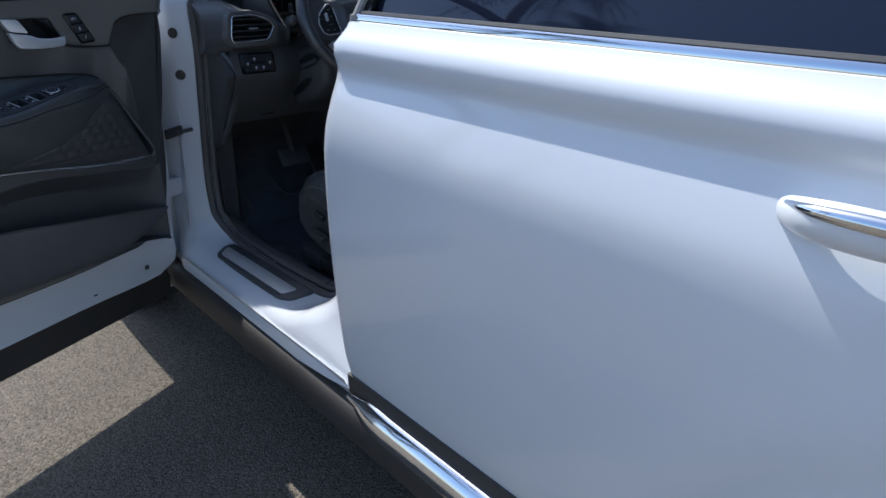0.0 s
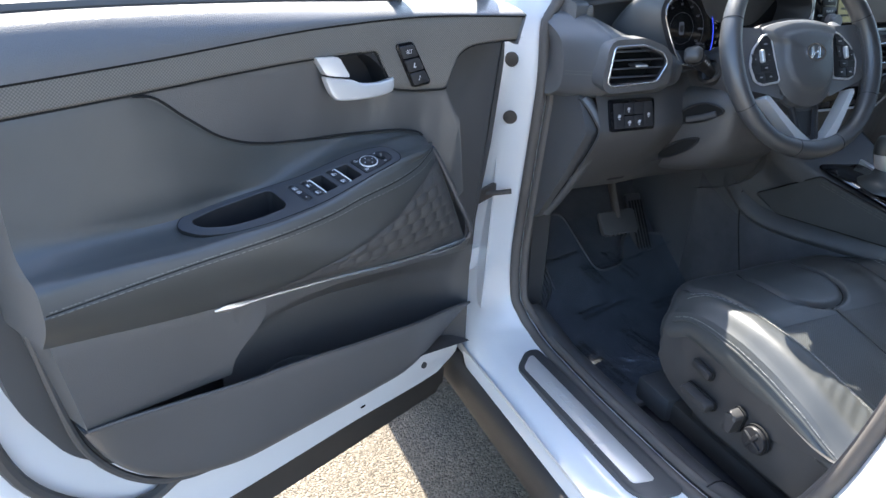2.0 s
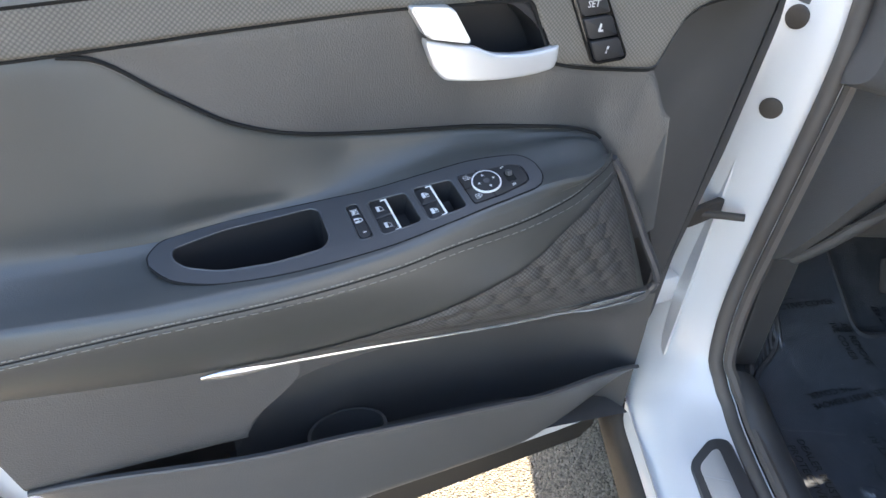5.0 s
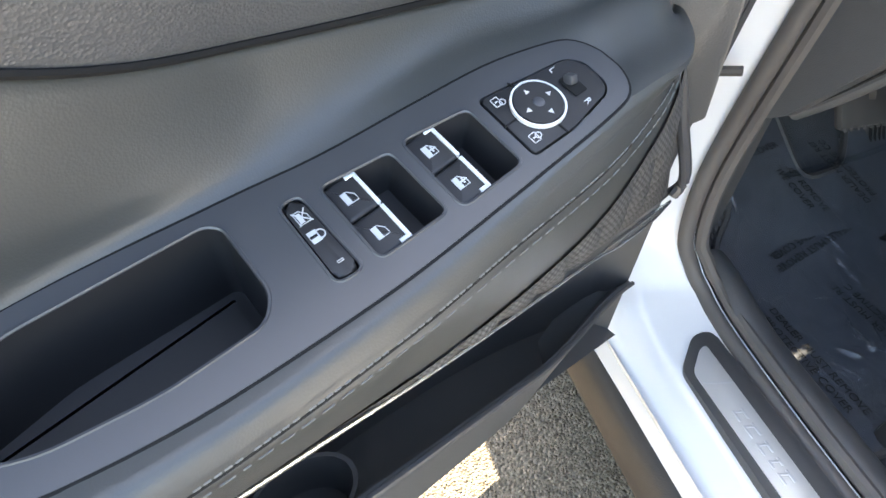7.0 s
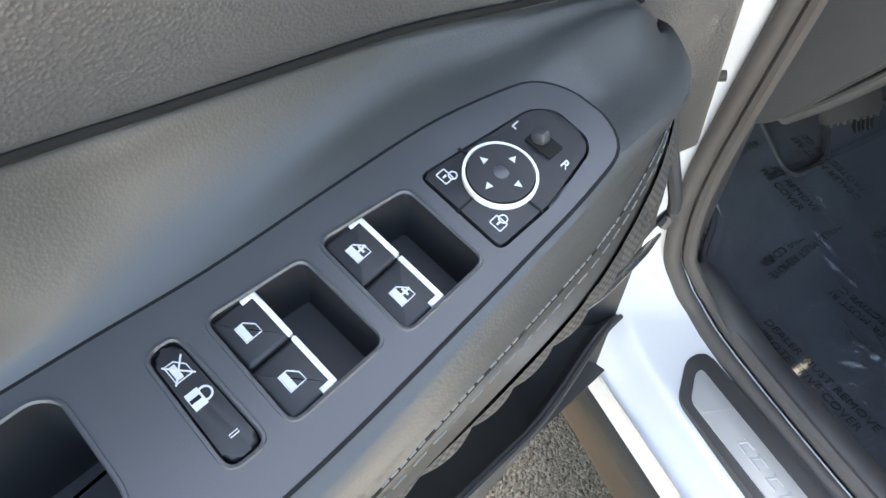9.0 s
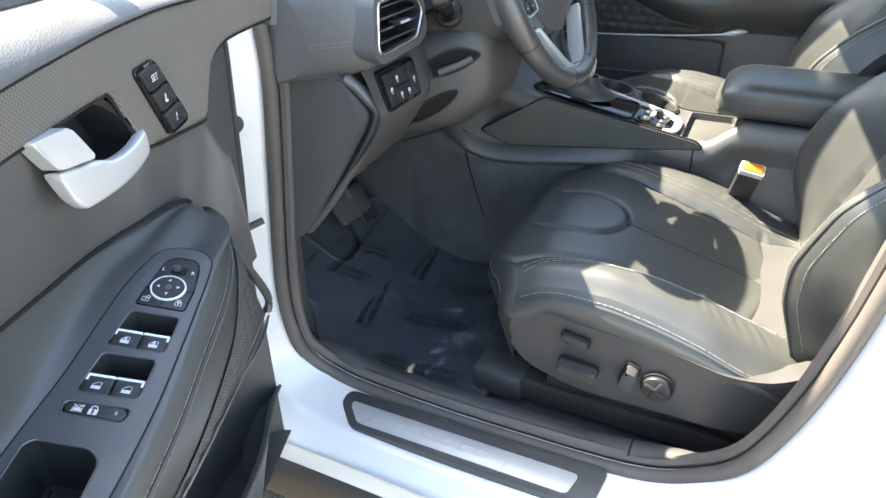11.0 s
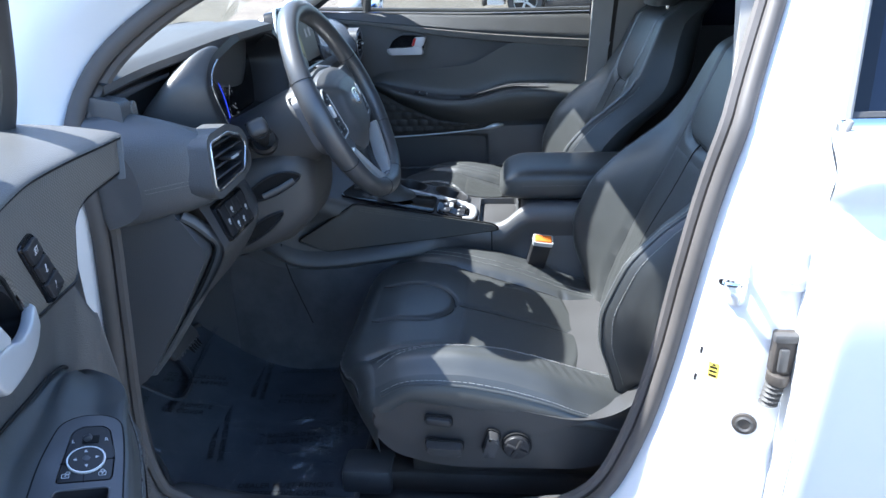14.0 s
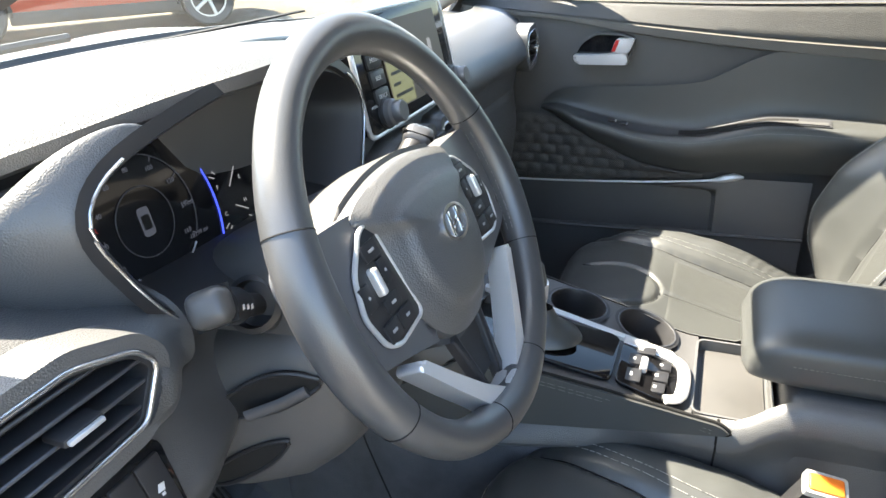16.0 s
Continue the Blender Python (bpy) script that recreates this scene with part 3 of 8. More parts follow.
# pull handle of the rear door
hx = side_x(1.06) - 0.004
hand = smooth_path([(hx, -0.845, 1.058), (hx - 0.030, -0.885, 1.064), (hx - 0.036, -0.95, 1.066), (hx - 0.034, -1.02, 1.066), (hx - 0.010, -1.07, 1.066)], 6)
grip_part = part("door_handle", tube(hand, lambda t: 0.010 + 0.008 * math.sin(math.pi * min(1, t * 1.15)), 12, flat=(0.7, 1.25)), PAINT, rear, "white door handle with chrome top")
part("chrome_cap", tube([p + Vector((-0.006, 0, 0.010)) for p in hand[2:-2]], lambda t: 0.004 + 0.008 * math.sin(math.pi * t), 10, flat=(0.8, 0.8)), CHROME, grip_part)
dish = bmesh.new()
bmesh.ops.create_uvsphere(dish, u_segments=24, v_segments=12, radius=1, matrix=Matrix.Translation((hx + 0.030, -0.93, 1.062)) @ Matrix.Diagonal((0.034, 0.075, 0.042, 1)))
part("handle_dish", dish, PAINT, rear)
# lower moulding: black strip with a bright blade
mould = [(-0.040, 0.468), (-0.055, 0.470), (-1.08, 0.470), (-1.08, 0.37), (-0.50, 0.365), (-0.030, 0.385)]
part("lower_moulding", prism(mould, 0, 0.020, lambda a, b, h: Vector((-0.862 - h + 0.015 * (0.47 - b) / 0.1, a, b)), 0.004), CLAD, rear, "black lower door moulding")
blade = [Vector((-0.888, y, 0.420 - 0.014 * smoothstep(-0.05, -0.2, y))) for y in np.linspace(-0.05, -1.08, 30)]
part("bright_blade", tube(blade, lambda t: 0.006 + 0.024 * smoothstep(0, 0.10, t), 12, flat=(0.40, 1), up=(0.5, 0, 1)), CHROME, rear, "polished blade on the moulding")

# ---- centre pillar fittings ----
def seat_on(y, z, out=0.0):
    """A frame on the pillar's skin: its z axis points out of the metal, its x axis along the car, its y axis up."""
    p, n = JAMB.ray_cast(Vector((-2, y, z)), Vector((1, 0, 0)))[:2]
    n = n if n.x < 0 else -n
    right = Vector((0, 0, 1)).cross(n).normalized()
    up = n.cross(right)
    m = Matrix((right, up, n)).transposed().to_4x4()
    m.translation = p + n * out
    return m


strike_m = seat_on(0.033, 0.982)
part("door_striker", tube([strike_m @ Vector(p) for p in smooth_path([(0.010, 0.004, -0.004), (0.011, 0.004, 0.026), (-0.011, 0.002, 0.028), (-0.012, 0.000, -0.004)], 5)], 0.0045, 8), CHROME, body, "steel door striker")
part("striker_plate", prism(rounded([(-0.013, -0.036), (0.013, -0.036), (0.013, 0.036), (-0.013, 0.036)], 0.012), -0.004, 0.004, lambda a, b, h: strike_m @ Vector((a, b, h)), 0.002), PAINT, body)
for z in (-0.026, 0.026):
    part("striker_bolt", disc(0.0085, 0.008, strike_m @ pose(0, z, 0.005), 16, bevel=0.002), BRUSHED, body, "steel bolt")
hinge_m = seat_on(-0.022, 1.018)
part("hinge_plate", prism(rounded([(-0.018, -0.036), (0.018, -0.036), (0.016, 0.036), (-0.016, 0.036)], 0.006), -0.004, 0.007, lambda a, b, h: hinge_m @ Vector((a, b, h)), 0.002), PAINT, body, "white hinge plate")
for z in (-0.016, 0.018):
    part("hinge_bolt", disc(0.0095, 0.010, hinge_m @ pose(0.002, z, 0.009), 6, bevel=0.002), PAINT, body)
    part("bolt_washer", disc(0.012, 0.003, hinge_m @ pose(0.002, z, 0.007), 24), PAINT, body)
low_m = seat_on(-0.022, 0.575)
part("hinge_plate", prism(rounded([(-0.018, -0.03), (0.018, -0.03), (0.016, 0.03), (-0.016, 0.03)], 0.006), -0.004, 0.007, lambda a, b, h: low_m @ Vector((a, b, h)), 0.002), PAINT, body)
plug_m = seat_on(0.006, 0.777)
plug = part("rubber_plug", disc(0.016, 0.006, plug_m @ pose(0, 0, 0.001), 28, bevel=0.002), CLAD, body, "black rubber plug")
part("plug_ring", lathe([(0.007, 0.004), (0.0095, 0.006), (0.012, 0.004)], plug_m, 28), RUBBER, plug)
boot_m = seat_on(-0.024, 0.896)
boot = part("wiring_plug", block((0.030, 0.060, 0.022), 0.005, 2, boot_m @ pose(0, 0, 0.008)), CLAD, body, "black door wiring plug and boot")
part("plug_latch", block((0.036, 0.012, 0.012), 0.003, 2, boot_m @ pose(0, 0.026, 0.016)), PLASTIC, boot)
part("plug_rib", block((0.012, 0.034, 0.008), 0.003, 2, boot_m @ pose(-0.004, -0.004, 0.021)), PLASTIC, boot)
part("boot_collar", disc(0.014, 0.016, boot_m @ pose(-0.004, -0.034, 0.014, 90, 0, 0), 20, bevel=0.003), CLAD, boot)
for k in range(5):
    part("boot_fold", lathe([(0.007, -0.0035), (0.0125, 0), (0.007, 0.0035)], boot_m @ pose(-0.006 - 0.001 * k, -0.045 - 0.007 * k, 0.014, 90, 0, 0), 16), RUBBER, boot)
label_m = seat_on(0.048, 0.846, 0.0006)
label = part("warning_label", block((0.014, 0.022, 0.0008), 0, 1, label_m), YELLOW, body, "yellow warning label")
for k in range(3):
    part("label_print", block((0.010, 0.0028, 0.0006), 0, 1, label_m @ pose(0, 0.004 - 0.006 * k, 0.0005)), INK, label)
part("label_triangle", prism([(-0.003, 0.0068), (0.003, 0.0068), (0, 0.0100)], 0.0004, 0.0008, lambda a, b, h: label_m @ Vector((a, b, h)), 0), INK, label)
paper_m = seat_on(0.063, 0.842, 0.0006)
paper = part("paper_label", block((0.006, 0.056, 0.0008), 0, 1, paper_m), MARK, body)
for z in (0.024, -0.018):
    part("label_print", block((0.004, 0.010, 0.0006), 0, 1, paper_m @ pose(0, z, 0.0005)), INK, paper)
for y, z in ((0.962, 1.093), (0.962, 0.973)):
    m = seat_on(y, z)
    part("pillar_plug", disc(0.015, 0.008, m, 24, bevel=0.003), CLAD, body, "dark grey pillar plug")


from mathutils.geometry import delaunay_2d_cdt

# ---- the open driver's door: x inward, y forward, z up, from the hinge ----
DOOR = pose(-0.82, 0.98, 0, 0, 0, -66)
door = new("driver_door")
door.matrix_world = DOOR
door.parent = body
door["label"] = "open white door with black leather and woven inner trim"
WB = curve((-0.99, 0.104), (-0.43, 0.104), (-0.33, 0.110), (-0.26, 0.127), (-0.18, 0.155), (-0.13, 0.172))
V3 = Vector


def at_w(w):
    return lambda a, b, h: V3((w + h, a, b))


z_top = curve((-0.99, 1.236), (-0.8, 1.239), (-0.6, 1.235), (-0.33, 1.223), (-0.06, 1.211))
z_band_hi = curve((-0.99, 1.172), (-0.774, 1.184), (-0.493, 1.203), (-0.323, 1.206), (-0.06, 1.199))
z_band_lo = curve((-0.99, 1.138), (-0.767, 1.148), (-0.654, 1.155), (-0.522, 1.160), (-0.41, 1.159), (-0.392, 1.128), (-0.374, 1.099),
                  (-0.272, 1.088), (-0.262, 1.112), (-0.25, 1.140), (-0.217, 1.157), (-0.115, 1.165), (-0.06, 1.190))
z_arm_hi = curve((-0.99, 1.136), (-0.80, 1.146), (-0.764, 1.142), (-0.714, 1.106), (-0.666, 1.072), (-0.613, 1.051), (-0.56, 1.040), (-0.454, 1.032), (-0.361, 1.027), (-0.308, 1.015), (-0.284, 0.990))
w_arm_hi = curve((-0.94, 0.098), (-0.80, 0.096), (-0.70, 0.084), (-0.613, 0.068), (-0.56, 0.060), (-0.454, 0.064), (-0.38, 0.080), (-0.33, 0.089), (-0.284, 0.096))
w_lip = curve((-0.94, 0.156), (-0.765, 0.167), (-0.643, 0.172), (-0.567, 0.171), (-0.444, 0.166), (-0.372, 0.153), (-0.33, 0.137), (-0.30, 0.118), (-0.284, 0.102))
z_stitch = curve((-0.94, 0.946), (-0.765, 0.954), (-0.643, 0.956), (-0.567, 0.960), (-0.50, 0.970), (-0.444, 0.975), (-0.372, 0.983), (-0.33, 0.991), (-0.30, 0.992), (-0.284, 0.986))
z_chrome = curve((-0.94, 0.888), (-0.75, 0.862), (-0.55, 0.838), (-0.36, 0.806), (-0.22, 0.792), (-0.17, 0.792))
w_chrome = curve((-0.94, 0.118), (-0.75, 0.127), (-0.55, 0.127), (-0.36, 0.119), (-0.17, 0.112))
z_lip = curve((-0.91, 0.738), (-0.629, 0.711), (-0.488, 0.687), (-0.321, 0.659), (-0.150, 0.622))
z_trim_bot = curve((-0.905, 0.72), (-0.884, 0.657), (-0.839, 0.591), (-0.784, 0.553), (-0.685, 0.534), (-0.377, 0.527), (-0.25, 0.548), (-0.15, 0.590))
z_pocket = curve((-0.705, 0.712), (-0.692, 0.735), (-0.658, 0.774), (-0.62, 0.790), (-0.535, 0.796), (-0.36, 0.776), (-0.19, 0.750))
z_bezel_c = curve((-0.76, 0.969), (-0.65, 0.972), (-0.57, 0.978), (-0.5, 0.991), (-0.45, 1.001), (-0.38, 1.008))
w_bez_in = curve((-0.752, 0.096), (-0.735, 0.088), (-0.66, 0.081), (-0.60, 0.083), (-0.544, 0.088), (-0.463, 0.096), (-0.42, 0.104), (-0.399, 0.110))
w_bez_out = curve((-0.752, 0.122), (-0.735, 0.137), (-0.70, 0.150), (-0.64, 0.156), (-0.54, 0.1575), (-0.46, 0.157), (-0.42, 0.154), (-0.399, 0.149))


def z_bezel(y, w):
    return z_bezel_c(y) - 0.2 * (w - 0.14)


def bez(a, b, h):
    """Lays (w, y) on the switch panel, h above it."""
    return V3((a + 0.18 * h, b - 0.2 * h, z_bezel(b, a) + h))


# steel shell
shell_line = smooth_path([(-1.04, 1.195, 0), (-1.05, 1.0, 0), (-1.055, 0.82, 0), (-1.055, 0.62, 0), (-1.045, 0.46, 0), (-1.00, 0.392, 0), (-0.73, 0.378, 0),
                          (-0.40, 0.376, 0), (-0.07, 0.378, 0), (-0.045, 0.5, 0), (-0.02, 0.8, 0), (-0.03, 1.19, 0)], 5)
shell_line = [(p.x, p.y) for p in shell_line]
part("door_shell", prism(shell_line, -0.125, -0.012, at_w(0), 0.012, 3), PAINT, door, "white painted steel door shell")
part("outer_skin", prism(grown(shell_line, 0.012), -0.145, -0.125, at_w(0), 0.006), PAINT, door)
seal_line = smooth_path([(-0.995, 1.19, 0), (-1.005, 1.0, 0), (-1.002, 0.80, 0), (-0.975, 0.64, 0), (-0.90, 0.535, 0), (-0.82, 0.490, 0), (-0.72, 0.512, 0), (-0.40, 0.522, 0), (-0.14, 0.54, 0), (-0.085, 0.58, 0), (-0.05, 0.8, 0), (-0.05, 1.19, 0)], 5)
part("door_seal", tube([(0.002, p.x, p.y) for p in seal_line], 0.010, 8, up=(1, 0, 0)), RUBBER, door, "black rubber door seal")
clad = [(-1.02, 0.282), (-0.72, 0.274), (-0.40, 0.272), (-0.06, 0.271), (-0.05, 0.35), (-0.07, 0.379), (-0.73, 0.380), (-1.00, 0.388), (-1.045, 0.42), (-1.06, 0.36)]
part("lower_cladding", prism(rounded(clad, 0.02), -0.155, -0.045, at_w(0), 0.012, 3), CLAD, door, "matt black lower door cladding")
for y in (-0.166, -1.004):
    part("drain_plug", disc(0.008, 0.006, pose(-0.010, y, 0.450 if y < -0.3 else 0.414, 0, 90, 0), 16, bevel=0.002), RUBBER, door)
for y in (-0.254, -0.643):
    part("drain_slot", block((0.004, 0.012, 0.003), 0.001, 1, pose(-0.010, y - 0.1, 0.402)), SEAM_AND_SHADE, door)

# trim base: one thick dark panel behind the pads
base = [(-0.985, 1.20), (-0.985, 1.087), (-0.980, 0.944), (-0.960, 0.760), (-0.915, 0.657), (-0.839, 0.591), (-0.79, 0.530), (-0.69, 0.510), (-0.38, 0.504), (-0.20, 0.506), (-0.128, 0.545),
        (-0.118, 0.70), (-0.120, 0.80), (-0.085, 0.95), (-0.065, 1.10), (-0.055, 1.19)]
part("trim_base", prism(rounded(base, 0.03, 5), -0.012, 0.028, at_w(0), 0.010, 3), PLASTIC, door, "black plastic inner door panel")


def wall_strip(lo, hi, y0, y1, w_lo, w_hi, nu=60, nv=10, roll=0.006, bulge=0.0):
    """A padded patch between two curves in y, with edges that roll back into the seams."""
    def fn(u, v):
        y = lerp(y0, y1, u)
        z = lerp(lo(y), hi(y), v)
        edge = min(1.0, min(v, 1 - v, u * 4, (1 - u) * 4) * 9)
        w = lerp(w_lo(y) if callable(w_lo) else w_lo, w_hi(y) if callable(w_hi) else w_hi, v)
        return V3((w - roll * (1 - edge) ** 2 + bulge * math.sin(math.pi * v), y, z))
    return surf(fn, nu, nv)


def rear_slant(z):
    """The rear end of the trim at a height."""
    return lerp(-0.907, -0.946, smoothstep(0.72, 1.2, z))


# belt pad, rolled over at the top
def belt(u, v):
    y = lerp(-0.945, -0.133, u)
    zb, zt, w = z_band_hi(y), z_top(y), WB(y)
    front = smoothstep(0.86, 1.0, u)
    if v < 0.55:
        t = v / 0.55
        return V3((w - lerp(0.022, 0.010, front) * t * t, y, lerp(zb, zt - 0.006, t)))
    t = (v - 0.55) / 0.45
    return V3((lerp(w - lerp(0.022, 0.010, front), -0.008, t), y + 0.045 * front * math.sin(min(1, t * 1.3) * math.pi * 0.6), zt - 0.006 + 0.012 * math.sin(t * math.pi * 0.5)))


part("belt_pad", surf(belt, 70, 16), SOFT, door, "soft black belt-line pad")
part("belt_pad_end", surf(lambda u, v: belt(1.0, lerp(0.02, 1.0, u)) + V3((-0.004 * v, -0.012 * v, lerp(0, 1.155 - belt(1.0, lerp(0.02, 1.0, u)).z, v))), 20, 4), SOFT, door)
part("band_return", surf(lambda u, v: V3((lerp(WB(lerp(-0.36, -0.133, u)) - 0.004, 0.06, v), lerp(-0.36, -0.133, u), z_band_lo(lerp(-0.36, -0.133, u)) + 0.003)), 40, 3), PLASTIC, door)
recess = rounded([(-0.486, 1.152), (-0.466, 1.160), (-0.425, 1.158), (-0.398, 1.138), (-0.378, 1.104), (-0.40, 1.098), (-0.478, 1.102)], 0.010, 4)


def hollow(bm):
    """Leaves the handle recess open in a skin."""
    bmesh.ops.delete(bm, geom=[f for f in bm.faces if within(grown(recess, 0.002), f.calc_center_median().y, f.calc_center_median().z)], context="FACES")
    return bm


part("woven_band", hollow(wall_strip(z_band_lo, z_band_hi, -0.946, -0.134, lambda y: WB(y) - 0.004, lambda y: WB(y) - 0.002, 150, 20, 0.004)), WEAVE, door, "grey woven cloth trim band")
part("band_piping", tube([(WB(y) - 0.003, y, z_band_hi(y) - 0.001) for y in np.linspace(-0.945, -0.134, 60)], 0.0022, 6), SEAM_AND_SHADE, door)
part("band_seam", tube([(WB(y) - 0.008, y, z_band_lo(y)) for y in np.linspace(-0.946, -0.136, 140)], 0.0020, 6), SEAM_AND_SHADE, door)

# insert beside the handle
z_ins_lo = curve((-0.764, 1.139), (-0.714, 1.104), (-0.666, 1.070), (-0.613, 1.049), (-0.56, 1.038), (-0.454, 1.030), (-0.361, 1.025), (-0.308, 1.013), (-0.284, 0.97), (-0.255, 0.92), (-0.225, 0.85))


def insert(u, v):
    y = lerp(-0.764, -0.222, u)
    lo = z_ins_lo(y) - 0.007
    hi = max(lo + 0.002, z_band_lo(y) if y < -0.27 else lerp(1.088, 1.035, smoothstep(-0.27, -0.235, y)) if y < -0.235 else lerp(1.035, 0.90, (y + 0.235) / 0.013))
    z = lerp(lo, hi, v)
    edge = min(1.0, min(v, 1 - v) * 9)
    return V3((lerp(w_arm_hi(min(y, -0.36)) - 0.002, WB(y) - 0.010, v) - 0.004 * (1 - edge) ** 2, y, z))


part("insert_panel", hollow(surf(insert, 160, 28)), SOFT, door, "grained black door insert")
# dark end cheek at the hinge side
cheek = [(-0.254, 1.105), (-0.217, 1.152), (-0.115, 1.160), (-0.062, 1.188), (-0.066, 1.10), (-0.088, 0.95), (-0.122, 0.80), (-0.130, 0.70), (-0.150, 0.665), (-0.158, 0.68),
         (-0.154, 0.80), (-0.185, 0.87), (-0.238, 0.975), (-0.226, 1.045)]
part("hinge_cheek", prism(rounded(cheek, 0.012, 3), 0.02, 0.080, at_w(0), 0.010, 3), PLASTIC, door, "black plastic hinge-side cheek")


# armrest: leather pad over the elbow rest
def arm_profile(y):
    """Points (w, z) down the pad from the seam under the band to the stitched lip."""
    zh, wh = z_arm_hi(y), w_arm_hi(y)
    wl, zs = w_lip(y), z_stitch(y)
    front = smoothstep(-0.388, -0.29, y)
    rear = 1 - smoothstep(-0.93, -0.735, y)
    win = lerp(w_bez_in(min(max(y, -0.735), -0.42)), 0.105, rear)
    zin = lerp(z_bezel(y, win) if y > -0.9 else 0.985, 1.000, rear)
    zin = lerp(zin, zh - 0.008, front)
    wout = lerp(lerp(w_bez_out(min(max(y, -0.70), -0.42)), 0.145, rear), wl - 0.004, front)
    zout = lerp(lerp(z_bezel(y, wout), 0.976, rear), zs + 0.008, front)
    return [(wh - 0.006, zh), (wh, zh - 0.004), (lerp(wh, win, 0.12), lerp(zh, zin, 0.40)), (lerp(wh, win, 0.45), lerp(zh, zin, 0.75)), (win, zin + 0.002), (lerp(win, wout, 0.5), lerp(zin, zout, 0.5) - 0.003),
            (wout, zout + 0.0025), (lerp(wout, wl, 0.6), lerp(lerp(zout, zs, 0.4), zout + 0.0015, smoothstep(0.003, 0.018, wl - wout))), (wl - 0.002, lerp(zout, zs, 0.45)), (wl, zs)]


def arm_pad(u, v):
    y = lerp(-0.936, -0.286, u)
    pr = arm_profile(y)
    path = smooth_path([(a, 0, b) for a, b in pr], 3)
    k = v * (len(path) - 1)
    i = min(int(k), len(path) - 2)
    p = path[i].lerp(path[i + 1], k - i)
    return V3((p.x, y, p.z))




def panel_side(y, side):
    """The outline of the switch panel on one side, rounded off at both ends."""
    near = max(0.0, 1 - min(y + 0.754, -0.399 - y) / 0.018)
    mid, half = (w_bez_out(y) + w_bez_in(y)) / 2, (w_bez_out(y) - w_bez_in(y)) / 2
    return (mid + side * half * math.sqrt(max(0.0, 1 - near ** 3.0)), y)


ys = [-0.5765 - 0.1770 * math.cos(math.pi * k / 48) for k in range(49)]
outline = [panel_side(y, 1) for y in ys] + [panel_side(y, -1) for y in ys[::-1]]
pad_skin = surf(arm_pad, 150, 54)
inside_line = grown(outline, -0.006)
hidden = [f for f in pad_skin.faces if abs(f.calc_center_median().z - z_bezel(f.calc_center_median().y, f.calc_center_median().x)) < 0.02 and within(inside_line, f.calc_center_median().x, f.calc_center_median().y)]
bmesh.ops.delete(pad_skin, geom=hidden, context="FACES")
part("armrest_pad", pad_skin, LEATHER, door, "black leather door armrest")
part("armrest_seam", tube([(w_arm_hi(y) + 0.0012, y, z_arm_hi(y) + 0.001) for y in np.linspace(-0.78, -0.30, 70)], 0.0018, 6), SEAM_AND_SHADE, door)


def face_front(v):
    return lerp(-0.286, -0.196, v)


def arm_face(u, v):
    y = lerp(-0.936, face_front(v), u)
    yy = lerp(-0.936, -0.286, u)
    zs, zc = z_stitch(yy), z_chrome(y)
    ws, wc = w_lip(yy), w_chrome(y)
    t = v
    w = lerp(ws, wc, t ** 1.25) + 0.004 * math.sin(math.pi * t) - 0.003 * (1 - min(1, t * 14)) ** 2
    return V3((w, y, lerp(zs, zc, t)))


part("armrest_face", surf(arm_face, 200, 32), LEATHER, door)
stitch_hi = [V3((w_lip(y) + 0.0009, y, z_stitch(y) + 0.0035)) for y in np.linspace(-0.93, -0.30, 160)]
stitch_lo = [arm_face(u, 0.05) + V3((0.0013, 0, 0.0)) for u in np.linspace(0.01, 0.975, 200)]
stitches("stitching", stitch_hi, door)
stitches("stitching", stitch_lo, door)
part("pad_groove", tube([(w_lip(y) - 0.0004, y, z_stitch(y)) for y in np.linspace(-0.934, -0.29, 80)], 0.0010, 6), SEAM_AND_SHADE, door)

# speaker grille: scaled relief under the stitched lip
grille_top = curve((0.0, 0.95), (0.10, 0.94), (0.37, 0.72), (0.64, 0.42), (0.825, 0.16), (1.0, 0.07))


def grille(u, v):
    uu = lerp(0.30, 0.985, u)
    vv = lerp(min(grille_top(u), 0.955), 0.965, v)
    p = arm_face(uu, vv)
    a, b = p.y / 0.034, p.z / 0.024
    row = math.floor(b)
    fa, fb = (a + 0.5 * (row % 2)) % 1 - 0.5, b % 1
    scale = max(0.0, 1 - (fa * fa * 3 + (fb - 0.35) ** 2 * 2.2))
    amp = smoothstep(0.15, 0.5, u) * min(1, v * 8, (1 - v) * 3, (1 - u) * 10)
    return p + V3((0.0018 + 0.0048 * scale * amp, 0, 0))


part("speaker_grille", surf(grille, 190, 80), MESH, door, "perforated black speaker grille with scaled relief")
strip_pts = [(w_chrome(y) + 0.0065, y, z_chrome(y) - 0.001) for y in np.linspace(-0.735, -0.20, 60)]


def strip_r(t):
    return 0.0034 * smoothstep(0, 0.035, t) * (1 - smoothstep(0.06, 0.13, t)) + 0.0022 + 0.0040 * smoothstep(0.78, 0.84, t) * (1 - smoothstep(0.95, 1.0, t))


part("chrome_strip", tube(strip_pts, strip_r, 10, flat=(0.55, 1)), STRIP, door, "satin silver trim strip")
for k in range(5):
    part("strip_lettering", block((0.001, 0.0045, 0.006 + 0.001 * (k % 2)), 0.0004, 1, pose(w_chrome(-0.23) + 0.0085, -0.257 + 0.0075 * k, z_chrome(-0.24) - 0.0005, -8, 0, 0)), MARK, door)
frame_pts = smooth_path([(0.114, -0.186, 0.788), (0.117, -0.184, 0.812), (0.112, -0.222, 0.88), (0.104, -0.262, 0.955), (0.10, -0.282, 0.985)], 6)
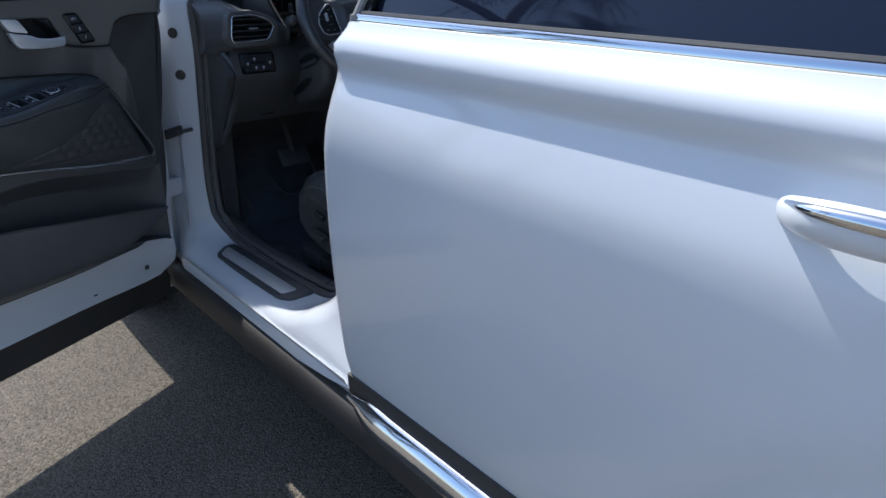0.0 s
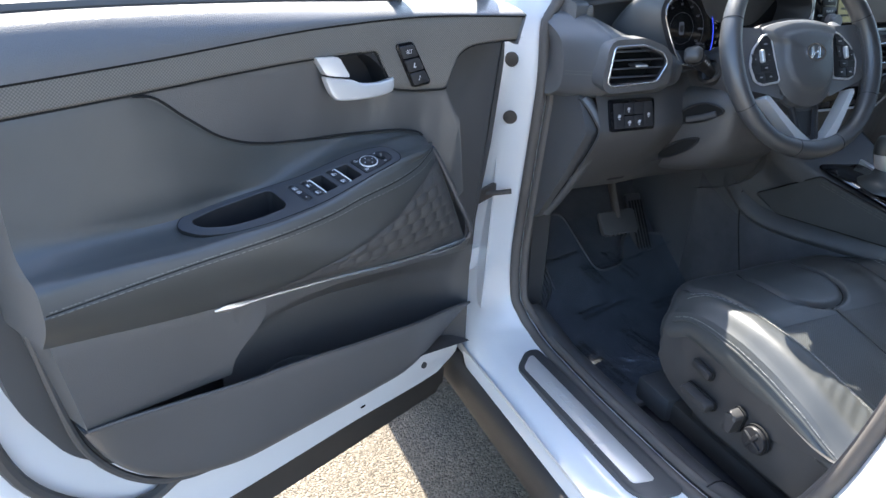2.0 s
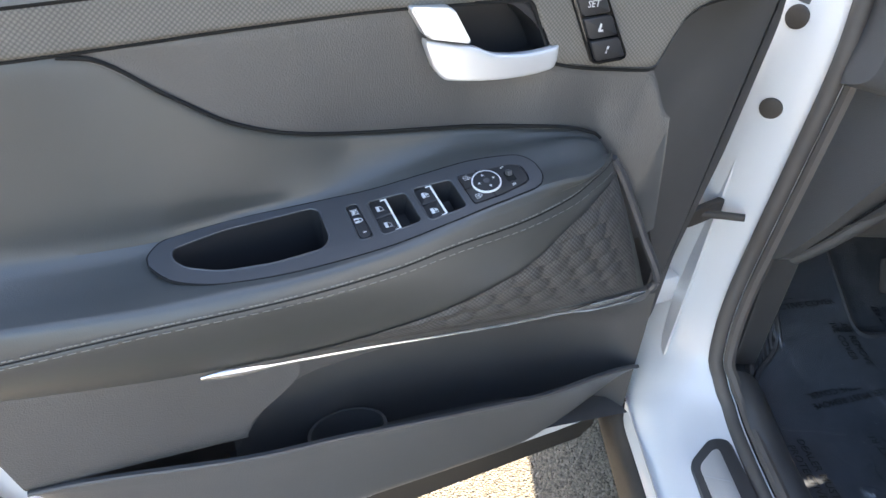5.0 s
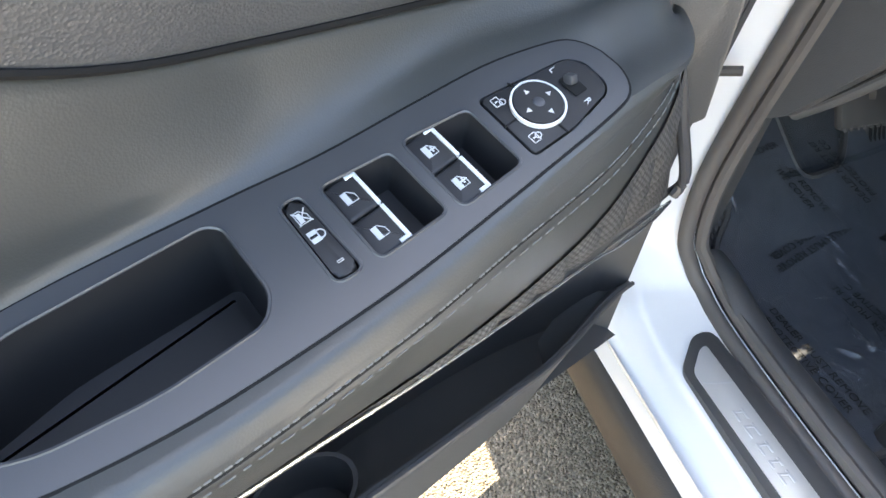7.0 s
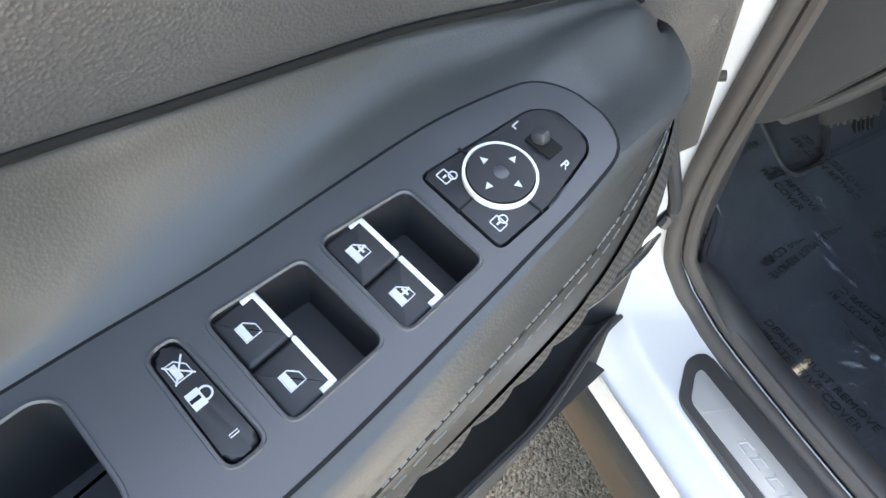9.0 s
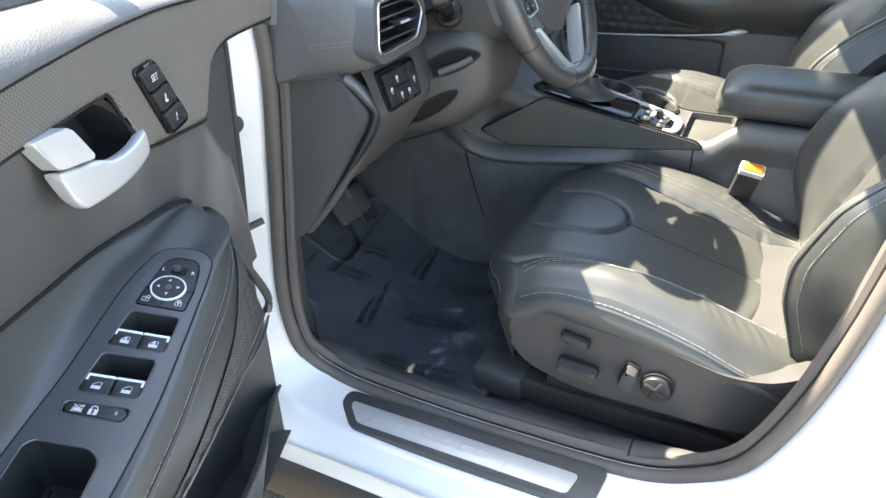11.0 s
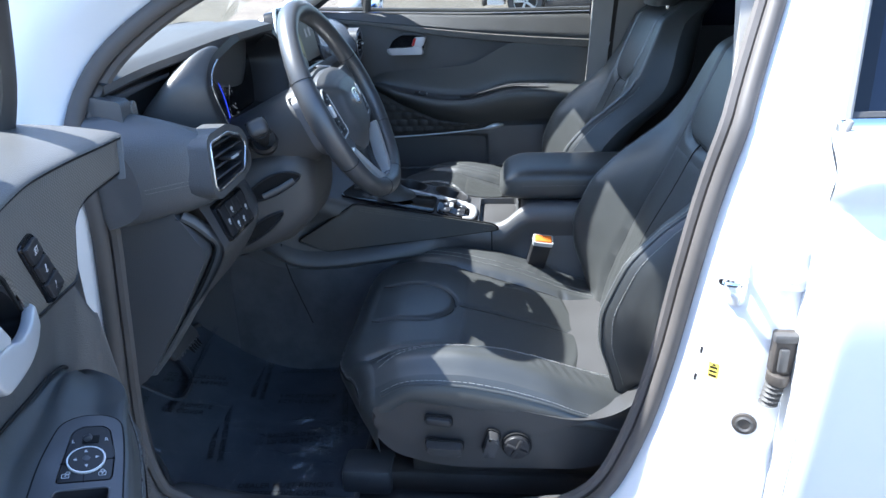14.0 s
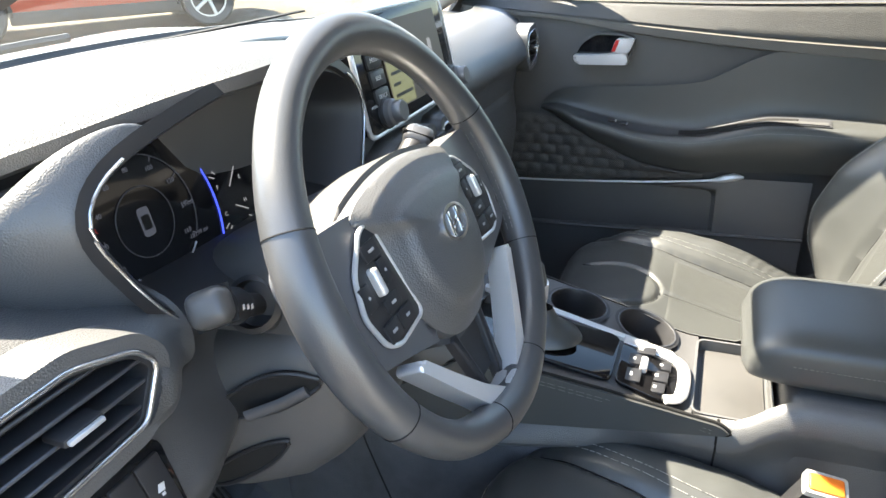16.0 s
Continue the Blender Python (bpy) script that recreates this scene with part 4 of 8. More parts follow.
part("grille_frame", tube(frame_pts, 0.0055, 8), BEZEL, door)


# lower panel and map pocket
def low_rear(u, v):
    z = lerp(z_lip(-0.9), 0.884, v)
    y0 = -0.905 - 0.022 * v
    y1 = -0.700 + 0.06 * smoothstep(0.10, 0.75, v)
    y = lerp(y0, y1, u)
    top, bot = z_chrome(y) - 0.004, z_lip(y)
    return V3((0.098 + 0.012 * v - 0.004 * (1 - min(1, v * 12, (1 - v) * 12)) ** 2, y, lerp(bot, top, v)))


part("lower_panel", surf(low_rear, 24, 12), SOFT, door)
part("pocket_brow", wall_strip(z_pocket, lambda y: z_chrome(y) - 0.004, -0.702, -0.165, 0.098, 0.112, 60, 8, 0.006), SOFT, door)


def pocket_back(u, v):
    y = lerp(-0.715, -0.150, u)
    z = lerp(z_lip(y) - 0.10, z_pocket(max(y, -0.70)) + 0.004, v)
    deep = math.sin(math.pi * min(1, max(0, u))) ** 0.35
    return V3((0.094 - 0.058 * deep * (1 - 0.75 * max(0, v - 0.75) / 0.25), y, z))


part("pocket_back", surf(pocket_back, 40, 16), PLASTIC, door, "black plastic pocket liner")


part("pocket_floor", surf(lambda u, v: V3((lerp(0.03, 0.106, v), lerp(-0.72, -0.15, u), z_lip(lerp(-0.72, -0.15, u)) - 0.092)), 20, 4), PLASTIC, door)


def pocket_front(u, v):
    y = lerp(-0.905, -0.150, u)
    zl, zb = z_lip(y), z_trim_bot(y)
    w_top = lerp(0.100, 0.128, smoothstep(-0.91, -0.66, y)) - 0.026 * smoothstep(-0.36, -0.15, y)
    if v < 0.08:
        t = v / 0.08
        return V3((w_top - 0.008 * (1 - t), y, zl + 0.001 * t))
    t = (v - 0.08) / 0.92
    return V3((w_top - 0.024 * t - 0.05 * max(0.0, t - 0.85) / 0.15 * 0.6, y, lerp(zl, zb, t)))


part("pocket_front", surf(pocket_front, 60, 16, 0.004), SOFT, door, "black map pocket front")
part("pocket_edge", tube([pocket_front(u, 0.06) for u in np.linspace(0, 1, 50)], 0.0028, 6), PLASTIC, door)
part("bottle_cup", lathe([(0.030, 0.0), (0.033, 0.05), (0.034, 0.085), (0.031, 0.085), (0.029, 0.01), (0.001, 0.008)], pose(0.080, -0.585, 0.578) @ Matrix.Diagonal((0.95, 1.45, 1, 1)), 28), PLASTIC, door, "grey moulded bottle holder")
part("trim_edge", tube(smooth_path([(0.028, -0.945, 1.19), (0.034, -0.946, 1.09), (0.042, -0.936, 0.944), (0.05, -0.914, 0.735), (0.05, -0.892, 0.655), (0.05, -0.846, 0.587), (0.05, -0.788, 0.547), (0.05, -0.685, 0.527), (0.05, -0.377, 0.520), (0.045, -0.25, 0.538), (0.04, -0.150, 0.583)], 6), 0.006, 8), PLASTIC, door)


# closing faces at the rear ends of the pads
for ends in (arm_pad, arm_face, low_rear):
    part("trim_flank", surf(lambda u, v: ends(0.0, u).lerp(V3((0.02, ends(0.0, u).y - 0.010, ends(0.0, u).z)), v), 30, 4), SOFT, door)


# rear edge flank of the belt
def flank(u, v):
    z = lerp(1.12, 1.19, u)
    y = rear_slant(z)
    return V3((lerp(0.02, 0.098, v), y - 0.012 * (1 - v), z))


part("trim_flank", surf(flank, 40, 6), SOFT, door)

# door pull handle in its hollow
part("handle_recess", ring_plate(grown(recess, 0.005), grown(recess, -0.001), -0.042, 0.0, at_w(0.0955)), BUTTON, door)
part("recess_dish", prism(grown(recess, 0.004), 0.0, 0.003, at_w(0.056)), BUTTON, door, "dark hollow behind the handle")
lever = rounded([(-0.526, 1.163), (-0.489, 1.161), (-0.471, 1.131), (-0.510, 1.137)], 0.004, 4)
part("release_lever", prism(lever, -0.006, 0.006, lambda a, b, h: V3((0.102 + h + 0.15 * (a + 0.50), a, b)), 0.002, 3), SATIN, door, "satin silver release lever")


z_grip_hi = curve((-0.510, 1.135), (-0.485, 1.130), (-0.466, 1.1265), (-0.446, 1.119), (-0.41, 1.116), (-0.370, 1.119))
z_grip_lo = curve((-0.510, 1.130), (-0.502, 1.110), (-0.490, 1.099), (-0.42, 1.095), (-0.385, 1.097), (-0.370, 1.110))


def grip_bar(u, v):
    """A curved blade across the hollow, thin seen from above."""
    y = lerp(-0.510, -0.370, u)
    zt, zb = z_grip_hi(y), z_grip_lo(y)
    a = v * math.tau
    bow = 0.006 * math.sin(math.pi * u) - 0.010 * smoothstep(0.9, 1.0, u) ** 2
    return V3((0.100 + bow + 0.0055 * math.copysign(abs(math.sin(a)) ** 0.4, math.sin(a)), y, lerp(zb, zt, 0.5 + 0.5 * math.copysign(abs(math.cos(a)) ** 0.4, math.cos(a)))))


blade_rings = [[grip_bar(u, k / 24) for k in range(24)] for u in np.linspace(0, 1, 40)]
part("grip_bar", loft(blade_rings), SATIN, door, "satin silver pull bar")

# seat memory buttons
mem = rounded([(-0.374, 1.166), (-0.342, 1.168), (-0.305, 1.103), (-0.338, 1.099)], 0.005, 4)
on_band = lambda a, b, h: V3((WB(a) - 0.003 + h, a, b))
part("memory_bezel", prism(grown(mem, 0.0015), -0.002, 0.003, on_band, 0.001), GLOSS, door)
for k in range(3):
    a, b = 0.04 + k / 3 * 0.96, (k + 1) / 3 * 0.96
    p = lambda s, t: (lerp(lerp(-0.374, -0.342, s), lerp(-0.338, -0.305, s), t), lerp(lerp(1.166, 1.168, s), lerp(1.099, 1.103, s), t))
    q = rounded([p(0.05, a), p(0.95, a), p(0.95, b), p(0.05, b)], 0.003, 3)
    btn = part("memory_button", prism(q, 0.002, 0.006, on_band, 0.0015), BUTTON, door, "black memory button")
    cy, cz = p(0.5, (a + b) / 2)
    if k == 0:
        writing("button_print", "SET", 0.0085, Matrix.Translation((WB(cy) + 0.0035, cy, cz)) @ Matrix.Rotation(radians(90), 4, "Z") @ Matrix.Rotation(radians(90), 4, "X"), MARK, btn)
    else:
        part("button_print", block((0.0006, 0.002, 0.007), 0, 1, pose(WB(cy) + 0.0033, cy - 0.001, cz, -12)), MARK, btn)
        part("button_print", block((0.0006, 0.005, 0.002), 0, 1, pose(WB(cy) + 0.0033, cy + 0.001, cz - 0.003)), MARK, btn)

# switch panel on the armrest
part("panel_gap", ring_plate(grown(outline, 0.0014), grown(outline, -0.001), -0.012, 0.0027, bez), SEAM_AND_SHADE, door)


def quad_in(w0, w1, y0, y1, r=0.006):
    return rounded([(w0, y0), (w1, y0), (w1, y1), (w0, y1)], r, 4)


cup_line = rounded([(0.100, -0.734), (0.0905, -0.690), (0.0885, -0.612), (0.094, -0.606), (0.130, -0.607), (0.1400, -0.616), (0.1415, -0.660), (0.137, -0.702), (0.124, -0.728), (0.112, -0.736)], 0.010, 5)
holes = [cup_line, rounded([(0.0978, -0.5830), (0.1425, -0.5845), (0.1430, -0.5705), (0.0978, -0.5712)], 0.005, 4), rounded([(0.0995, -0.5630), (0.1440, -0.5635), (0.1450, -0.5255), (0.1045, -0.5260)], 0.005, 4),
         rounded([(0.1035, -0.5195), (0.1480, -0.5200), (0.1485, -0.4825), (0.1095, -0.4825)], 0.005, 4)]
mirror_line = rounded([(0.1095, -0.4765), (0.1160, -0.4210), (0.1230, -0.4130), (0.1400, -0.4140), (0.1455, -0.4200), (0.1510, -0.4500), (0.1500, -0.4770)], 0.004, 4)


def panel_with_holes(lines, top, depth):
    """The switch panel: an outline with holes, meshed between them, with walls."""
    pts, edges = [], []
    for line in lines:
        n0 = len(pts)
        pts += [Vector(q) for q in line]
        edges += [(n0 + i, n0 + (i + 1) % len(line)) for i in range(len(line))]
    extra = [Vector((a, b)) for a in np.linspace(0.083, 0.157, 10) for b in np.linspace(-0.75, -0.40, 46)
             if within(grown(lines[0], -0.004), a, b) and not any(within(grown(h, 0.003), a, b) for h in lines[1:])]
    vs, es, fs = delaunay_2d_cdt(pts + extra, edges, [], 0, 1e-6)[:3]
    bm = bmesh.new()
    up = [bm.verts.new(bez(v.x, v.y, top)) for v in vs]
    for f in fs:
        a, b = sum(vs[i].x for i in f) / len(f), sum(vs[i].y for i in f) / len(f)
        if within(lines[0], a, b) and not any(within(h, a, b) for h in lines[1:]):
            bm.faces.new([up[i] for i in f])
    for line in lines:
        hi = [bm.verts.new(bez(a, b, top)) for a, b in line]
        lo = [bm.verts.new(bez(a, b, top - depth)) for a, b in line]
        for i in range(len(line)):
            bm.faces.new((hi[i - 1], hi[i], lo[i], lo[i - 1]))
    bmesh.ops.remove_doubles(bm, verts=bm.verts, dist=1e-5)
    return bm


panel = part("switch_panel", panel_with_holes([outline] + holes + [mirror_line], 0.0030, 0.016), BEZEL, door, "satin black window switch panel")
for hole, deep in zip(holes, (0.050, 0.012, 0.020, 0.020)):
    wall = bmesh.new()
    hi = [wall.verts.new(bez(a, b, 0.003)) for a, b in hole]
    lo = [wall.verts.new(bez(a, b, -deep)) for a, b in grown(hole, -0.004)]
    for i in range(len(hole)):
        wall.faces.new((hi[i - 1], hi[i], lo[i], lo[i - 1]))
    wall.faces.new(lo)
    part("pull_cup" if deep > 0.04 else "switch_well", wall, BUTTON, panel, "deep black pull cup" if deep > 0.04 else "")
    part("rim", tube([bez(a, b, 0.0026) for a, b in hole], 0.0010, 6, closed=True), BEZEL, panel)
part("cup_mat", prism(grown(cup_line, -0.010), -0.0485, -0.0475, bez), BUTTON, panel)

lock = part("child_lock_button", prism(rounded([(0.0995, -0.5815), (0.1410, -0.5830), (0.1414, -0.5720), (0.0995, -0.5727)], 0.004, 4), -0.010, 0.0030, bez, 0.0018, 3), BUTTON, panel, "black lock button")


def mark_bar(w, y, dw, dy, h, parent, mat=None, turn=0.0):
    c, s = math.cos(radians(turn)), math.sin(radians(turn))
    pts = [(w + c * a * dw / 2 - s * b * dy / 2, y + s * a * dw / 2 + c * b * dy / 2) for a, b in ((-1, -1), (1, -1), (1, 1), (-1, 1))]
    return part("symbol", prism(pts, h, h + 0.0003, bez), mat or MARK, parent, smooth=False)


def mark_ring(line, h, parent, thin=0.0004):
    return part("symbol", ring_plate(line, grown(line, -thin), h, h + 0.0003, bez), MARK, parent, smooth=False)


win = [(0.0031, -0.0031), (0.0031, 0.0031), (-0.0004, 0.0031), (-0.0034, 0.0004), (-0.0034, -0.0031)]


def window_mark(w, y, h, parent, arrow):
    """A window outline with its lower half filled; a cross-bar stands for the arrow on the rear ones."""
    mark_ring([(w + a, y + b) for a, b in win], h, parent)
    mark_bar(w - 0.0002, y - 0.0015, 0.0058, 0.0024, h, parent)
    if arrow:
        mark_bar(w, y + 0.0008, 0.0008, 0.0050, h + 0.0001, parent)
        mark_bar(w, y + 0.0012, 0.0030, 0.0008, h + 0.0001, parent)


mark_ring([(0.1085 + a * 1.05, -0.5772 + b * 0.95) for a, b in win], 0.0030, lock)
mark_bar(0.1085, -0.5782, 0.0050, 0.0022, 0.0030, lock)
for turn in (42, -42):
    mark_bar(0.1085, -0.5772, 0.0100, 0.0005, 0.0033, lock, turn=turn)
mark_ring([(0.1192 + 0.0024 * math.cos(t), -0.5756 + 0.0024 * math.sin(t)) for t in np.linspace(0, math.tau, 20, endpoint=False)], 0.0030, lock, 0.0006)
mark_bar(0.1192, -0.5786, 0.0060, 0.0044, 0.0031, lock)
mark_bar(0.1192, -0.5788, 0.0012, 0.0034, 0.0034, lock, SEAM_AND_SHADE)
mark_ring([(0.1338, -0.5782), (0.1350, -0.5782), (0.1350, -0.5752), (0.1338, -0.5752)], 0.0030, lock, 0.0003)
for w0, w1, y0, arrow in ((0.1005, 0.1432, -0.5622, False), (0.1045, 0.1472, -0.5188, True)):
    half = (w1 - w0) / 2
    for k in range(2):
        a, b = w0 + k * half + 0.0003, w0 + (k + 1) * half - 0.0003
        skew = 0.0008 * k
        sw = part("window_switch", prism(rounded([(a, y0 - skew), (b, y0 - skew), (b, y0 + 0.0172), (a, y0 + 0.0172)], 0.0015, 3), -0.014, 0.0006, bez, 0.0018, 3), BUTTON, panel, "black window switch with silver edge")
        part("silver_edge", prism(rounded([(a + 0.0002, y0 + 0.0156), (b - 0.0002, y0 + 0.0156), (b - 0.0002, y0 + 0.0176), (a + 0.0002, y0 + 0.0176)], 0.0006, 2), -0.004, 0.0014, bez, 0.0006), EDGE_SILVER, sw)
        e = a + 0.0002 if k == 0 else b - 0.0024
        part("silver_edge", prism([(e, y0 + 0.0118), (e + 0.0022, y0 + 0.0118), (e + 0.0022, y0 + 0.0160), (e, y0 + 0.0160)], -0.003, 0.0013, bez, 0.0004), EDGE_SILVER, sw)
        window_mark((a + b) / 2, y0 + 0.0080, 0.0006, sw, arrow)
control = part("mirror_control", prism(grown(mirror_line, -0.0012), -0.010, 0.0034, bez, 0.0010), BUTTON, panel, "black mirror control pad")
part("control_gap", prism([(0.1290, -0.4770), (0.1298, -0.4770), (0.1298, -0.465), (0.1290, -0.465)], 0.0030, 0.0037, bez), SEAM_AND_SHADE, control)
part("control_gap", prism([(0.1115, -0.4570), (0.120, -0.4545), (0.120, -0.4553), (0.1115, -0.4578)], 0.0030, 0.0037, bez), SEAM_AND_SHADE, control)
part("control_gap", prism([(0.140, -0.4552), (0.1505, -0.4545), (0.1505, -0.4553), (0.140, -0.4560)], 0.0030, 0.0037, bez), SEAM_AND_SHADE, control)
circle = lambda r, n=40: [(0.1300 + r * math.cos(k / n * math.tau), -0.4548 + r * math.sin(k / n * math.tau)) for k in range(n)]
part("dial_ring", ring_plate(circle(0.0141), circle(0.0130), 0.0030, 0.0052, bez), EDGE_SILVER, control, "silver ring")
dial = part("mirror_dial", prism(circle(0.0124), 0.0020, 0.0056, bez, 0.0020, 3), BUTTON, control, "black mirror dial")
part("dial_centre", prism(circle(0.0030, 20), 0.0050, 0.0060, bez, 0.0006), BEZEL, control)
for k in range(4):
    t = k / 4 * math.tau + 0.1
    c = (0.1300 + 0.0078 * math.cos(t), -0.4548 + 0.0078 * math.sin(t))
    tri = [(c[0] + 0.0017 * math.cos(t + d), c[1] + 0.0017 * math.sin(t + d)) for d in (0, 2.2, -2.2)]
    part("symbol", prism(tri, 0.0054, 0.0058, bez), MARK, dial, smooth=False)
for w, y, text in ((0.1185, -0.4325, "L"), (0.1430, -0.4325, "R")):
    o = bez(w, y, 0.0037)
    m = Matrix.Translation(o) @ Matrix(((1, 0, 0, 0), (0, 1, 0, 0), (-0.2, 0.22, 1, 0), (0, 0, 0, 1))) @ Matrix.Rotation(0, 4, "Z")
    writing("symbol", text, 0.0050, m, MARK, control)
part("selector_slot", prism(quad_in(0.1250, 0.1375, -0.4350, -0.4265, 0.001), 0.0030, 0.0037, bez), SEAM_AND_SHADE, control)
part("selector_switch", block((0.006, 0.0050, 0.005), 0.001, 2, Matrix.Translation(bez(0.1290, -0.4308, 0.0055)) @ pose(0, 0, 0, 0, -18, 0)), BEZEL, control, "grey selector switch")
for w, y, open_by in ((0.1165, -0.4690, 0.0016), (0.1425, -0.4690, 0.0)):
    mark_ring(rounded([(w - 0.0027, y - 0.0030), (w + 0.0027, y - 0.0030), (w + 0.0027, y + 0.0012), (w - 0.0027, y + 0.0012)], 0.0006, 2), 0.0035, control)
    mark_ring([(w + open_by + 0.0018 * math.cos(t), y + 0.0016 + 0.0018 * math.sin(t)) for t in np.linspace(0, math.tau, 16, endpoint=False)], 0.0034, control, 0.0005)
    mark_bar(w, y - 0.0010, 0.0007, 0.0016, 0.0036, control)

# window: quarter-light post, frame and glass, leaning in towards the roof
def lean(y, z, d=0.0):
    return V3((0.046 + d + 0.35 * (z - 1.22), y, z))


def bar(pts, wide, deep, n=10):
    """A rubber-lined bar along points (y, z) of the window."""
    return tube([lean(y, z) for y, z in pts], 0.5, n, flat=(wide, deep), up=(1, 0, 0.35))


part("sash_post", bar([(-0.318, 1.205), (-0.335, 1.30), (-0.36, 1.40), (-0.40, 1.54)], 0.028, 0.022), RUBBER, door, "black window divider post")
part("post_channel", tube([lean(y - 0.016, z, 0.004) for y, z in ((-0.318, 1.205), (-0.335, 1.30), (-0.36, 1.40), (-0.40, 1.55))], 0.006, 8), CLAD, door)
sash = [(p.x, p.y) for p in smooth_path([(-0.985, 1.20, 0), (-1.00, 1.40, 0), (-0.97, 1.63, 0), (-0.80, 1.685, 0), (-0.58, 1.665, 0), (-0.40, 1.54, 0), (-0.24, 1.385, 0), (-0.13, 1.27, 0), (-0.10, 1.195, 0)], 6)]
part("window_frame", bar(sash, 0.042, 0.034), RUBBER, door, "black window frame")
pane = part("quarter_glass", prism([(-0.305, 1.205), (-0.105, 1.205), (-0.15, 1.29), (-0.25, 1.39), (-0.37, 1.48)], -0.002, 0.002, lambda a, b, h: lean(a, b, h)), GLASS, door, "clear quarter-light glass")
pane.visible_shadow = False
part("glass_run", tube([lean(y, z_top(y) + 0.001, -0.004) for y in np.linspace(-0.98, -0.31, 30)], 0.009, 8), RUBBER, door)
# check strap and hinge at the pillar
part("check_strap", block((0.012, 0.075, 0.030), 0.004, 2, pose(0.012, -0.005, 0.805, 0, 0, 8)), CLAD, door, "black door check strap")
part("check_arm", tube([(0.006, -0.03, 0.805), (0.03, 0.012, 0.806), (0.055, 0.03, 0.812)], 0.006, 8), CLAD, door)
for z in (0.62, 1.02):
    part("hinge", block((0.035, 0.06, 0.055), 0.006, 2, pose(-0.045, 0.008, z)), PAINT, door, "white painted door hinge")
# outside mirror
mir = part("mirror_housing", block((0.21, 0.10, 0.15), 0.045, 4, pose(-0.235, -0.13, 1.26, 0, 0, 10)), PAINT, door, "white outside mirror housing")
part("mirror_foot", block((0.09, 0.05, 0.05), 0.015, 2, pose(-0.115, -0.12, 1.22)), CLAD, door)
part("mirror_glass", block((0.17, 0.006, 0.115), 0.002, 2, pose(-0.24, -0.181, 1.262, 0, 0, 10)), CHROME, mir)


# ---- interior shell ----
floor = thing("car_floor", Matrix(), "dark carpeted front footwell floor", "floor")


def carpet(u, v):
    x, y = lerp(-0.70, 0.70, u), lerp(-0.6, 1.35, v)
    z = 0.395 + 0.28 * smoothstep(0.80, 1.40, y) ** 1.2
    tunnel = smoothstep(0.20, 0.06, abs(x)) * 0.10
    return Vector((x, y, z + tunnel * 0.6))


part("carpet", surf(carpet, 50, 50), CARPET, floor, "black carpet")
part("bulkhead", surf(lambda u, v: Vector((lerp(-0.72, 0.72, u), 1.34, lerp(0.3, 1.12, v))), 6, 6), PLASTIC, floor)
part("kick_panel", surf(lambda u, v: Vector((-0.690 - 0.020 * v, lerp(0.95, 1.34, u), lerp(0.40, 1.0, v))), 10, 10, 0.004), PLASTIC, floor, "black kick panel")
part("foot_rest", block((0.075, 0.22, 0.03), 0.008, 2, pose(-0.595, 1.07, 0.505, 38, 0, 0)), RUBBER, floor, "ribbed black foot rest")
for k in range(7):
    part("foot_rest_rib", block((0.006, 0.20, 0.006), 0.002, 1, pose(-0.622 + 0.009 * k, 1.064, 0.521, 38, 0, 0)), PLASTIC, floor)
# added out of sight to keep sun leaks off the sill trim
part("kick_panel", block((0.125, 0.02, 0.66), 0.004, 1, pose(-0.686, 1.000, 0.80)), PLASTIC, floor, "hidden black board behind the hinge pillar that blocks stray sun")
part("rear_wall", surf(lambda u, v: Vector((lerp(-0.75, 0.75, u), -1.0, lerp(0.3, 1.62, v))), 6, 6, 0.02), LEATHER, floor, "dark second-row seat wall")
part("rear_side", surf(lambda u, v: Vector((0.74, lerp(-1.0, -0.06, u), lerp(0.3, 1.16, v))), 6, 6, 0.02), PLASTIC, floor)
part("rear_side", surf(lambda u, v: Vector((-0.72, lerp(-1.0, 0.03, u), lerp(0.3, 1.16, v))), 6, 6, 0.02), PLASTIC, floor)
part("pillar_cover", surf(lambda u, v: Vector((0.70 - 0.13 * u, lerp(0.085, 0.025, v) - 0.03 * u, lerp(0.62, 1.56, u))), 16, 4, 0.02), PILLAR, floor, "grey centre pillar cover")
part("pillar_cover", surf(lambda u, v: Vector((-0.70 + 0.15 * max(0, u * 0.94 + 0.62 - 1.17) / 0.39, lerp(0.06, -0.12, v) - 0.04 * u, lerp(0.62, 1.56, u))), 16, 4, 0.02), PILLAR, floor)

part("rear_side_glass", surf(lambda u, v: Vector((lerp(0.745, 0.625, v), lerp(-1.0, 0.06, u), lerp(1.155, 1.60, v))), 8, 6, 0.006), PRIVACY, floor, "dark tinted rear window")
part("rear_side_glass", surf(lambda u, v: Vector((lerp(-0.735, -0.615, v), lerp(-1.0, -0.10, u), lerp(1.155, 1.60, v))), 8, 6, 0.006), PRIVACY, floor)
# out of view: added and sized to shade the console armrest
part("roof_shade_block", block((0.24, 0.44, 0.05), 0.02, 3, pose(0.0, 0.54, 1.530, -13, 0, 0)), PILLAR, floor, "unseen grey overhead block added to shade the armrest")
part("pillar_cover", block((0.02, 0.17, 1.0), 0.005, 1, pose(0.735, -0.03, 1.08, 0, -6, 0)), PILLAR, floor)
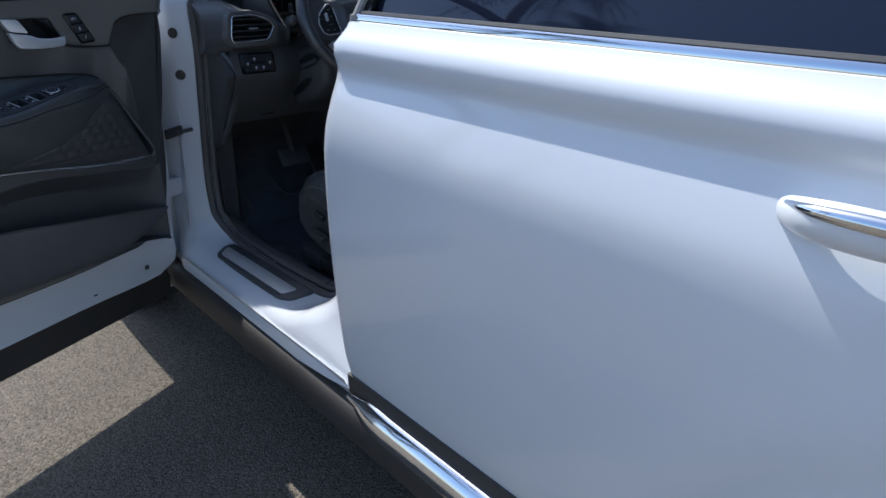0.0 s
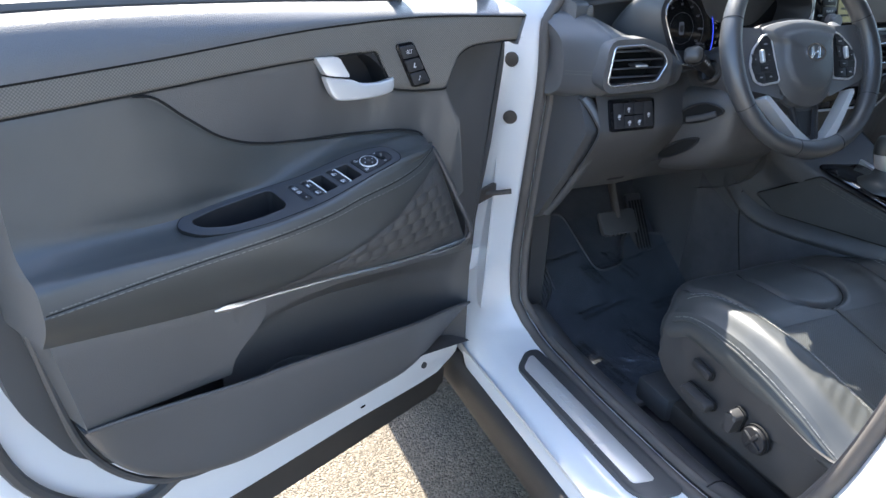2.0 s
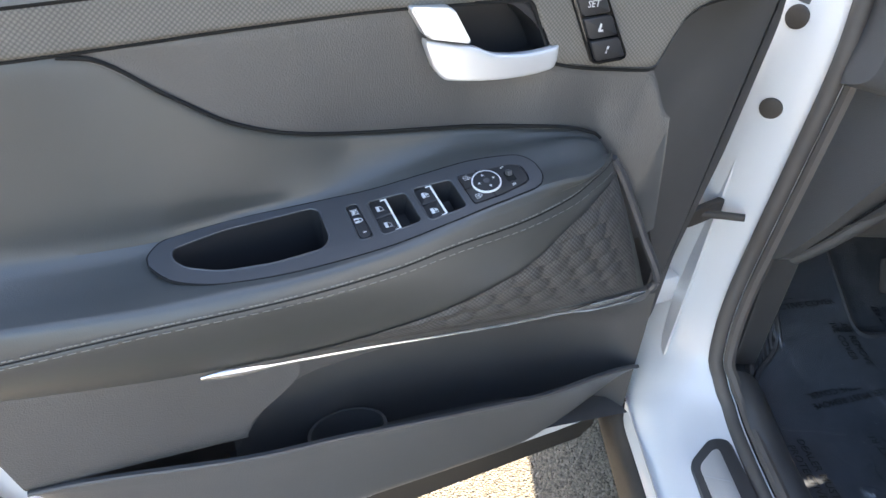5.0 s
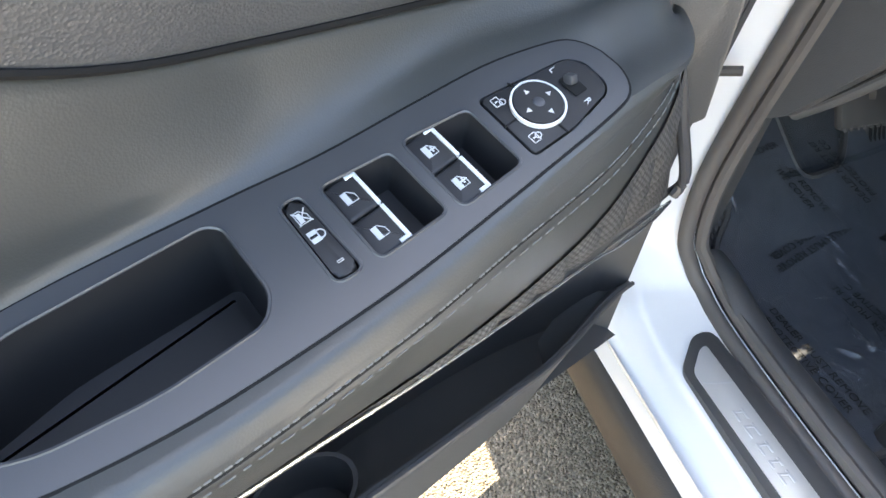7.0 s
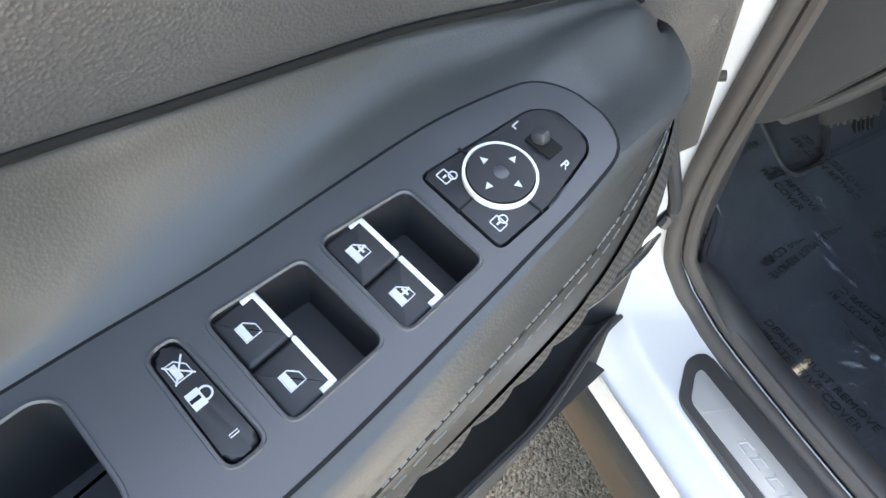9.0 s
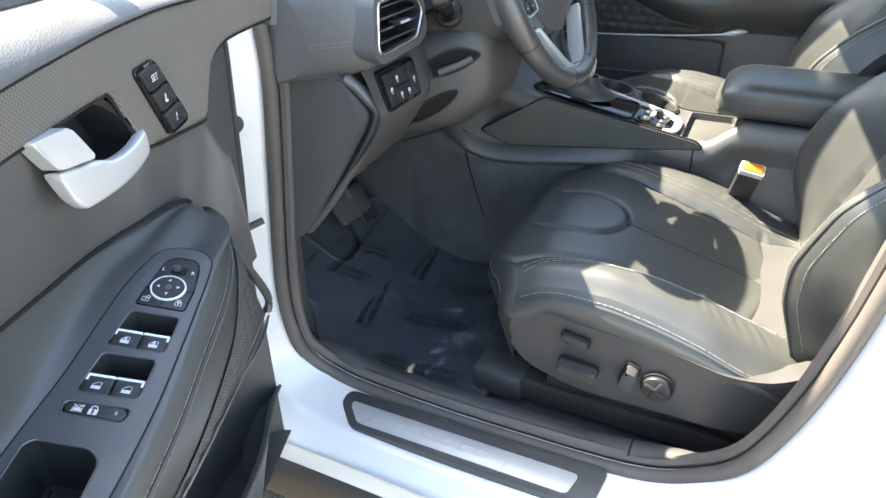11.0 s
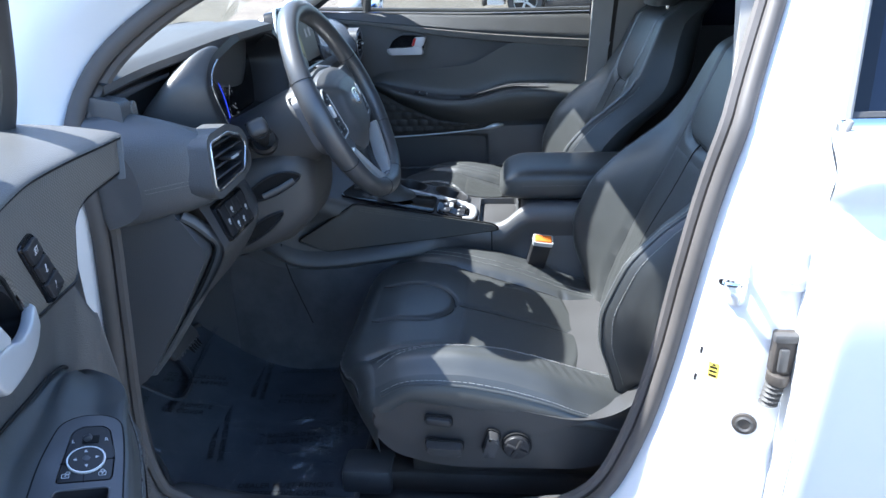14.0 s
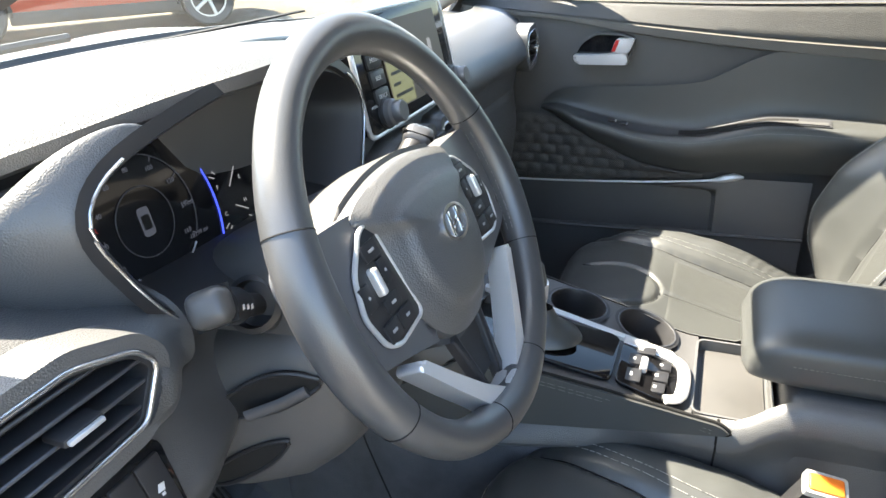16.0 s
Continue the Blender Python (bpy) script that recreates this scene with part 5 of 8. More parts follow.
# pedals
pedal = thing("accelerator_pedal", Matrix(), "long black organ-type accelerator pedal", "pedal")
part("pedal_pad", block((0.055, 0.022, 0.24), 0.008, 2, pose(-0.235, 1.11, 0.555, -32, 0, 0)), RUBBER, pedal)
for k in range(5):
    part("pedal_groove", block((0.004, 0.006, 0.20), 0.001, 1, pose(-0.255 + 0.01 * k, 1.100, 0.560, -32, 0, 0)), SEAM_AND_SHADE, pedal)
brake = thing("brake_pedal", Matrix(), "wide black rubber brake pedal", "pedal")
part("pedal_pad", block((0.115, 0.020, 0.065), 0.010, 2, pose(-0.375, 1.045, 0.640, -35, 0, 0)), RUBBER, brake)
for k in range(8):
    part("pedal_rib", block((0.006, 0.006, 0.055), 0.002, 1, pose(-0.422 + 0.0135 * k, 1.036, 0.636, -35, 0, 0)), PLASTIC, brake)
part("pedal_arm", tube([(-0.375, 1.05, 0.65), (-0.375, 1.12, 0.78), (-0.375, 1.16, 0.98)], 0.012, 8, flat=(0.6, 1.3)), CLAD, brake)

# floor mat under a printed protective film
mat_thing = thing("floor_mat", Matrix(), "black carpet floor mat in the driver's footwell", "floor mat")
mat_line = rounded([(-0.635, 0.62), (-0.10, 0.62), (-0.075, 0.75), (-0.085, 1.06), (-0.20, 1.12), (-0.29, 1.12), (-0.33, 1.05), (-0.42, 1.04), (-0.45, 1.20), (-0.555, 1.20), (-0.575, 1.02), (-0.635, 0.97)], 0.03, 4)


def floor_z(x, y):
    return 0.412 + 0.28 * smoothstep(0.80, 1.40, y) ** 1.2 + smoothstep(0.20, 0.06, abs(x)) * 0.05


mat_skin = surf(lambda u, v: Vector((lerp(-0.64, -0.06, u), lerp(0.61, 1.21, v), floor_z(lerp(-0.64, -0.06, u), lerp(0.61, 1.21, v)) + 0.010)), 90, 90)
bmesh.ops.delete(mat_skin, geom=[f for f in mat_skin.faces if not within(mat_line, f.calc_center_median().x, f.calc_center_median().y)], context="FACES")
bmesh.ops.solidify(mat_skin, geom=mat_skin.faces[:], thickness=0.012)
part("mat_pad", mat_skin, MAT, mat_thing)
part("mat_edge", tube([Vector((a, b, floor_z(a, b) + 0.007)) for a, b in mat_line], 0.006, 6, closed=True), RUBBER, mat_thing)
cover = thing("protective_film", Matrix(), "clear printed protective plastic film on the floor mat", "plastic film")
rng = random.Random(4)
folds = [(rng.uniform(-0.58, -0.12), rng.uniform(0.62, 1.05), rng.uniform(0, 6.28), rng.uniform(0.03, 0.09), rng.uniform(0.0015, 0.005)) for _ in range(60)]
folds += [(rng.gauss(-0.47, 0.045), rng.gauss(0.71, 0.045), rng.uniform(0, 6.28), rng.uniform(0.012, 0.035), rng.uniform(0.006, 0.015)) for _ in range(55)]


def film(u, v):
    x, y = lerp(-0.628, -0.085, u), lerp(0.63, 1.17, v)
    h = 0.0
    for fx, fy, t, ln, hh in folds:
        dx, dy = x - fx, y - fy
        a, b = dx * math.cos(t) + dy * math.sin(t), -dx * math.sin(t) + dy * math.cos(t)
        if abs(a) < ln * 2.5 and abs(b) < 0.02:
            h = max(h, hh * math.exp(-(a / ln) ** 2 - (b / 0.0028) ** 2))
    return Vector((x, y, floor_z(x, y) + 0.0135 + h + 0.0015 * noise.noise((x * 12, y * 12, 0))))


sheet = part("film_sheet", surf(film, 230, 230), FILM, cover, "crumpled clear film")
sheet.visible_shadow = False


def film_text(x, y, turn):
    for k, (line, d) in enumerate((("DEALER MUST REMOVE", 0.011), ("PROTECTIVE COVER", -0.011))):
        m = Matrix.Translation((x, y, floor_z(x, y) + 0.0145)) @ Matrix.Rotation(math.atan(0.9 * max(0, y - 1.02) * 3), 4, "X") @ Matrix.Rotation(radians(turn), 4, "Z") @ Matrix.Translation((0, d, 0))
        writing("film_print", line, 0.0185, m, INK, cover)


for x, y, turn in ((-0.455, 1.055, -89), (-0.348, 1.055, 92), (-0.46, 0.945, 195), (-0.592, 0.765, -86), (-0.44, 0.83, 98), (-0.295, 0.83, -88), (-0.235, 0.925, 189), (-0.17, 0.80, 95), (-0.33, 0.69, 192), (-0.54, 1.09, 10)):
    film_text(x, y, turn)
part("film_fold", tube([(-0.46, 1.045, floor_z(-0.46, 1.045) + 0.018), (-0.3, 1.052, floor_z(-0.3, 1.05) + 0.021), (-0.09, 1.06, floor_z(-0.1, 1.06) + 0.016)], 0.004, 6, flat=(1.6, 0.6)), FILM, cover)


# ---- seats ----
CUSHION_MID = curve((0.05, 0.628), (0.183, 0.648), (0.25, 0.666), (0.33, 0.688), (0.41, 0.709), (0.46, 0.722), (0.53, 0.726), (0.60, 0.714))
CUSHION_SIDE = curve((0.05, 0.634), (0.206, 0.684), (0.277, 0.714), (0.36, 0.738), (0.43, 0.745), (0.50, 0.744), (0.55, 0.737), (0.60, 0.714))
BOLSTER_SEAM = curve((0.05, 0.144), (0.183, 0.146), (0.35, 0.160), (0.50, 0.188), (0.60, 0.215))
CUSHION_HALF, CUSHION_LEN = 0.265, 0.525


def tongue(x, y):
    """Distance from the tongue-shaped seam that reaches back from the cushion's front."""
    return abs(x) - 0.076 if y > 0.505 else math.hypot(x, (0.505 - y) * 1.1) - 0.076


def seat_groove(d, width=0.006, depth=0.006):
    return -depth * math.exp(-(d / width) ** 2)


def cushion(u, v):
    """The top of a seat cushion; x from its middle, y forward."""
    x, y = lerp(-CUSHION_HALF, CUSHION_HALF, u), lerp(0.075, 0.075 + CUSHION_LEN, v)
    seam = BOLSTER_SEAM(y)
    z = lerp(CUSHION_MID(y), CUSHION_SIDE(y), smoothstep(seam - 0.028, seam + 0.055, abs(x)))
    z -= 0.030 * smoothstep(0.225, 0.272, abs(x)) ** 1.5
    z += seat_groove(abs(x) - seam, 0.0050, 0.0085)
    z += seat_groove(tongue(x, y), 0.0045, 0.0075) * smoothstep(0.60, 0.57, y)
    if y < 0.437:
        z += seat_groove(x, 0.0055, 0.0035)
    z += seat_groove(y - 0.168 - 0.03 * (x / 0.15) ** 2, 0.006, 0.008) * smoothstep(0.165, 0.15, abs(x))
    pleats = smoothstep(0.165, 0.185, abs(x)) * smoothstep(0.245, 0.22, abs(x)) * smoothstep(0.14, 0.18, y) * smoothstep(0.33, 0.26, y)
    z += 0.0008 * pleats * math.sin((y * 0.9 + abs(x) * 0.5 + 0.004 * noise.noise((x * 30, y * 30, 1))) * 330)
    z += 0.0012 * noise.noise((x * 18, y * 18, 3)) + 0.0025 * noise.noise((x * 7, y * 7, 8))
    return Vector((x, y - 0.040 * smoothstep(0.15, 0.265, abs(x)) ** 1.5 * smoothstep(0.35, 0.60, y), z))


def cushion_at(x, y, h=0.0):
    return cushion(0.5 + x / (2 * CUSHION_HALF), (y - 0.075) / CUSHION_LEN) + Vector((0, 0, h))


BACK_AXIS = curve((0.60, 0.125), (0.70, 0.105), (0.85, 0.055), (1.07, -0.030), (1.16, -0.066), (1.25, -0.105))
BACK_HALF = curve((0.60, 0.225), (0.72, 0.255), (0.85, 0.266), (1.00, 0.258), (1.10, 0.236), (1.17, 0.216), (1.225, 0.184), (1.25, 0.130))
BACK_WING = curve((0.60, 0.010), (0.64, 0.018), (0.70, 0.046), (0.775, 0.090), (0.84, 0.110), (0.90, 0.108), (0.965, 0.080), (1.01, 0.042), (1.06, 0.008), (1.12, 0.0), (1.25, 0.0))
BACK_TOP = 1.25
BACK_SPAN = BACK_TOP - 0.62


def back_axis(h):
    """The middle of a seat back at a height: how far forward it lies."""
    return BACK_AXIS(h)


def back_half(h):
    return BACK_HALF(h)


def back_seam(h):
    """Where the bolster seam runs, out from the middle of the back."""
    return lerp(0.138, 0.118, smoothstep(0.72, 1.08, h))


def yoke(x):
    """The lower seam of the shoulder panel."""
    return 1.046 + 0.050 * (abs(x) / 0.118) ** 5


def back_front(u, v):
    h = lerp(0.62, BACK_TOP, v)
    half = back_half(h)
    s = 2 * u - 1
    x = half * s
    wing = smoothstep(0.44, 0.86, abs(s)) * BACK_WING(h)
    curl = smoothstep(0.86, 1.0, abs(s)) ** 2 * lerp(0.085, 0.05, smoothstep(1.0, 1.2, h))
    y = back_axis(h) + wing - curl
    seam_at = back_seam(h)
    g = seat_groove(abs(x) - seam_at, 0.006, 0.010) * smoothstep(1.12, 1.09, h)
    if h < yoke(0.118):
        g += seat_groove(h - yoke(min(abs(x), 0.118)), 0.006, 0.009) * smoothstep(0.125, 0.112, abs(x))
    else:
        g += seat_groove(abs(x) - 0.118, 0.006, 0.009) * smoothstep(1.24, 1.20, h)
    lumbar = 0.012 * math.exp(-((h - 0.86) / 0.10) ** 2) * math.exp(-(x / 0.12) ** 2)
    top = smoothstep(1.19, 1.25, h) ** 2 * 0.045
    return Vector((x, y + g + lumbar - top + 0.0025 * noise.noise((x * 7, h * 7, 5)), h))


def build_seat(name, label, left):
    seat = thing(name, Matrix(), label, "car seat")
    part("seat_cushion", surf(cushion, 110, 120), LEATHER, seat, "black leather seat cushion")

    def perf(u, v):
        y = lerp(0.185, 0.425, v)
        x = lerp(-1, 1, u) * (BOLSTER_SEAM(y) - 0.010)
        y -= 0.012 * (1 - v) * (1 - (2 * u - 1) ** 2)
        return cushion_at(x, y, 0.0012 - 0.004 * (1 - min(1, min(u, 1 - u, v, 1 - v) * 16)) ** 2)

    part("cushion_insert", surf(perf, 60, 60), PERF, seat, "perforated leather centre")

    def nose(u, v):
        e = cushion(u, 1.0)
        k = 1 - 0.30 * smoothstep(0.19, 0.265, abs(e.x))
        t = min(1.0, v / 0.6) * math.pi * 0.5
        return Vector((e.x * (1 - 0.05 * v), e.y + 0.048 * k * math.sin(t) - 0.030 * max(0.0, v - 0.6) / 0.4, e.z - 0.060 * (1 - math.cos(t)) - 0.095 * max(0.0, v - 0.6) / 0.4))

    part("cushion_nose", surf(nose, 60, 20), LEATHER, seat)
    part("nose_seam", tube([nose(u, 0.50) + Vector((0, 0.0006, 0)) for u in np.linspace(0.02, 0.98, 60)], 0.0018, 6), SEAM_AND_SHADE, seat)
    stitches("stitching", [nose(u, 0.45) + Vector((0, 0.0012, 0.0006)) for u in np.linspace(0.02, 0.98, 120)], seat, r=0.0005, mat=THREAD)
    for s in (-1, 1):
        def side(u, v, s=s):
            y = lerp(0.03, 0.075 + CUSHION_LEN, u)
            e = cushion(0.0 if s < 0 else 1.0, max(0.0, (y - 0.075) / CUSHION_LEN))
            low = lerp(0.612, 0.668, smoothstep(0.10, 0.60, y)) - 0.045 * smoothstep(0.53, 0.60, y)
            return Vector((s * (CUSHION_HALF + 0.016 * math.sin(math.pi * v * 0.8)), min(e.y, y), lerp(e.z, low, v)))
        part("cushion_bolster_side", surf(side, 60, 12), LEATHER, seat)

        def corner(u, v, s=s):
            a, b = nose(0.0 if s < 0 else 1.0, v), side(1.0, v)
            return a.lerp(b, u) + Vector((s * 0.004 * math.sin(math.pi * u) * math.sin(math.pi * v), 0, 0))

        part("cushion_corner", surf(corner, 14, 20), LEATHER, seat)
        part("bolster_piping", tube([side(u, 0.24) + Vector((s * 0.0012, 0, 0)) for u in np.linspace(0.08, 0.98, 60)], 0.0024, 6), LEATHER, seat)
        stitches("stitching", [side(u, 0.15) + Vector((s * 0.0010, 0, 0.0008)) for u in np.linspace(0.10, 0.98, 130)], seat, r=0.0005, mat=THREAD)
        for off in (-0.010, 0.010):
            stitches("stitching", [cushion_at(s * (BOLSTER_SEAM(y) + 0.026 + off * 0.5), y, 0.0010) for y in np.linspace(0.12, 0.59, 120)], seat, r=0.0005, mat=THREAD)
        seam_path = []
        for h in np.linspace(0.68, 1.08, 100):
            k = (1 + s * 0.87) / 2
            seam_path.append(back_front(k, (h - 0.62) / BACK_SPAN) + Vector((0, 0.001, 0)))
        stitches("stitching", seam_path, seat, r=0.0005, mat=THREAD)
        part("back_piping", tube([back_front((1 + s * 0.90) / 2, v) + Vector((0, 0.0005, 0)) for v in np.linspace(0.06, 0.72, 50)], 0.0022, 6), LEATHER, seat)
    part("seat_back", surf(back_front, 90, 110), LEATHER, seat, "black leather seat back")

    def on_back(x, h, out=0.0004):
        p = back_front((x / back_half(h) + 1) / 2, (h - 0.62) / BACK_SPAN)
        return p + Vector((0, out, 0))

    seams = [[cushion_at(s * BOLSTER_SEAM(y), y, 0.0004) for y in np.linspace(0.09, 0.598, 50)] for s in (-1, 1)]
    bow = [cushion_at(0.076 * math.cos(t), 0.505 - 0.069 * math.sin(t), 0.0004) for t in np.linspace(0, math.pi, 24)]
    seams += [[cushion_at(0.076, y, 0.0004) for y in np.linspace(0.598, 0.506, 8)] + bow + [cushion_at(-0.076, y, 0.0004) for y in np.linspace(0.506, 0.598, 8)]]
    seams += [[cushion_at(0.0, y, 0.0002) for y in np.linspace(0.17, 0.434, 30)]]
    seams += [[cushion_at(x, 0.168 + 0.03 * (x / 0.15) ** 2, 0.0004) for x in np.linspace(-0.15, 0.15, 30)]]
    seams += [[on_back(s * back_seam(h), h) for h in np.linspace(0.66, 1.10, 50)] for s in (-1, 1)]
    seams += [[on_back(x, yoke(x)) for x in np.linspace(-0.118, 0.118, 30)]]
    seams += [[on_back(s * 0.118, h) for h in np.linspace(1.112, 1.22, 20)] for s in (-1, 1)]
    seams += [[on_back(0.0, h) for h in np.linspace(0.70, 1.05, 30)]]
    for line in seams:
        part("seam", tube(line, 0.0017, 6), SEAM_AND_SHADE, seat)
    for s in (-1, 1):
        stitches("stitching", [on_back(s * 0.93 * back_half(h), h, 0.0016) for h in np.linspace(0.68, 1.06, 100)], seat, r=0.0005, mat=THREAD)

    def back_rear(u, v):
        h = lerp(0.62, BACK_TOP, v)
        a = u * math.pi
        half = back_half(h)
        e = back_front(0.0, v)
        thick = lerp(0.115, 0.075, v) * (1 - smoothstep(0.9, 1.0, v) * 0.5)
        return Vector((-half * math.cos(a), e.y - thick * math.sin(a) ** 0.7, h))

    part("seat_back_shell", surf(back_rear, 40, 40), LEATHER, seat)

    def back_perf(u, v):
        x, h = lerp(-0.108, 0.108, u), lerp(0.72, 1.03, v)
        p = back_front((x / back_half(h) + 1) / 2, (h - 0.62) / BACK_SPAN)
        return p + Vector((0, 0.0012 - 0.004 * (1 - min(1, min(u, 1 - u, v, 1 - v) * 16)) ** 2, 0))

    part("back_insert", surf(back_perf, 50, 60), PERF_UP, seat, "perforated leather centre")
    # head restraint
    rings = []
    for k in range(9):
        t = k / 8
        h = lerp(1.238, 1.450, t)
        r = math.sin(math.pi * lerp(0.12, 0.93, t)) ** 0.45
        rings.append([Vector((0.128 * r * math.copysign(abs(math.cos(a)) ** 0.6, math.cos(a)), -0.115 - 0.2 * (h - 1.238) + 0.055 * r * math.copysign(abs(math.sin(a)) ** 0.7, math.sin(a)), h)) for a in np.linspace(0, math.tau, 32, endpoint=False)])
    part("head_restraint", loft(rings), LEATHER, seat, "black leather head restraint")
    for x in (-0.055, 0.055):
        part("restraint_rod", tube([(x, -0.125, 1.20), (x, -0.13, 1.30)], 0.007, 10), CHROME, seat)
        part("rod_guide", disc(0.014, 0.016, pose(x, -0.128, 1.245), 16, bevel=0.003), PLASTIC, seat)
    # base, rails
    part("seat_pan", block((0.46, 0.50, 0.10), 0.03, 3, pose(0, 0.34, 0.60)), PLASTIC, seat)
    for x in (-0.20, 0.20):
        part("seat_rail", block((0.05, 0.62, 0.05), 0.01, 2, pose(x, 0.33, 0.440)), CLAD, seat, "dark seat rail cover")
        part("rail_end", block((0.075, 0.10, 0.06), 0.012, 2, pose(x, 0.60, 0.443)), PLASTIC, seat)
        part("seat_leg", block((0.03, 0.36, 0.11), 0.008, 2, pose(x, 0.33, 0.51)), CLAD, seat)
    out = -1 if left else 1
    side_line = rounded([(0.574, 0.622), (0.552, 0.684), (0.49, 0.684), (0.34, 0.664), (0.21, 0.640), (0.150, 0.650), (0.075, 0.700), (0.045, 0.640), (0.075, 0.575), (0.20, 0.528), (0.440, 0.526), (0.530, 0.556)], 0.03, 5)

    def side_place(a, b, h):
        return Vector((out * (0.262 + h + 0.012 * math.sin(min(1, max(0, (b - 0.53) / 0.16)) * math.pi)), a, b))

    trim = part("side_trim", prism(side_line, -0.03, 0.012, side_place, 0.010, 3), SIDE_TRIM, seat, "black plastic seat side trim")
    if left:
        face = 0.013
        mem_line = rounded([(0.470, 0.645), (0.470, 0.632), (0.425, 0.626), (0.425, 0.640)], 0.005, 3)
        part("lumbar_switch", prism(mem_line, face, face + 0.008, side_place, 0.003, 2), BUTTON, trim, "black lumbar rocker")
        slide = rounded([(0.472, 0.594), (0.468, 0.578), (0.408, 0.570), (0.405, 0.590)], 0.007, 4)
        part("seat_slide_switch", prism(slide, face, face + 0.022, side_place, 0.006, 3), SIDE_TRIM, trim, "black seat adjust switch")
        rec = rounded([(0.372, 0.575), (0.350, 0.570), (0.340, 0.612), (0.360, 0.620)], 0.007, 4)
        part("recline_switch", prism(rec, face, face + 0.022, side_place, 0.006, 3), SIDE_TRIM, trim, "black recline switch")
        part("lumbar_dial", disc(0.023, 0.010, pose(out * (0.262 + 0.029), 0.311, 0.588, 0, 90, 0), 28, bevel=0.003), BUTTON, trim, "black lumbar dial")
        for line in (mem_line, slide, rec):
            part("switch_gap", ring_plate(grown(line, 0.0026), grown(line, -0.001), face - 0.004, face + 0.0004, side_place), SEAM_AND_SHADE, trim)
        part("dial_gap", disc(0.0262, 0.004, pose(out * (0.262 + 0.0245), 0.311, 0.588, 0, 90, 0), 28), SEAM_AND_SHADE, trim)
        for t in (25, 115):
            part("dial_cross", block((0.012, 0.038, 0.007), 0.002, 2, pose(out * (0.262 + 0.032), 0.311, 0.588, t, 0, 0)), BUTTON, trim)
    return seat


driver_seat = build_seat("driver_seat", "black leather driver's seat with power side switches", True)
driver_seat.matrix_world = pose(-0.352, 0, 0)
passenger_seat = build_seat("passenger_seat", "black leather front passenger seat", False)
passenger_seat.matrix_world = pose(0.352, 0.035, 0.015)
# belt buckle beside the driver's seat
buckle = thing("belt_buckle", pose(-0.120, 0.262, 0.692, 10, -24, 0), "black seat belt buckle with red button", "seat belt")
part("buckle_body", block((0.026, 0.044, 0.11), 0.006, 2, pose(0, 0, 0.045)), BUTTON, buckle)
part("buckle_stalk", block((0.014, 0.030, 0.16), 0.005, 2, pose(0, 0, -0.07)), CLAD, buckle)
part("release_button", block((0.021, 0.038, 0.012), 0.003, 2, pose(0, 0, 0.100)), ORANGE, buckle, "orange-red release button")
part("buckle_rim", ring_plate(rounded([(-0.014, -0.023), (0.014, -0.023), (0.014, 0.023), (-0.014, 0.023)], 0.005), rounded([(-0.0108, -0.0195), (0.0108, -0.0195), (0.0108, 0.0195), (-0.0108, 0.0195)], 0.004), 0.092, 0.103, lambda a, b, h: Vector((a, b, h))), SATIN, buckle)
# passenger's seat belt on the pillar
belt_thing = thing("seat_belt", Matrix(), "black seat belt webbing on the passenger's pillar", "seat belt")
part("webbing", tube(smooth_path([(0.59, -0.02, 1.50), (0.635, 0.005, 1.25), (0.66, 0.015, 1.0), (0.67, 0.02, 0.7)], 5), 0.024, 6, flat=(0.08, 1), up=(0, 1, 0)), CLAD, belt_thing)
part("tongue", block((0.012, 0.050, 0.035), 0.004, 2, pose(0.640, 0.03, 1.12, 20, 0, 0)), SATIN, belt_thing, "steel belt tongue")
part("anchor_cover", block((0.03, 0.05, 0.08), 0.01, 2, pose(0.585, -0.02, 1.49)), PLASTIC, belt_thing)


# ---- dashboard ----
dash = thing("dashboard", Matrix(), "black dashboard with hooded dials, vents and stitched pads", "dashboard")
pad_y = curve((-0.71, 0.885), (-0.60, 0.870), (-0.50, 0.850), (-0.43, 0.822), (-0.37, 0.790), (-0.27, 0.785), (-0.18, 0.810), (-0.10, 0.850), (0.15, 0.870), (0.70, 0.900))
pad_z = curve((-0.71, 1.240), (-0.60, 1.254), (-0.50, 1.264), (-0.43, 1.275), (-0.37, 1.284), (-0.27, 1.286), (-0.18, 1.268), (-0.10, 1.240), (0.15, 1.232), (0.70, 1.200))


def dash_top(u, v):
    x = lerp(-0.70, 0.70, u)
    k = 1 - (x / 0.72) ** 2
    f, r = Vector((x, 1.285 + 0.15 * k, 1.200 + 0.020 * k)), Vector((x, pad_y(x), pad_z(x)))
    p = f.lerp(r, v)
    p.z += 0.014 * math.sin(math.pi * v) - 0.010 * smoothstep(0.93, 1.0, v) ** 2
    return p


part("top_pad", surf(dash_top, 120, 40), DASH_TOP, dash, "grained soft dashboard top")


def dash_brow(u, v):
    x = lerp(-0.70, 0.70, u)
    r = Vector((x, pad_y(x), pad_z(x) - 0.010))
    return r + Vector((0, 0.004 * v + 0.05 * max(0, v - 0.4), -0.016 * min(1, v * 2.2)))


part("pad_edge", surf(dash_brow, 120, 6), SOFT, dash)
part("sensor", block((0.045, 0.03, 0.012), 0.005, 2, pose(-0.20, 1.25, 1.240, -3, 0, 0)), BUTTON, dash, "small black light sensor")
part("defrost_slot", block((1.15, 0.018, 0.004), 0.001, 1, pose(0, 1.34, 1.228)), SEAM_AND_SHADE, dash)
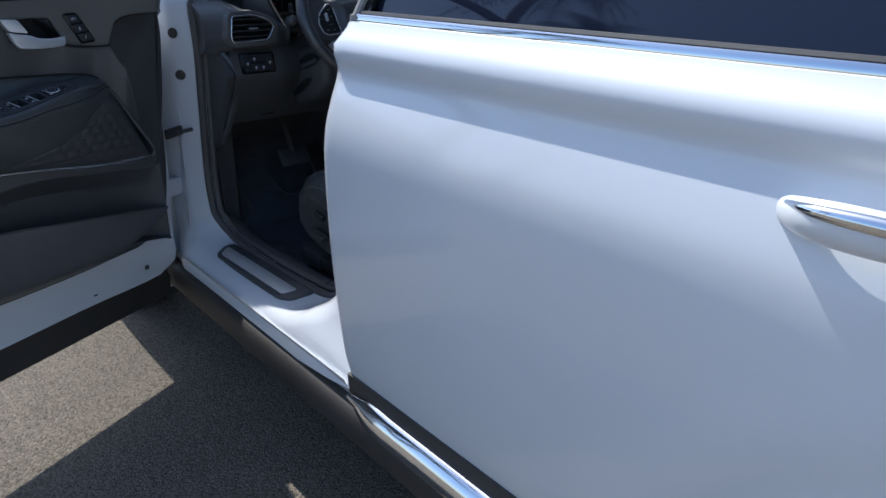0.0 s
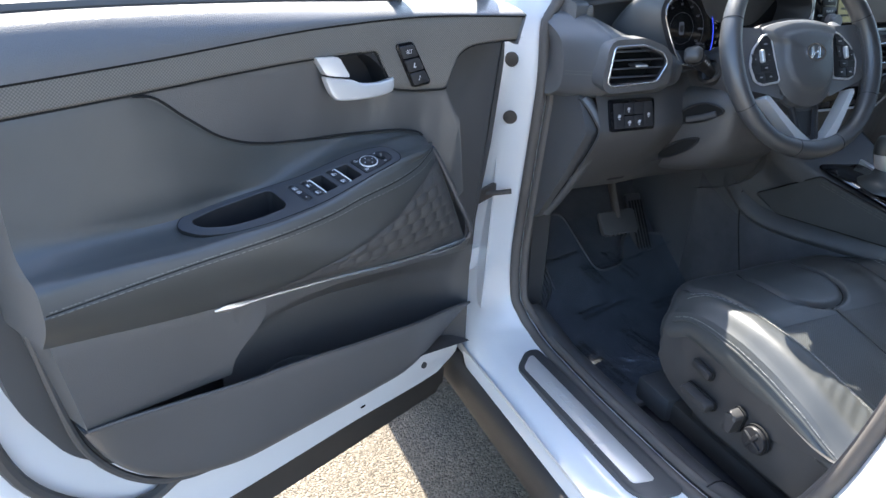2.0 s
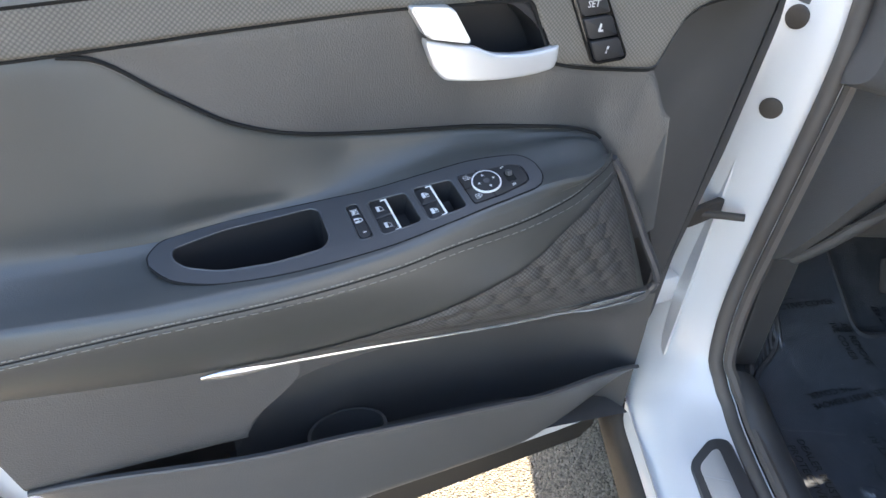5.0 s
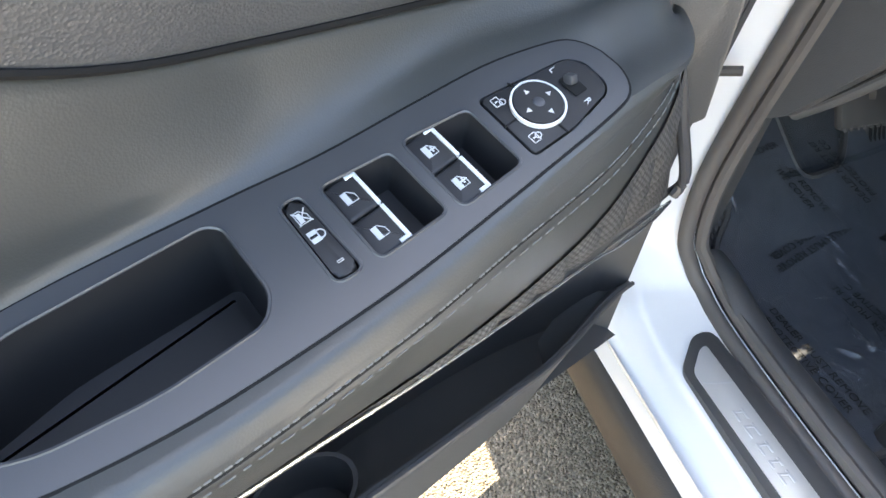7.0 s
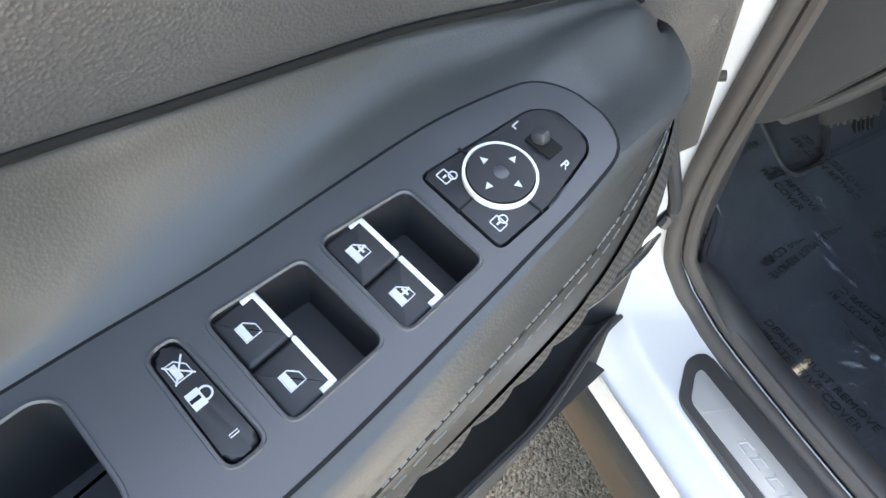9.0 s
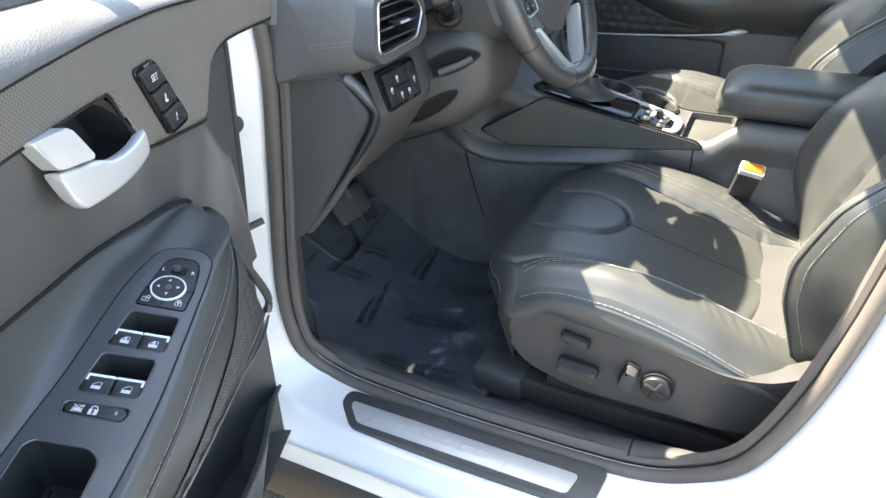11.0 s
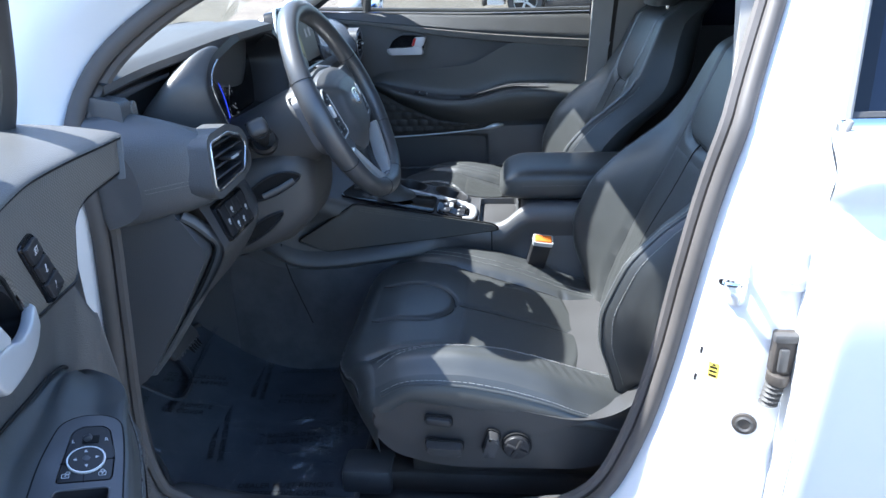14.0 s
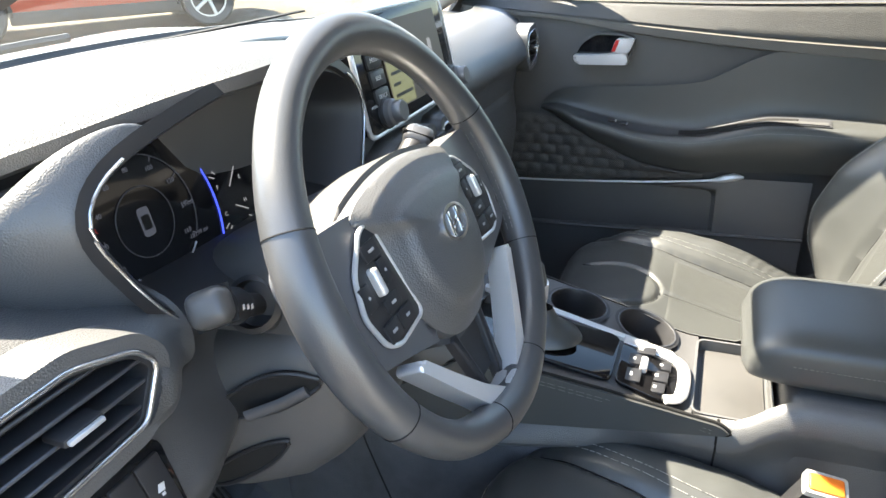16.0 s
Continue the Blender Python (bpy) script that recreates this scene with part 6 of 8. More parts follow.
part("speaker_oval", surf(lambda u, v: Vector((-0.02 + 0.10 * v * math.cos(u * math.tau), 1.06 + 0.045 * v * math.sin(u * math.tau), 1.262)), 32, 3, closed_u=True), MESH, dash)


# recess below the pad, running from pillar to pillar
def recess_wall(u, v):
    x = lerp(-0.70, 0.70, u)
    y = pad_y(x) + 0.055
    return Vector((x, lerp(y, y + 0.02, v), lerp(pad_z(x) - 0.012, pad_z(x) - 0.13, v)))


part("under_pad", surf(recess_wall, 80, 6), PLASTIC, dash)
slot = [Vector((x, pad_y(x) + 0.016, pad_z(x) - 0.040)) for x in np.linspace(-0.69, -0.515, 20)]
part("accent_slot", tube(slot, lambda t: 0.007 * (1 - 0.6 * t), 8, flat=(0.6, 1)), BEZEL, dash, "dark satin accent strip")

# dial hood, outline in x and z
hood = [(-0.552, 1.205), (-0.540, 1.165), (-0.512, 1.118), (-0.485, 1.104), (-0.36, 1.100), (-0.235, 1.104), (-0.208, 1.118), (-0.180, 1.165), (-0.168, 1.205), (-0.190, 1.238), (-0.240, 1.258), (-0.36, 1.262), (-0.455, 1.250), (-0.525, 1.232)]
hood = [(p.x, p.y) for p in smooth_path([(a, b, 0) for a, b in hood], 4, closed=True)]


def hood_y(z):
    return 0.785 + 0.10 * (z - 1.10)


def hood_ring(d, back):
    return [Vector((a, hood_y(b) + back, b)) for a, b in grown(hood, d)]


part("dial_hood", loft([hood_ring(0.012, 0.0), hood_ring(0.0, -0.002), hood_ring(-0.004, 0.004), hood_ring(-0.018, 0.075)], caps=False), BUTTON, dash, "black hood round the dials")
edge = [p for p in hood_ring(0.003, -0.003)]
start = next(i for i in range(len(edge)) if edge[i].z <= 1.243 and edge[i - 1].z > 1.243)
ordered = [edge[(start + i) % len(edge)] for i in range(len(edge))]
ordered = [p for p in ordered if p.z <= 1.243]
part("hood_edge", tube(ordered, 0.0015, 8), STRIP, dash, "thin silver edge of the dial hood")


wing_edge = smooth_path([(-0.474, 0.803, 1.254), (-0.523, 0.800, 1.238), (-0.556, 0.798, 1.207), (-0.543, 0.795, 1.161), (-0.505, 0.788, 1.110)], 6)
wing_far = smooth_path([(-0.478, 0.812, 1.248), (-0.530, 0.850, 1.222), (-0.585, 0.885, 1.186), (-0.598, 0.900, 1.150), (-0.575, 0.900, 1.110)], 6)


def wing(side):
    def fn(u, v):
        k = u * (len(wing_edge) - 1)
        i = min(int(k), len(wing_edge) - 2)
        p, q = wing_edge[i].lerp(wing_edge[i + 1], k - i), wing_far[i].lerp(wing_far[i + 1], k - i)
        r = p.lerp(q, v)
        swell = math.sin(math.pi * v) * math.sin(math.pi * u) ** 0.5
        return Vector((-0.36 + side * (r.x - 0.024 * swell + 0.36), r.y, r.z + 0.030 * swell * (1 - u)))
    return fn


part("hood_wing", surf(wing(1), 40, 16), SOFT, dash, "grey satin wing beside the dials")
part("hood_wing", surf(wing(-1), 40, 16), SOFT, dash)
FACE_T = radians(-10)
face_m = Matrix.Translation((-0.36, 0.862, 1.180)) @ Matrix.Rotation(radians(90) + FACE_T, 4, "X")


def on_face(a, b, h=0.0):
    """A point of the dial face: a to the right, b up."""
    return face_m @ Vector((a, b, h))


face = part("dial_face", prism(rounded([(-0.20, 0.02), (-0.15, -0.095), (0.15, -0.095), (0.20, 0.02), (0.14, 0.074), (-0.13, 0.074)], 0.03, 5), -0.004, 0.0, on_face), GLOSS, dash, "dark glossy dial display")


def arc(cx, cy, r, a0, a1, n=30):
    return [on_face(cx + r * math.cos(radians(lerp(a0, a1, k / n))), cy + r * math.sin(radians(lerp(a0, a1, k / n))), 0.001) for k in range(n + 1)]


DX, DY = -0.090, -0.020
part("dial_ring", tube(arc(DX, DY, 0.058, -30, 215, 50), 0.0006, 5), LCD_DIM, face)
part("dial_ring", tube(arc(DX, DY, 0.031, 0, 359, 50), 0.0005, 5), LCD_DIM, face)
for k in range(9):
    t = 216 - k * 31
    writing("dial_number", str(20 * k), 0.0062, face_m @ Matrix.Translation((DX + 0.047 * math.cos(radians(t)), DY + 0.047 * math.sin(radians(t)), 0.001)), LCD_NUM, face)
    part("dial_tick", tube([on_face(DX + 0.053 * math.cos(radians(t)), DY + 0.053 * math.sin(radians(t)), 0.001), on_face(DX + 0.058 * math.cos(radians(t)), DY + 0.058 * math.sin(radians(t)), 0.001)], 0.0005, 4), LCD_NUM, face)
picture = part("car_picture", prism(rounded([(DX - 0.0065, DY - 0.013), (DX + 0.0065, DY - 0.013), (DX + 0.0065, DY + 0.013), (DX - 0.0065, DY + 0.013)], 0.004), 0.0006, 0.0012, on_face), LCD_NUM, face)
part("picture_glass", prism(rounded([(DX - 0.0045, DY - 0.007), (DX + 0.0045, DY - 0.007), (DX + 0.0045, DY + 0.006), (DX - 0.0045, DY + 0.006)], 0.002), 0.0012, 0.0015, on_face), INK, picture)
part("blue_arc", tube(arc(-0.118, -0.034, 0.114, -18, 25, 24), 0.0010, 6), LCD_BLUE, face, "lit blue arc")
for k in range(9):
    t = radians(150 - 110 * k / 8)
    for gy, s in ((-0.022, 1), (-0.050, -1)):
        c, d = math.cos(t), math.sin(t) * s
        part("dial_tick", tube([on_face(0.020 + 0.019 * c, gy + 0.019 * d, 0.001), on_face(0.020 + (0.024 if k % 4 else 0.026) * c, gy + (0.024 if k % 4 else 0.026) * d, 0.001)], 0.0006, 4), LCD_WHITE, face)
part("needle", tube([on_face(0.020, -0.026, 0.0015), on_face(0.034, -0.010, 0.0015)], 0.0007, 5), LCD_WHITE, face)
part("needle", tube([on_face(0.020, -0.046, 0.0015), on_face(0.036, -0.056, 0.0015)], 0.0007, 5), LCD_WHITE, face)
for ch, x, y in (("F", 0.004, -0.022), ("E", 0.038, -0.022), ("H", 0.036, -0.046), ("C", 0.004, -0.050)):
    writing("gauge_print", ch, 0.006, face_m @ Matrix.Translation((x, y, 0.001)), LCD_WHITE, face)
writing("odometer", "18199 mi", 0.0065, face_m @ Matrix.Translation((-0.038, -0.052, 0.001)), LCD_NUM, face)
writing("odometer", "51 mi", 0.0065, face_m @ Matrix.Translation((-0.040, -0.022, 0.001)), LCD_NUM, face)
for k, ch in enumerate("PRND"):
    writing("gear_print", ch, 0.0065, face_m @ Matrix.Translation((-0.142 + 0.002 * k, 0.004 - 0.013 * k, 0.001)), RED if ch == "R" else LCD_NUM, face)
writing("gear_print", "72°F", 0.006, face_m @ Matrix.Translation((-0.136, -0.050, 0.001)), LCD_NUM, face)
part("dial_rim", tube([on_face(-0.120, -0.062, 0.002), on_face(-0.108, -0.070, 0.002), on_face(-0.060, -0.070, 0.002), on_face(-0.046, -0.058, 0.002)], 0.0010, 6), SATIN, face)


# outer vent pod with its frame and slats
def pod(u, v):
    """The padded end of the dash round the outer vent."""
    x = lerp(-0.738, -0.505, u)
    top = smooth_path([(0, 0.930, 1.190), (0, 0.86, 1.186), (0, 0.80, 1.172), (0, 0.762, 1.155), (0, 0.746, 1.130), (0, 0.742, 1.10), (0, 0.746, 1.075), (0, 0.765, 1.058), (0, 0.80, 1.045)], 4)
    k = v * (len(top) - 1)
    i = min(int(k), len(top) - 2)
    p = top[i].lerp(top[i + 1], k - i)
    e = max(0.0, (-0.692 - x) / 0.046) ** 1.3
    r = smoothstep(-0.57, -0.51, x)
    drop = 0.046 * smoothstep(-0.715, -0.555, x) * min(1.0, max(0.0, (p.z - 1.09) / 0.09))
    return Vector((x, p.y + 0.100 * e * (1 if p.y < 0.83 else max(0.0, (0.93 - p.y) / 0.10)) + 0.035 * r, p.z + 0.008 * smoothstep(1.12, 1.19, p.z) - 0.012 * e - drop))


left_vent = rounded([(-0.694, 1.147), (-0.630, 1.149), (-0.584, 1.134), (-0.570, 1.117), (-0.592, 1.082), (-0.694, 1.078), (-0.703, 1.086)], 0.008, 4)
part("pod_end", surf(lambda u, v: pod(0.0, v).lerp(Vector((-0.724, 0.93, 1.12)), u), 6, 32), SOFT, dash)
part("vent_pod", opened(surf(pod, 80, 64), grown(left_vent, 0.004), 0.80), SOFT, dash, "soft stitched pad round the outer vent")
for d in (0.0, 0.006):
    stitches("stitching", [pod((x + 0.738) / 0.233, 0.61 + 0.026 * d / 0.006) + Vector((-0.0008, -0.0009, 0)) for x in np.linspace(-0.737, -0.7045, 40)], dash)


def vent(name, line, y, lean, parent, slats, mirror=1):
    """A vent: a bright frame, a well painted near-black for its shade, slats and a thumb tab; line of (x, z)."""
    place = lambda a, b, h: Vector((a, y + lean * (1.11 - b) - h, b))
    v = part(name, tube([place(a, b, 0.002) for a, b in grown(line, 0.0005)], 0.0023, 10, closed=True, up=(0, 1, 0)), STRIP, parent, "dark vent with a satin silver frame")
    part("vent_collar", ring_plate(grown(line, 0.013), grown(line, 0.0030), -0.032, 0.0025, place), SOFT, v)
    # sheet across the duct, with the duct's shade put into its colour
    part("well_shade", prism(grown(line, -0.001), -0.040, -0.036, place), SEAM_AND_SHADE, v)
    part("well_wall", ring_plate(grown(line, -0.001), grown(line, -0.004), -0.036, 0.000, place), BUTTON, v)
    zs = [b for a, b in line]
    for k in range(slats):
        z = lerp(min(zs), max(zs), (k + 0.8) / (slats + 0.6))
        xs = []
        n = len(line)
        for i in range(n):
            (a, b), (c, d) = line[i], line[(i + 1) % n]
            if (b - z) * (d - z) < 0:
                xs.append(a + (c - a) * (z - b) / (d - b))
        if len(xs) > 1:
            x0, x1 = min(xs) + 0.002, max(xs) - 0.002
            part("slat", block((x1 - x0, 0.026, 0.0030), 0.001, 1, Matrix.Translation(place((x0 + x1) / 2, z, -0.014)) @ pose(0, 0, 0, -12, 0, 0)), BEZEL, v)
    cx, cz = sum(a for a, b in line) / len(line), (min(zs) + max(zs)) / 2
    part("vent_tab", block((0.030, 0.020, 0.0060), 0.002, 2, Matrix.Translation(place(cx, cz + 0.001, 0.000))), BUTTON, v)
    part("tab_trim", block((0.026, 0.004, 0.0035), 0.001, 2, Matrix.Translation(place(cx, cz + 0.001, 0.011))), SATIN, v)
    return v


vent("outer_vent", left_vent, 0.749, -0.05, dash, 4)


# switch block below the vent
def knee(u, v):
    """The lower dash: from below the vent down and away to its lower edge."""
    x = lerp(-0.700, -0.170, u)
    prof = smooth_path([(0, 0.80, 1.075), (0, 0.778, 1.050), (0, 0.760, 1.010), (0, 0.752, 0.985), (0, 0.772, 0.945), (0, 0.815, 0.890), (0, 0.868, 0.838), (0, 0.885, 0.826), (0, 0.97, 0.820)], 4)
    k = v * (len(prof) - 1)
    i = min(int(k), len(prof) - 2)
    p = prof[i].lerp(prof[i + 1], k - i)
    inner = smoothstep(-0.56, -0.44, x)
    return Vector((x, p.y + 0.035 * inner * (1 if p.z > 0.9 else 0.4), p.z))


part("knee_panel", surf(knee, 60, 34), PLASTIC, dash, "black plastic knee panel")
end_line = rounded([(0.772, 0.985), (0.803, 1.036), (0.84, 1.085), (0.93, 1.13), (1.03, 1.13), (1.03, 0.82), (0.95, 0.735), (0.908, 0.765), (0.842, 0.865)], 0.012, 4)
part("dash_end", prism(end_line, 0.0, 0.030, lambda a, b, h: Vector((-0.716 + h, a, b)), 0.006, 3), SOFT, dash, "large plain dash end panel")
lip_line = smooth_path([(-0.706, 0.806, 1.044), (-0.697, 0.792, 1.030), (-0.688, 0.775, 1.008), (-0.683, 0.765, 0.986), (-0.684, 0.788, 0.938), (-0.686, 0.832, 0.872), (-0.688, 0.876, 0.810), (-0.690, 0.915, 0.762)], 6)
part("end_edge", tube(lip_line, 0.0085, 10, flat=(1.0, 1.25), up=(1, 0, 0)), SOFT, dash, "rounded lip of the knee panel")
part("edge_groove", tube([p + Vector((-0.010, 0.004, -0.002)) for p in lip_line], 0.0016, 6), SEAM_AND_SHADE, dash)
part("edge_groove", tube([p + Vector((0.009, 0.002, -0.001)) for p in lip_line], 0.0010, 6), SEAM_AND_SHADE, dash)
bt = lambda a, b, h: Vector((a, lerp(0.751, 0.770, (b - 0.99) / 0.055) - h, b))
blk = rounded([(-0.676, 1.046), (-0.570, 1.046), (-0.574, 0.990), (-0.680, 0.990)], 0.006, 4)
sw_block = part("switch_block", prism(blk, -0.006, 0.003, bt, 0.001), GLOSS, dash, "black switch block with white symbols")
for r in range(2):
    for c in range(4):
        if c in (0, 3) and r == 1:
            continue
        x0 = -0.669 + c * 0.0232
        z1 = 1.0405 - r * 0.0235
        z0 = z1 - (0.045 if c in (0, 3) else 0.0215)
        key = part("dash_switch", prism(rounded([(x0, z0), (x0 + 0.0222, z0), (x0 + 0.0222, z1), (x0, z1)], 0.002, 3), 0.001, 0.0055, bt, 0.001), BUTTON, sw_block)
        cx, cz = x0 + 0.011, (z0 + z1) / 2
        if (c, r) != (2, 0):
            part("symbol", prism([(cx - 0.004, cz - 0.002), (cx + 0.002, cz - 0.003), (cx + 0.004, cz + 0.002), (cx - 0.001, cz + 0.003)], 0.0055, 0.006, bt), MARK, key, smooth=False)
            part("symbol", prism([(cx - 0.002, cz - 0.006), (cx + 0.001, cz - 0.006), (cx + 0.001, cz - 0.004), (cx - 0.002, cz - 0.004)], 0.0055, 0.006, bt), MARK, key, smooth=False)
part("release_lever", block((0.045, 0.016, 0.012), 0.004, 2, pose(-0.560, 0.862, 0.852, 30, 0, 0)), BUTTON, dash, "black bonnet release lever")
# cover under the column; near-black lenses on its flank paint the shade of two finger hollows
COWL = ((0.684, 1.005, 0.070, 0.045), (0.692, 1.000, 0.082, 0.064), (0.71, 0.995, 0.092, 0.078), (0.74, 0.982, 0.102, 0.090), (0.80, 0.965, 0.116, 0.095), (0.88, 0.95, 0.121, 0.100))
part("column_cowl", loft([[Vector((-0.36 + a * math.copysign(abs(math.cos(k)) ** 0.45, math.cos(k)), y, z + b * math.copysign(abs(math.sin(k)) ** 0.6, math.sin(k)))) for k in np.linspace(0, math.tau, 48, endpoint=False)] for y, z, a, b in COWL]), PLASTIC, dash, "smooth black lower column cover")


def on_cowl(a, b, h):
    return Vector((-0.3605 - float(np.interp(a, [r[0] for r in COWL], [r[2] for r in COWL])) - h, a, b))


for line in ([(0.702, 1.026), (0.735, 1.036), (0.775, 1.018), (0.803, 0.988), (0.775, 0.986), (0.735, 1.000)], [(0.738, 0.962), (0.775, 0.950), (0.815, 0.922), (0.838, 0.898), (0.805, 0.904), (0.760, 0.932)]):
    line = [(p.x, p.y) for p in smooth_path([(a, b, 0) for a, b in line], 5, closed=True)]
    part("cowl_hollow_shade", prism(line, -0.010, 0.0012, on_cowl), SEAM_AND_SHADE, dash, "near-black lens painted as the shade of a finger hollow")
    part("hollow_rim", tube([on_cowl(a, b, 0.001) for a, b in line], 0.0022, 6, closed=True), BUTTON, dash)
part("tilt_lever", tube([(-0.480, 0.765, 0.996), (-0.468, 0.735, 1.008), (-0.458, 0.712, 1.020)], 0.0042, 8, flat=(0.6, 1.4)), BEZEL, dash, "dark column tilt lever")
part("sail_panel", prism(rounded([(0.86, 1.165), (0.97, 1.165), (1.00, 1.24), (0.885, 1.215), (0.858, 1.21)], 0.008), 0, 0.03, lambda a, b, h: Vector((-0.712 + h, a, b)), 0.004), SOFT, dash, "grey sail panel beside the pillar")
part("tweeter_grille", prism(rounded([(-0.690, 1.165), (-0.672, 1.170), (-0.676, 1.208), (-0.688, 1.204)], 0.004), 0, 0.006, lambda a, b, h: Vector((a, 0.862 - h, b)), 0.002), WEAVE, dash)


# fascia on the passenger's side
def fascia(u, v):
    x = lerp(-0.17, 0.705, u)
    c = smoothstep(0.10, 0.24, x)
    prof = smooth_path([(0, 0.93, 1.225), (0, 0.862, 1.212), (0, 0.812, 1.170), (0, 0.800, 1.130), (0, 0.828, 1.100), (0, 0.842, 1.04), (0, 0.838, 0.96), (0, 0.880, 0.80), (0, 1.02, 0.72)], 4)
    k = v * (len(prof) - 1)
    i = min(int(k), len(prof) - 2)
    p = prof[i].lerp(prof[i + 1], k - i)
    return Vector((x, p.y - 0.035 * (1 - c) * smoothstep(0.35, 0.55, v) * smoothstep(1.0, 0.8, v) + 0.02 * smoothstep(0.6, 0.7, x), p.z))


right_vent = rounded([(0.595, 1.172), (0.645, 1.180), (0.668, 1.160), (0.664, 1.118), (0.612, 1.105), (0.592, 1.13)], 0.010, 4)
centre_vents = [rounded([(s * 0.020, 1.128), (s * 0.125, 1.132), (s * 0.158, 1.118), (s * 0.135, 1.088), (s * 0.020, 1.086)], 0.006, 4)[::s] for s in (-1, 1)]
fascia_skin = surf(fascia, 180, 80)
for line in [right_vent] + centre_vents:
    opened(fascia_skin, grown(line, 0.004), 0.86)
part("fascia", fascia_skin, SOFT, dash, "soft black passenger-side fascia")
part("glovebox_lid", surf(lambda u, v: fascia(lerp(0.48, 0.93, u), lerp(0.60, 0.88, v)) + Vector((0, -0.006 * min(1, min(u, 1 - u, v, 1 - v) * 20), 0)), 30, 16), SOFT, dash, "black glovebox lid")
vent("outer_vent", right_vent, 0.800, 0.0, dash, 4)

# screen standing on the dash
SCR = Matrix.Translation((0.0, 0.800, 1.222)) @ Matrix.Rotation(radians(90 - 12), 4, "X")
scr = lambda a, b, h: SCR @ Vector((a, b, h))
scr_line = rounded([(-0.158, -0.066), (0.130, -0.062), (0.136, 0.060), (0.120, 0.070), (-0.125, 0.072), (-0.150, 0.040)], 0.012, 4)
screen = part("display_unit", prism(scr_line, -0.030, 0.0, scr, 0.004), GLOSS, dash, "gloss black touch screen unit with silver edge")
part("display_edge", tube([scr(a, b, -0.003) for a, b in grown(scr_line, 0.002)], 0.0035, 8, closed=True), SATIN, screen)
part("display_glass", prism(rounded([(-0.085, -0.050), (0.100, -0.050), (0.100, 0.058), (-0.085, 0.058)], 0.003), 0.0005, 0.001, scr), SCREEN, screen, "lit grey touch screen")
part("display_map", prism([(-0.083, -0.048), (-0.020, -0.048), (-0.020, 0.010), (-0.083, 0.010)], 0.001, 0.0014, scr), MAP, screen, "lit beige map area")
for k in range(3):
    part("display_bar", prism([(-0.075, -0.036 + 0.014 * k), (-0.075 + (0.05, 0.02, 0.035, 0.015, 0.04)[k], -0.036 + 0.014 * k), (-0.075 + (0.05, 0.02, 0.035, 0.015, 0.04)[k], -0.032 + 0.014 * k), (-0.075, -0.032 + 0.014 * k)], 0.0014, 0.0017, scr), INK, screen)
for x in (0.025, 0.055):
    part("display_bar", prism([(x, 0.0), (x + 0.012, 0.0), (x + 0.012, 0.02), (x, 0.02)], 0.001, 0.0014, scr), LCD_WHITE, screen)
for k, word in enumerate(("MAP", "MEDIA", "SEEK", "TRACK")):
    key = part("side_key", prism(rounded([(-0.130, 0.050 - 0.022 * k), (-0.095, 0.050 - 0.022 * k), (-0.095, 0.031 - 0.022 * k), (-0.130, 0.031 - 0.022 * k)], 0.002), 0.0, 0.003, scr, 0.001), BUTTON, screen)
    writing("key_print", word, 0.0072, SCR @ Matrix.Translation((-0.1125, 0.0405 - 0.022 * k, 0.0034)), MARK, key)
writing("key_print", "POWER", 0.005, SCR @ Matrix.Translation((-0.135, -0.034, 0.001)), MARK, screen)
for x in (-0.112, 0.116):
    knob = part("rotary_knob", lathe([(0.0165, 0.0), (0.0165, 0.012), (0.0135, 0.015), (0.0135, 0.024), (0.012, 0.026), (0.0005, 0.026)], SCR @ Matrix.Translation((x, -0.047, 0.0)), 28), SPOKE_METAL, screen, "dark metal ribbed rotary knob")
    part("knob_base", lathe([(0.0195, 0.0), (0.019, 0.004), (0.0165, 0.005)], SCR @ Matrix.Translation((x, -0.047, 0.0)), 28), BUTTON, screen)

# centre vents and climate panel
cy = 0.770
for s in (-1, 1):
    vent("centre_vent", centre_vents[(s + 1) // 2], cy, 0.0, dash, 3)
hz = part("hazard_button", block((0.030, 0.012, 0.030), 0.003, 2, pose(0.0, cy - 0.002, 1.108)), BUTTON, dash, "black hazard button with red triangle")
part("hazard_mark", ring_plate([(-0.008, 1.101), (0.008, 1.101), (0.0, 1.115)], [(-0.005, 1.103), (0.005, 1.103), (0.0, 1.1115)], 0, 0.001, lambda a, b, h: Vector((a, cy - 0.0085 - h, b))), RED, hz)
clim_place = lambda a, b, h: Vector((a, 0.782 - h + 0.15 * (1.02 - b), b))
climate = part("climate_panel", prism(rounded([(-0.150, 1.070), (0.150, 1.070), (0.142, 1.005), (0.12, 0.985), (-0.12, 0.985), (-0.142, 1.005)], 0.010), -0.01, 0.004, clim_place, 0.003), GLOSS, dash, "gloss black climate panel")
part("climate_edge", tube([clim_place(a, b, 0.004) for a, b in [(-0.152, 1.07), (-0.146, 1.005), (-0.12, 0.982), (0.12, 0.982), (0.146, 1.005), (0.152, 1.07)]], 0.003, 8), SATIN, climate)
part("climate_display", prism([(-0.05, 1.06), (0.05, 1.06), (0.05, 1.035), (-0.05, 1.035)], 0.004, 0.0045, clim_place), LCD_DIM, climate)
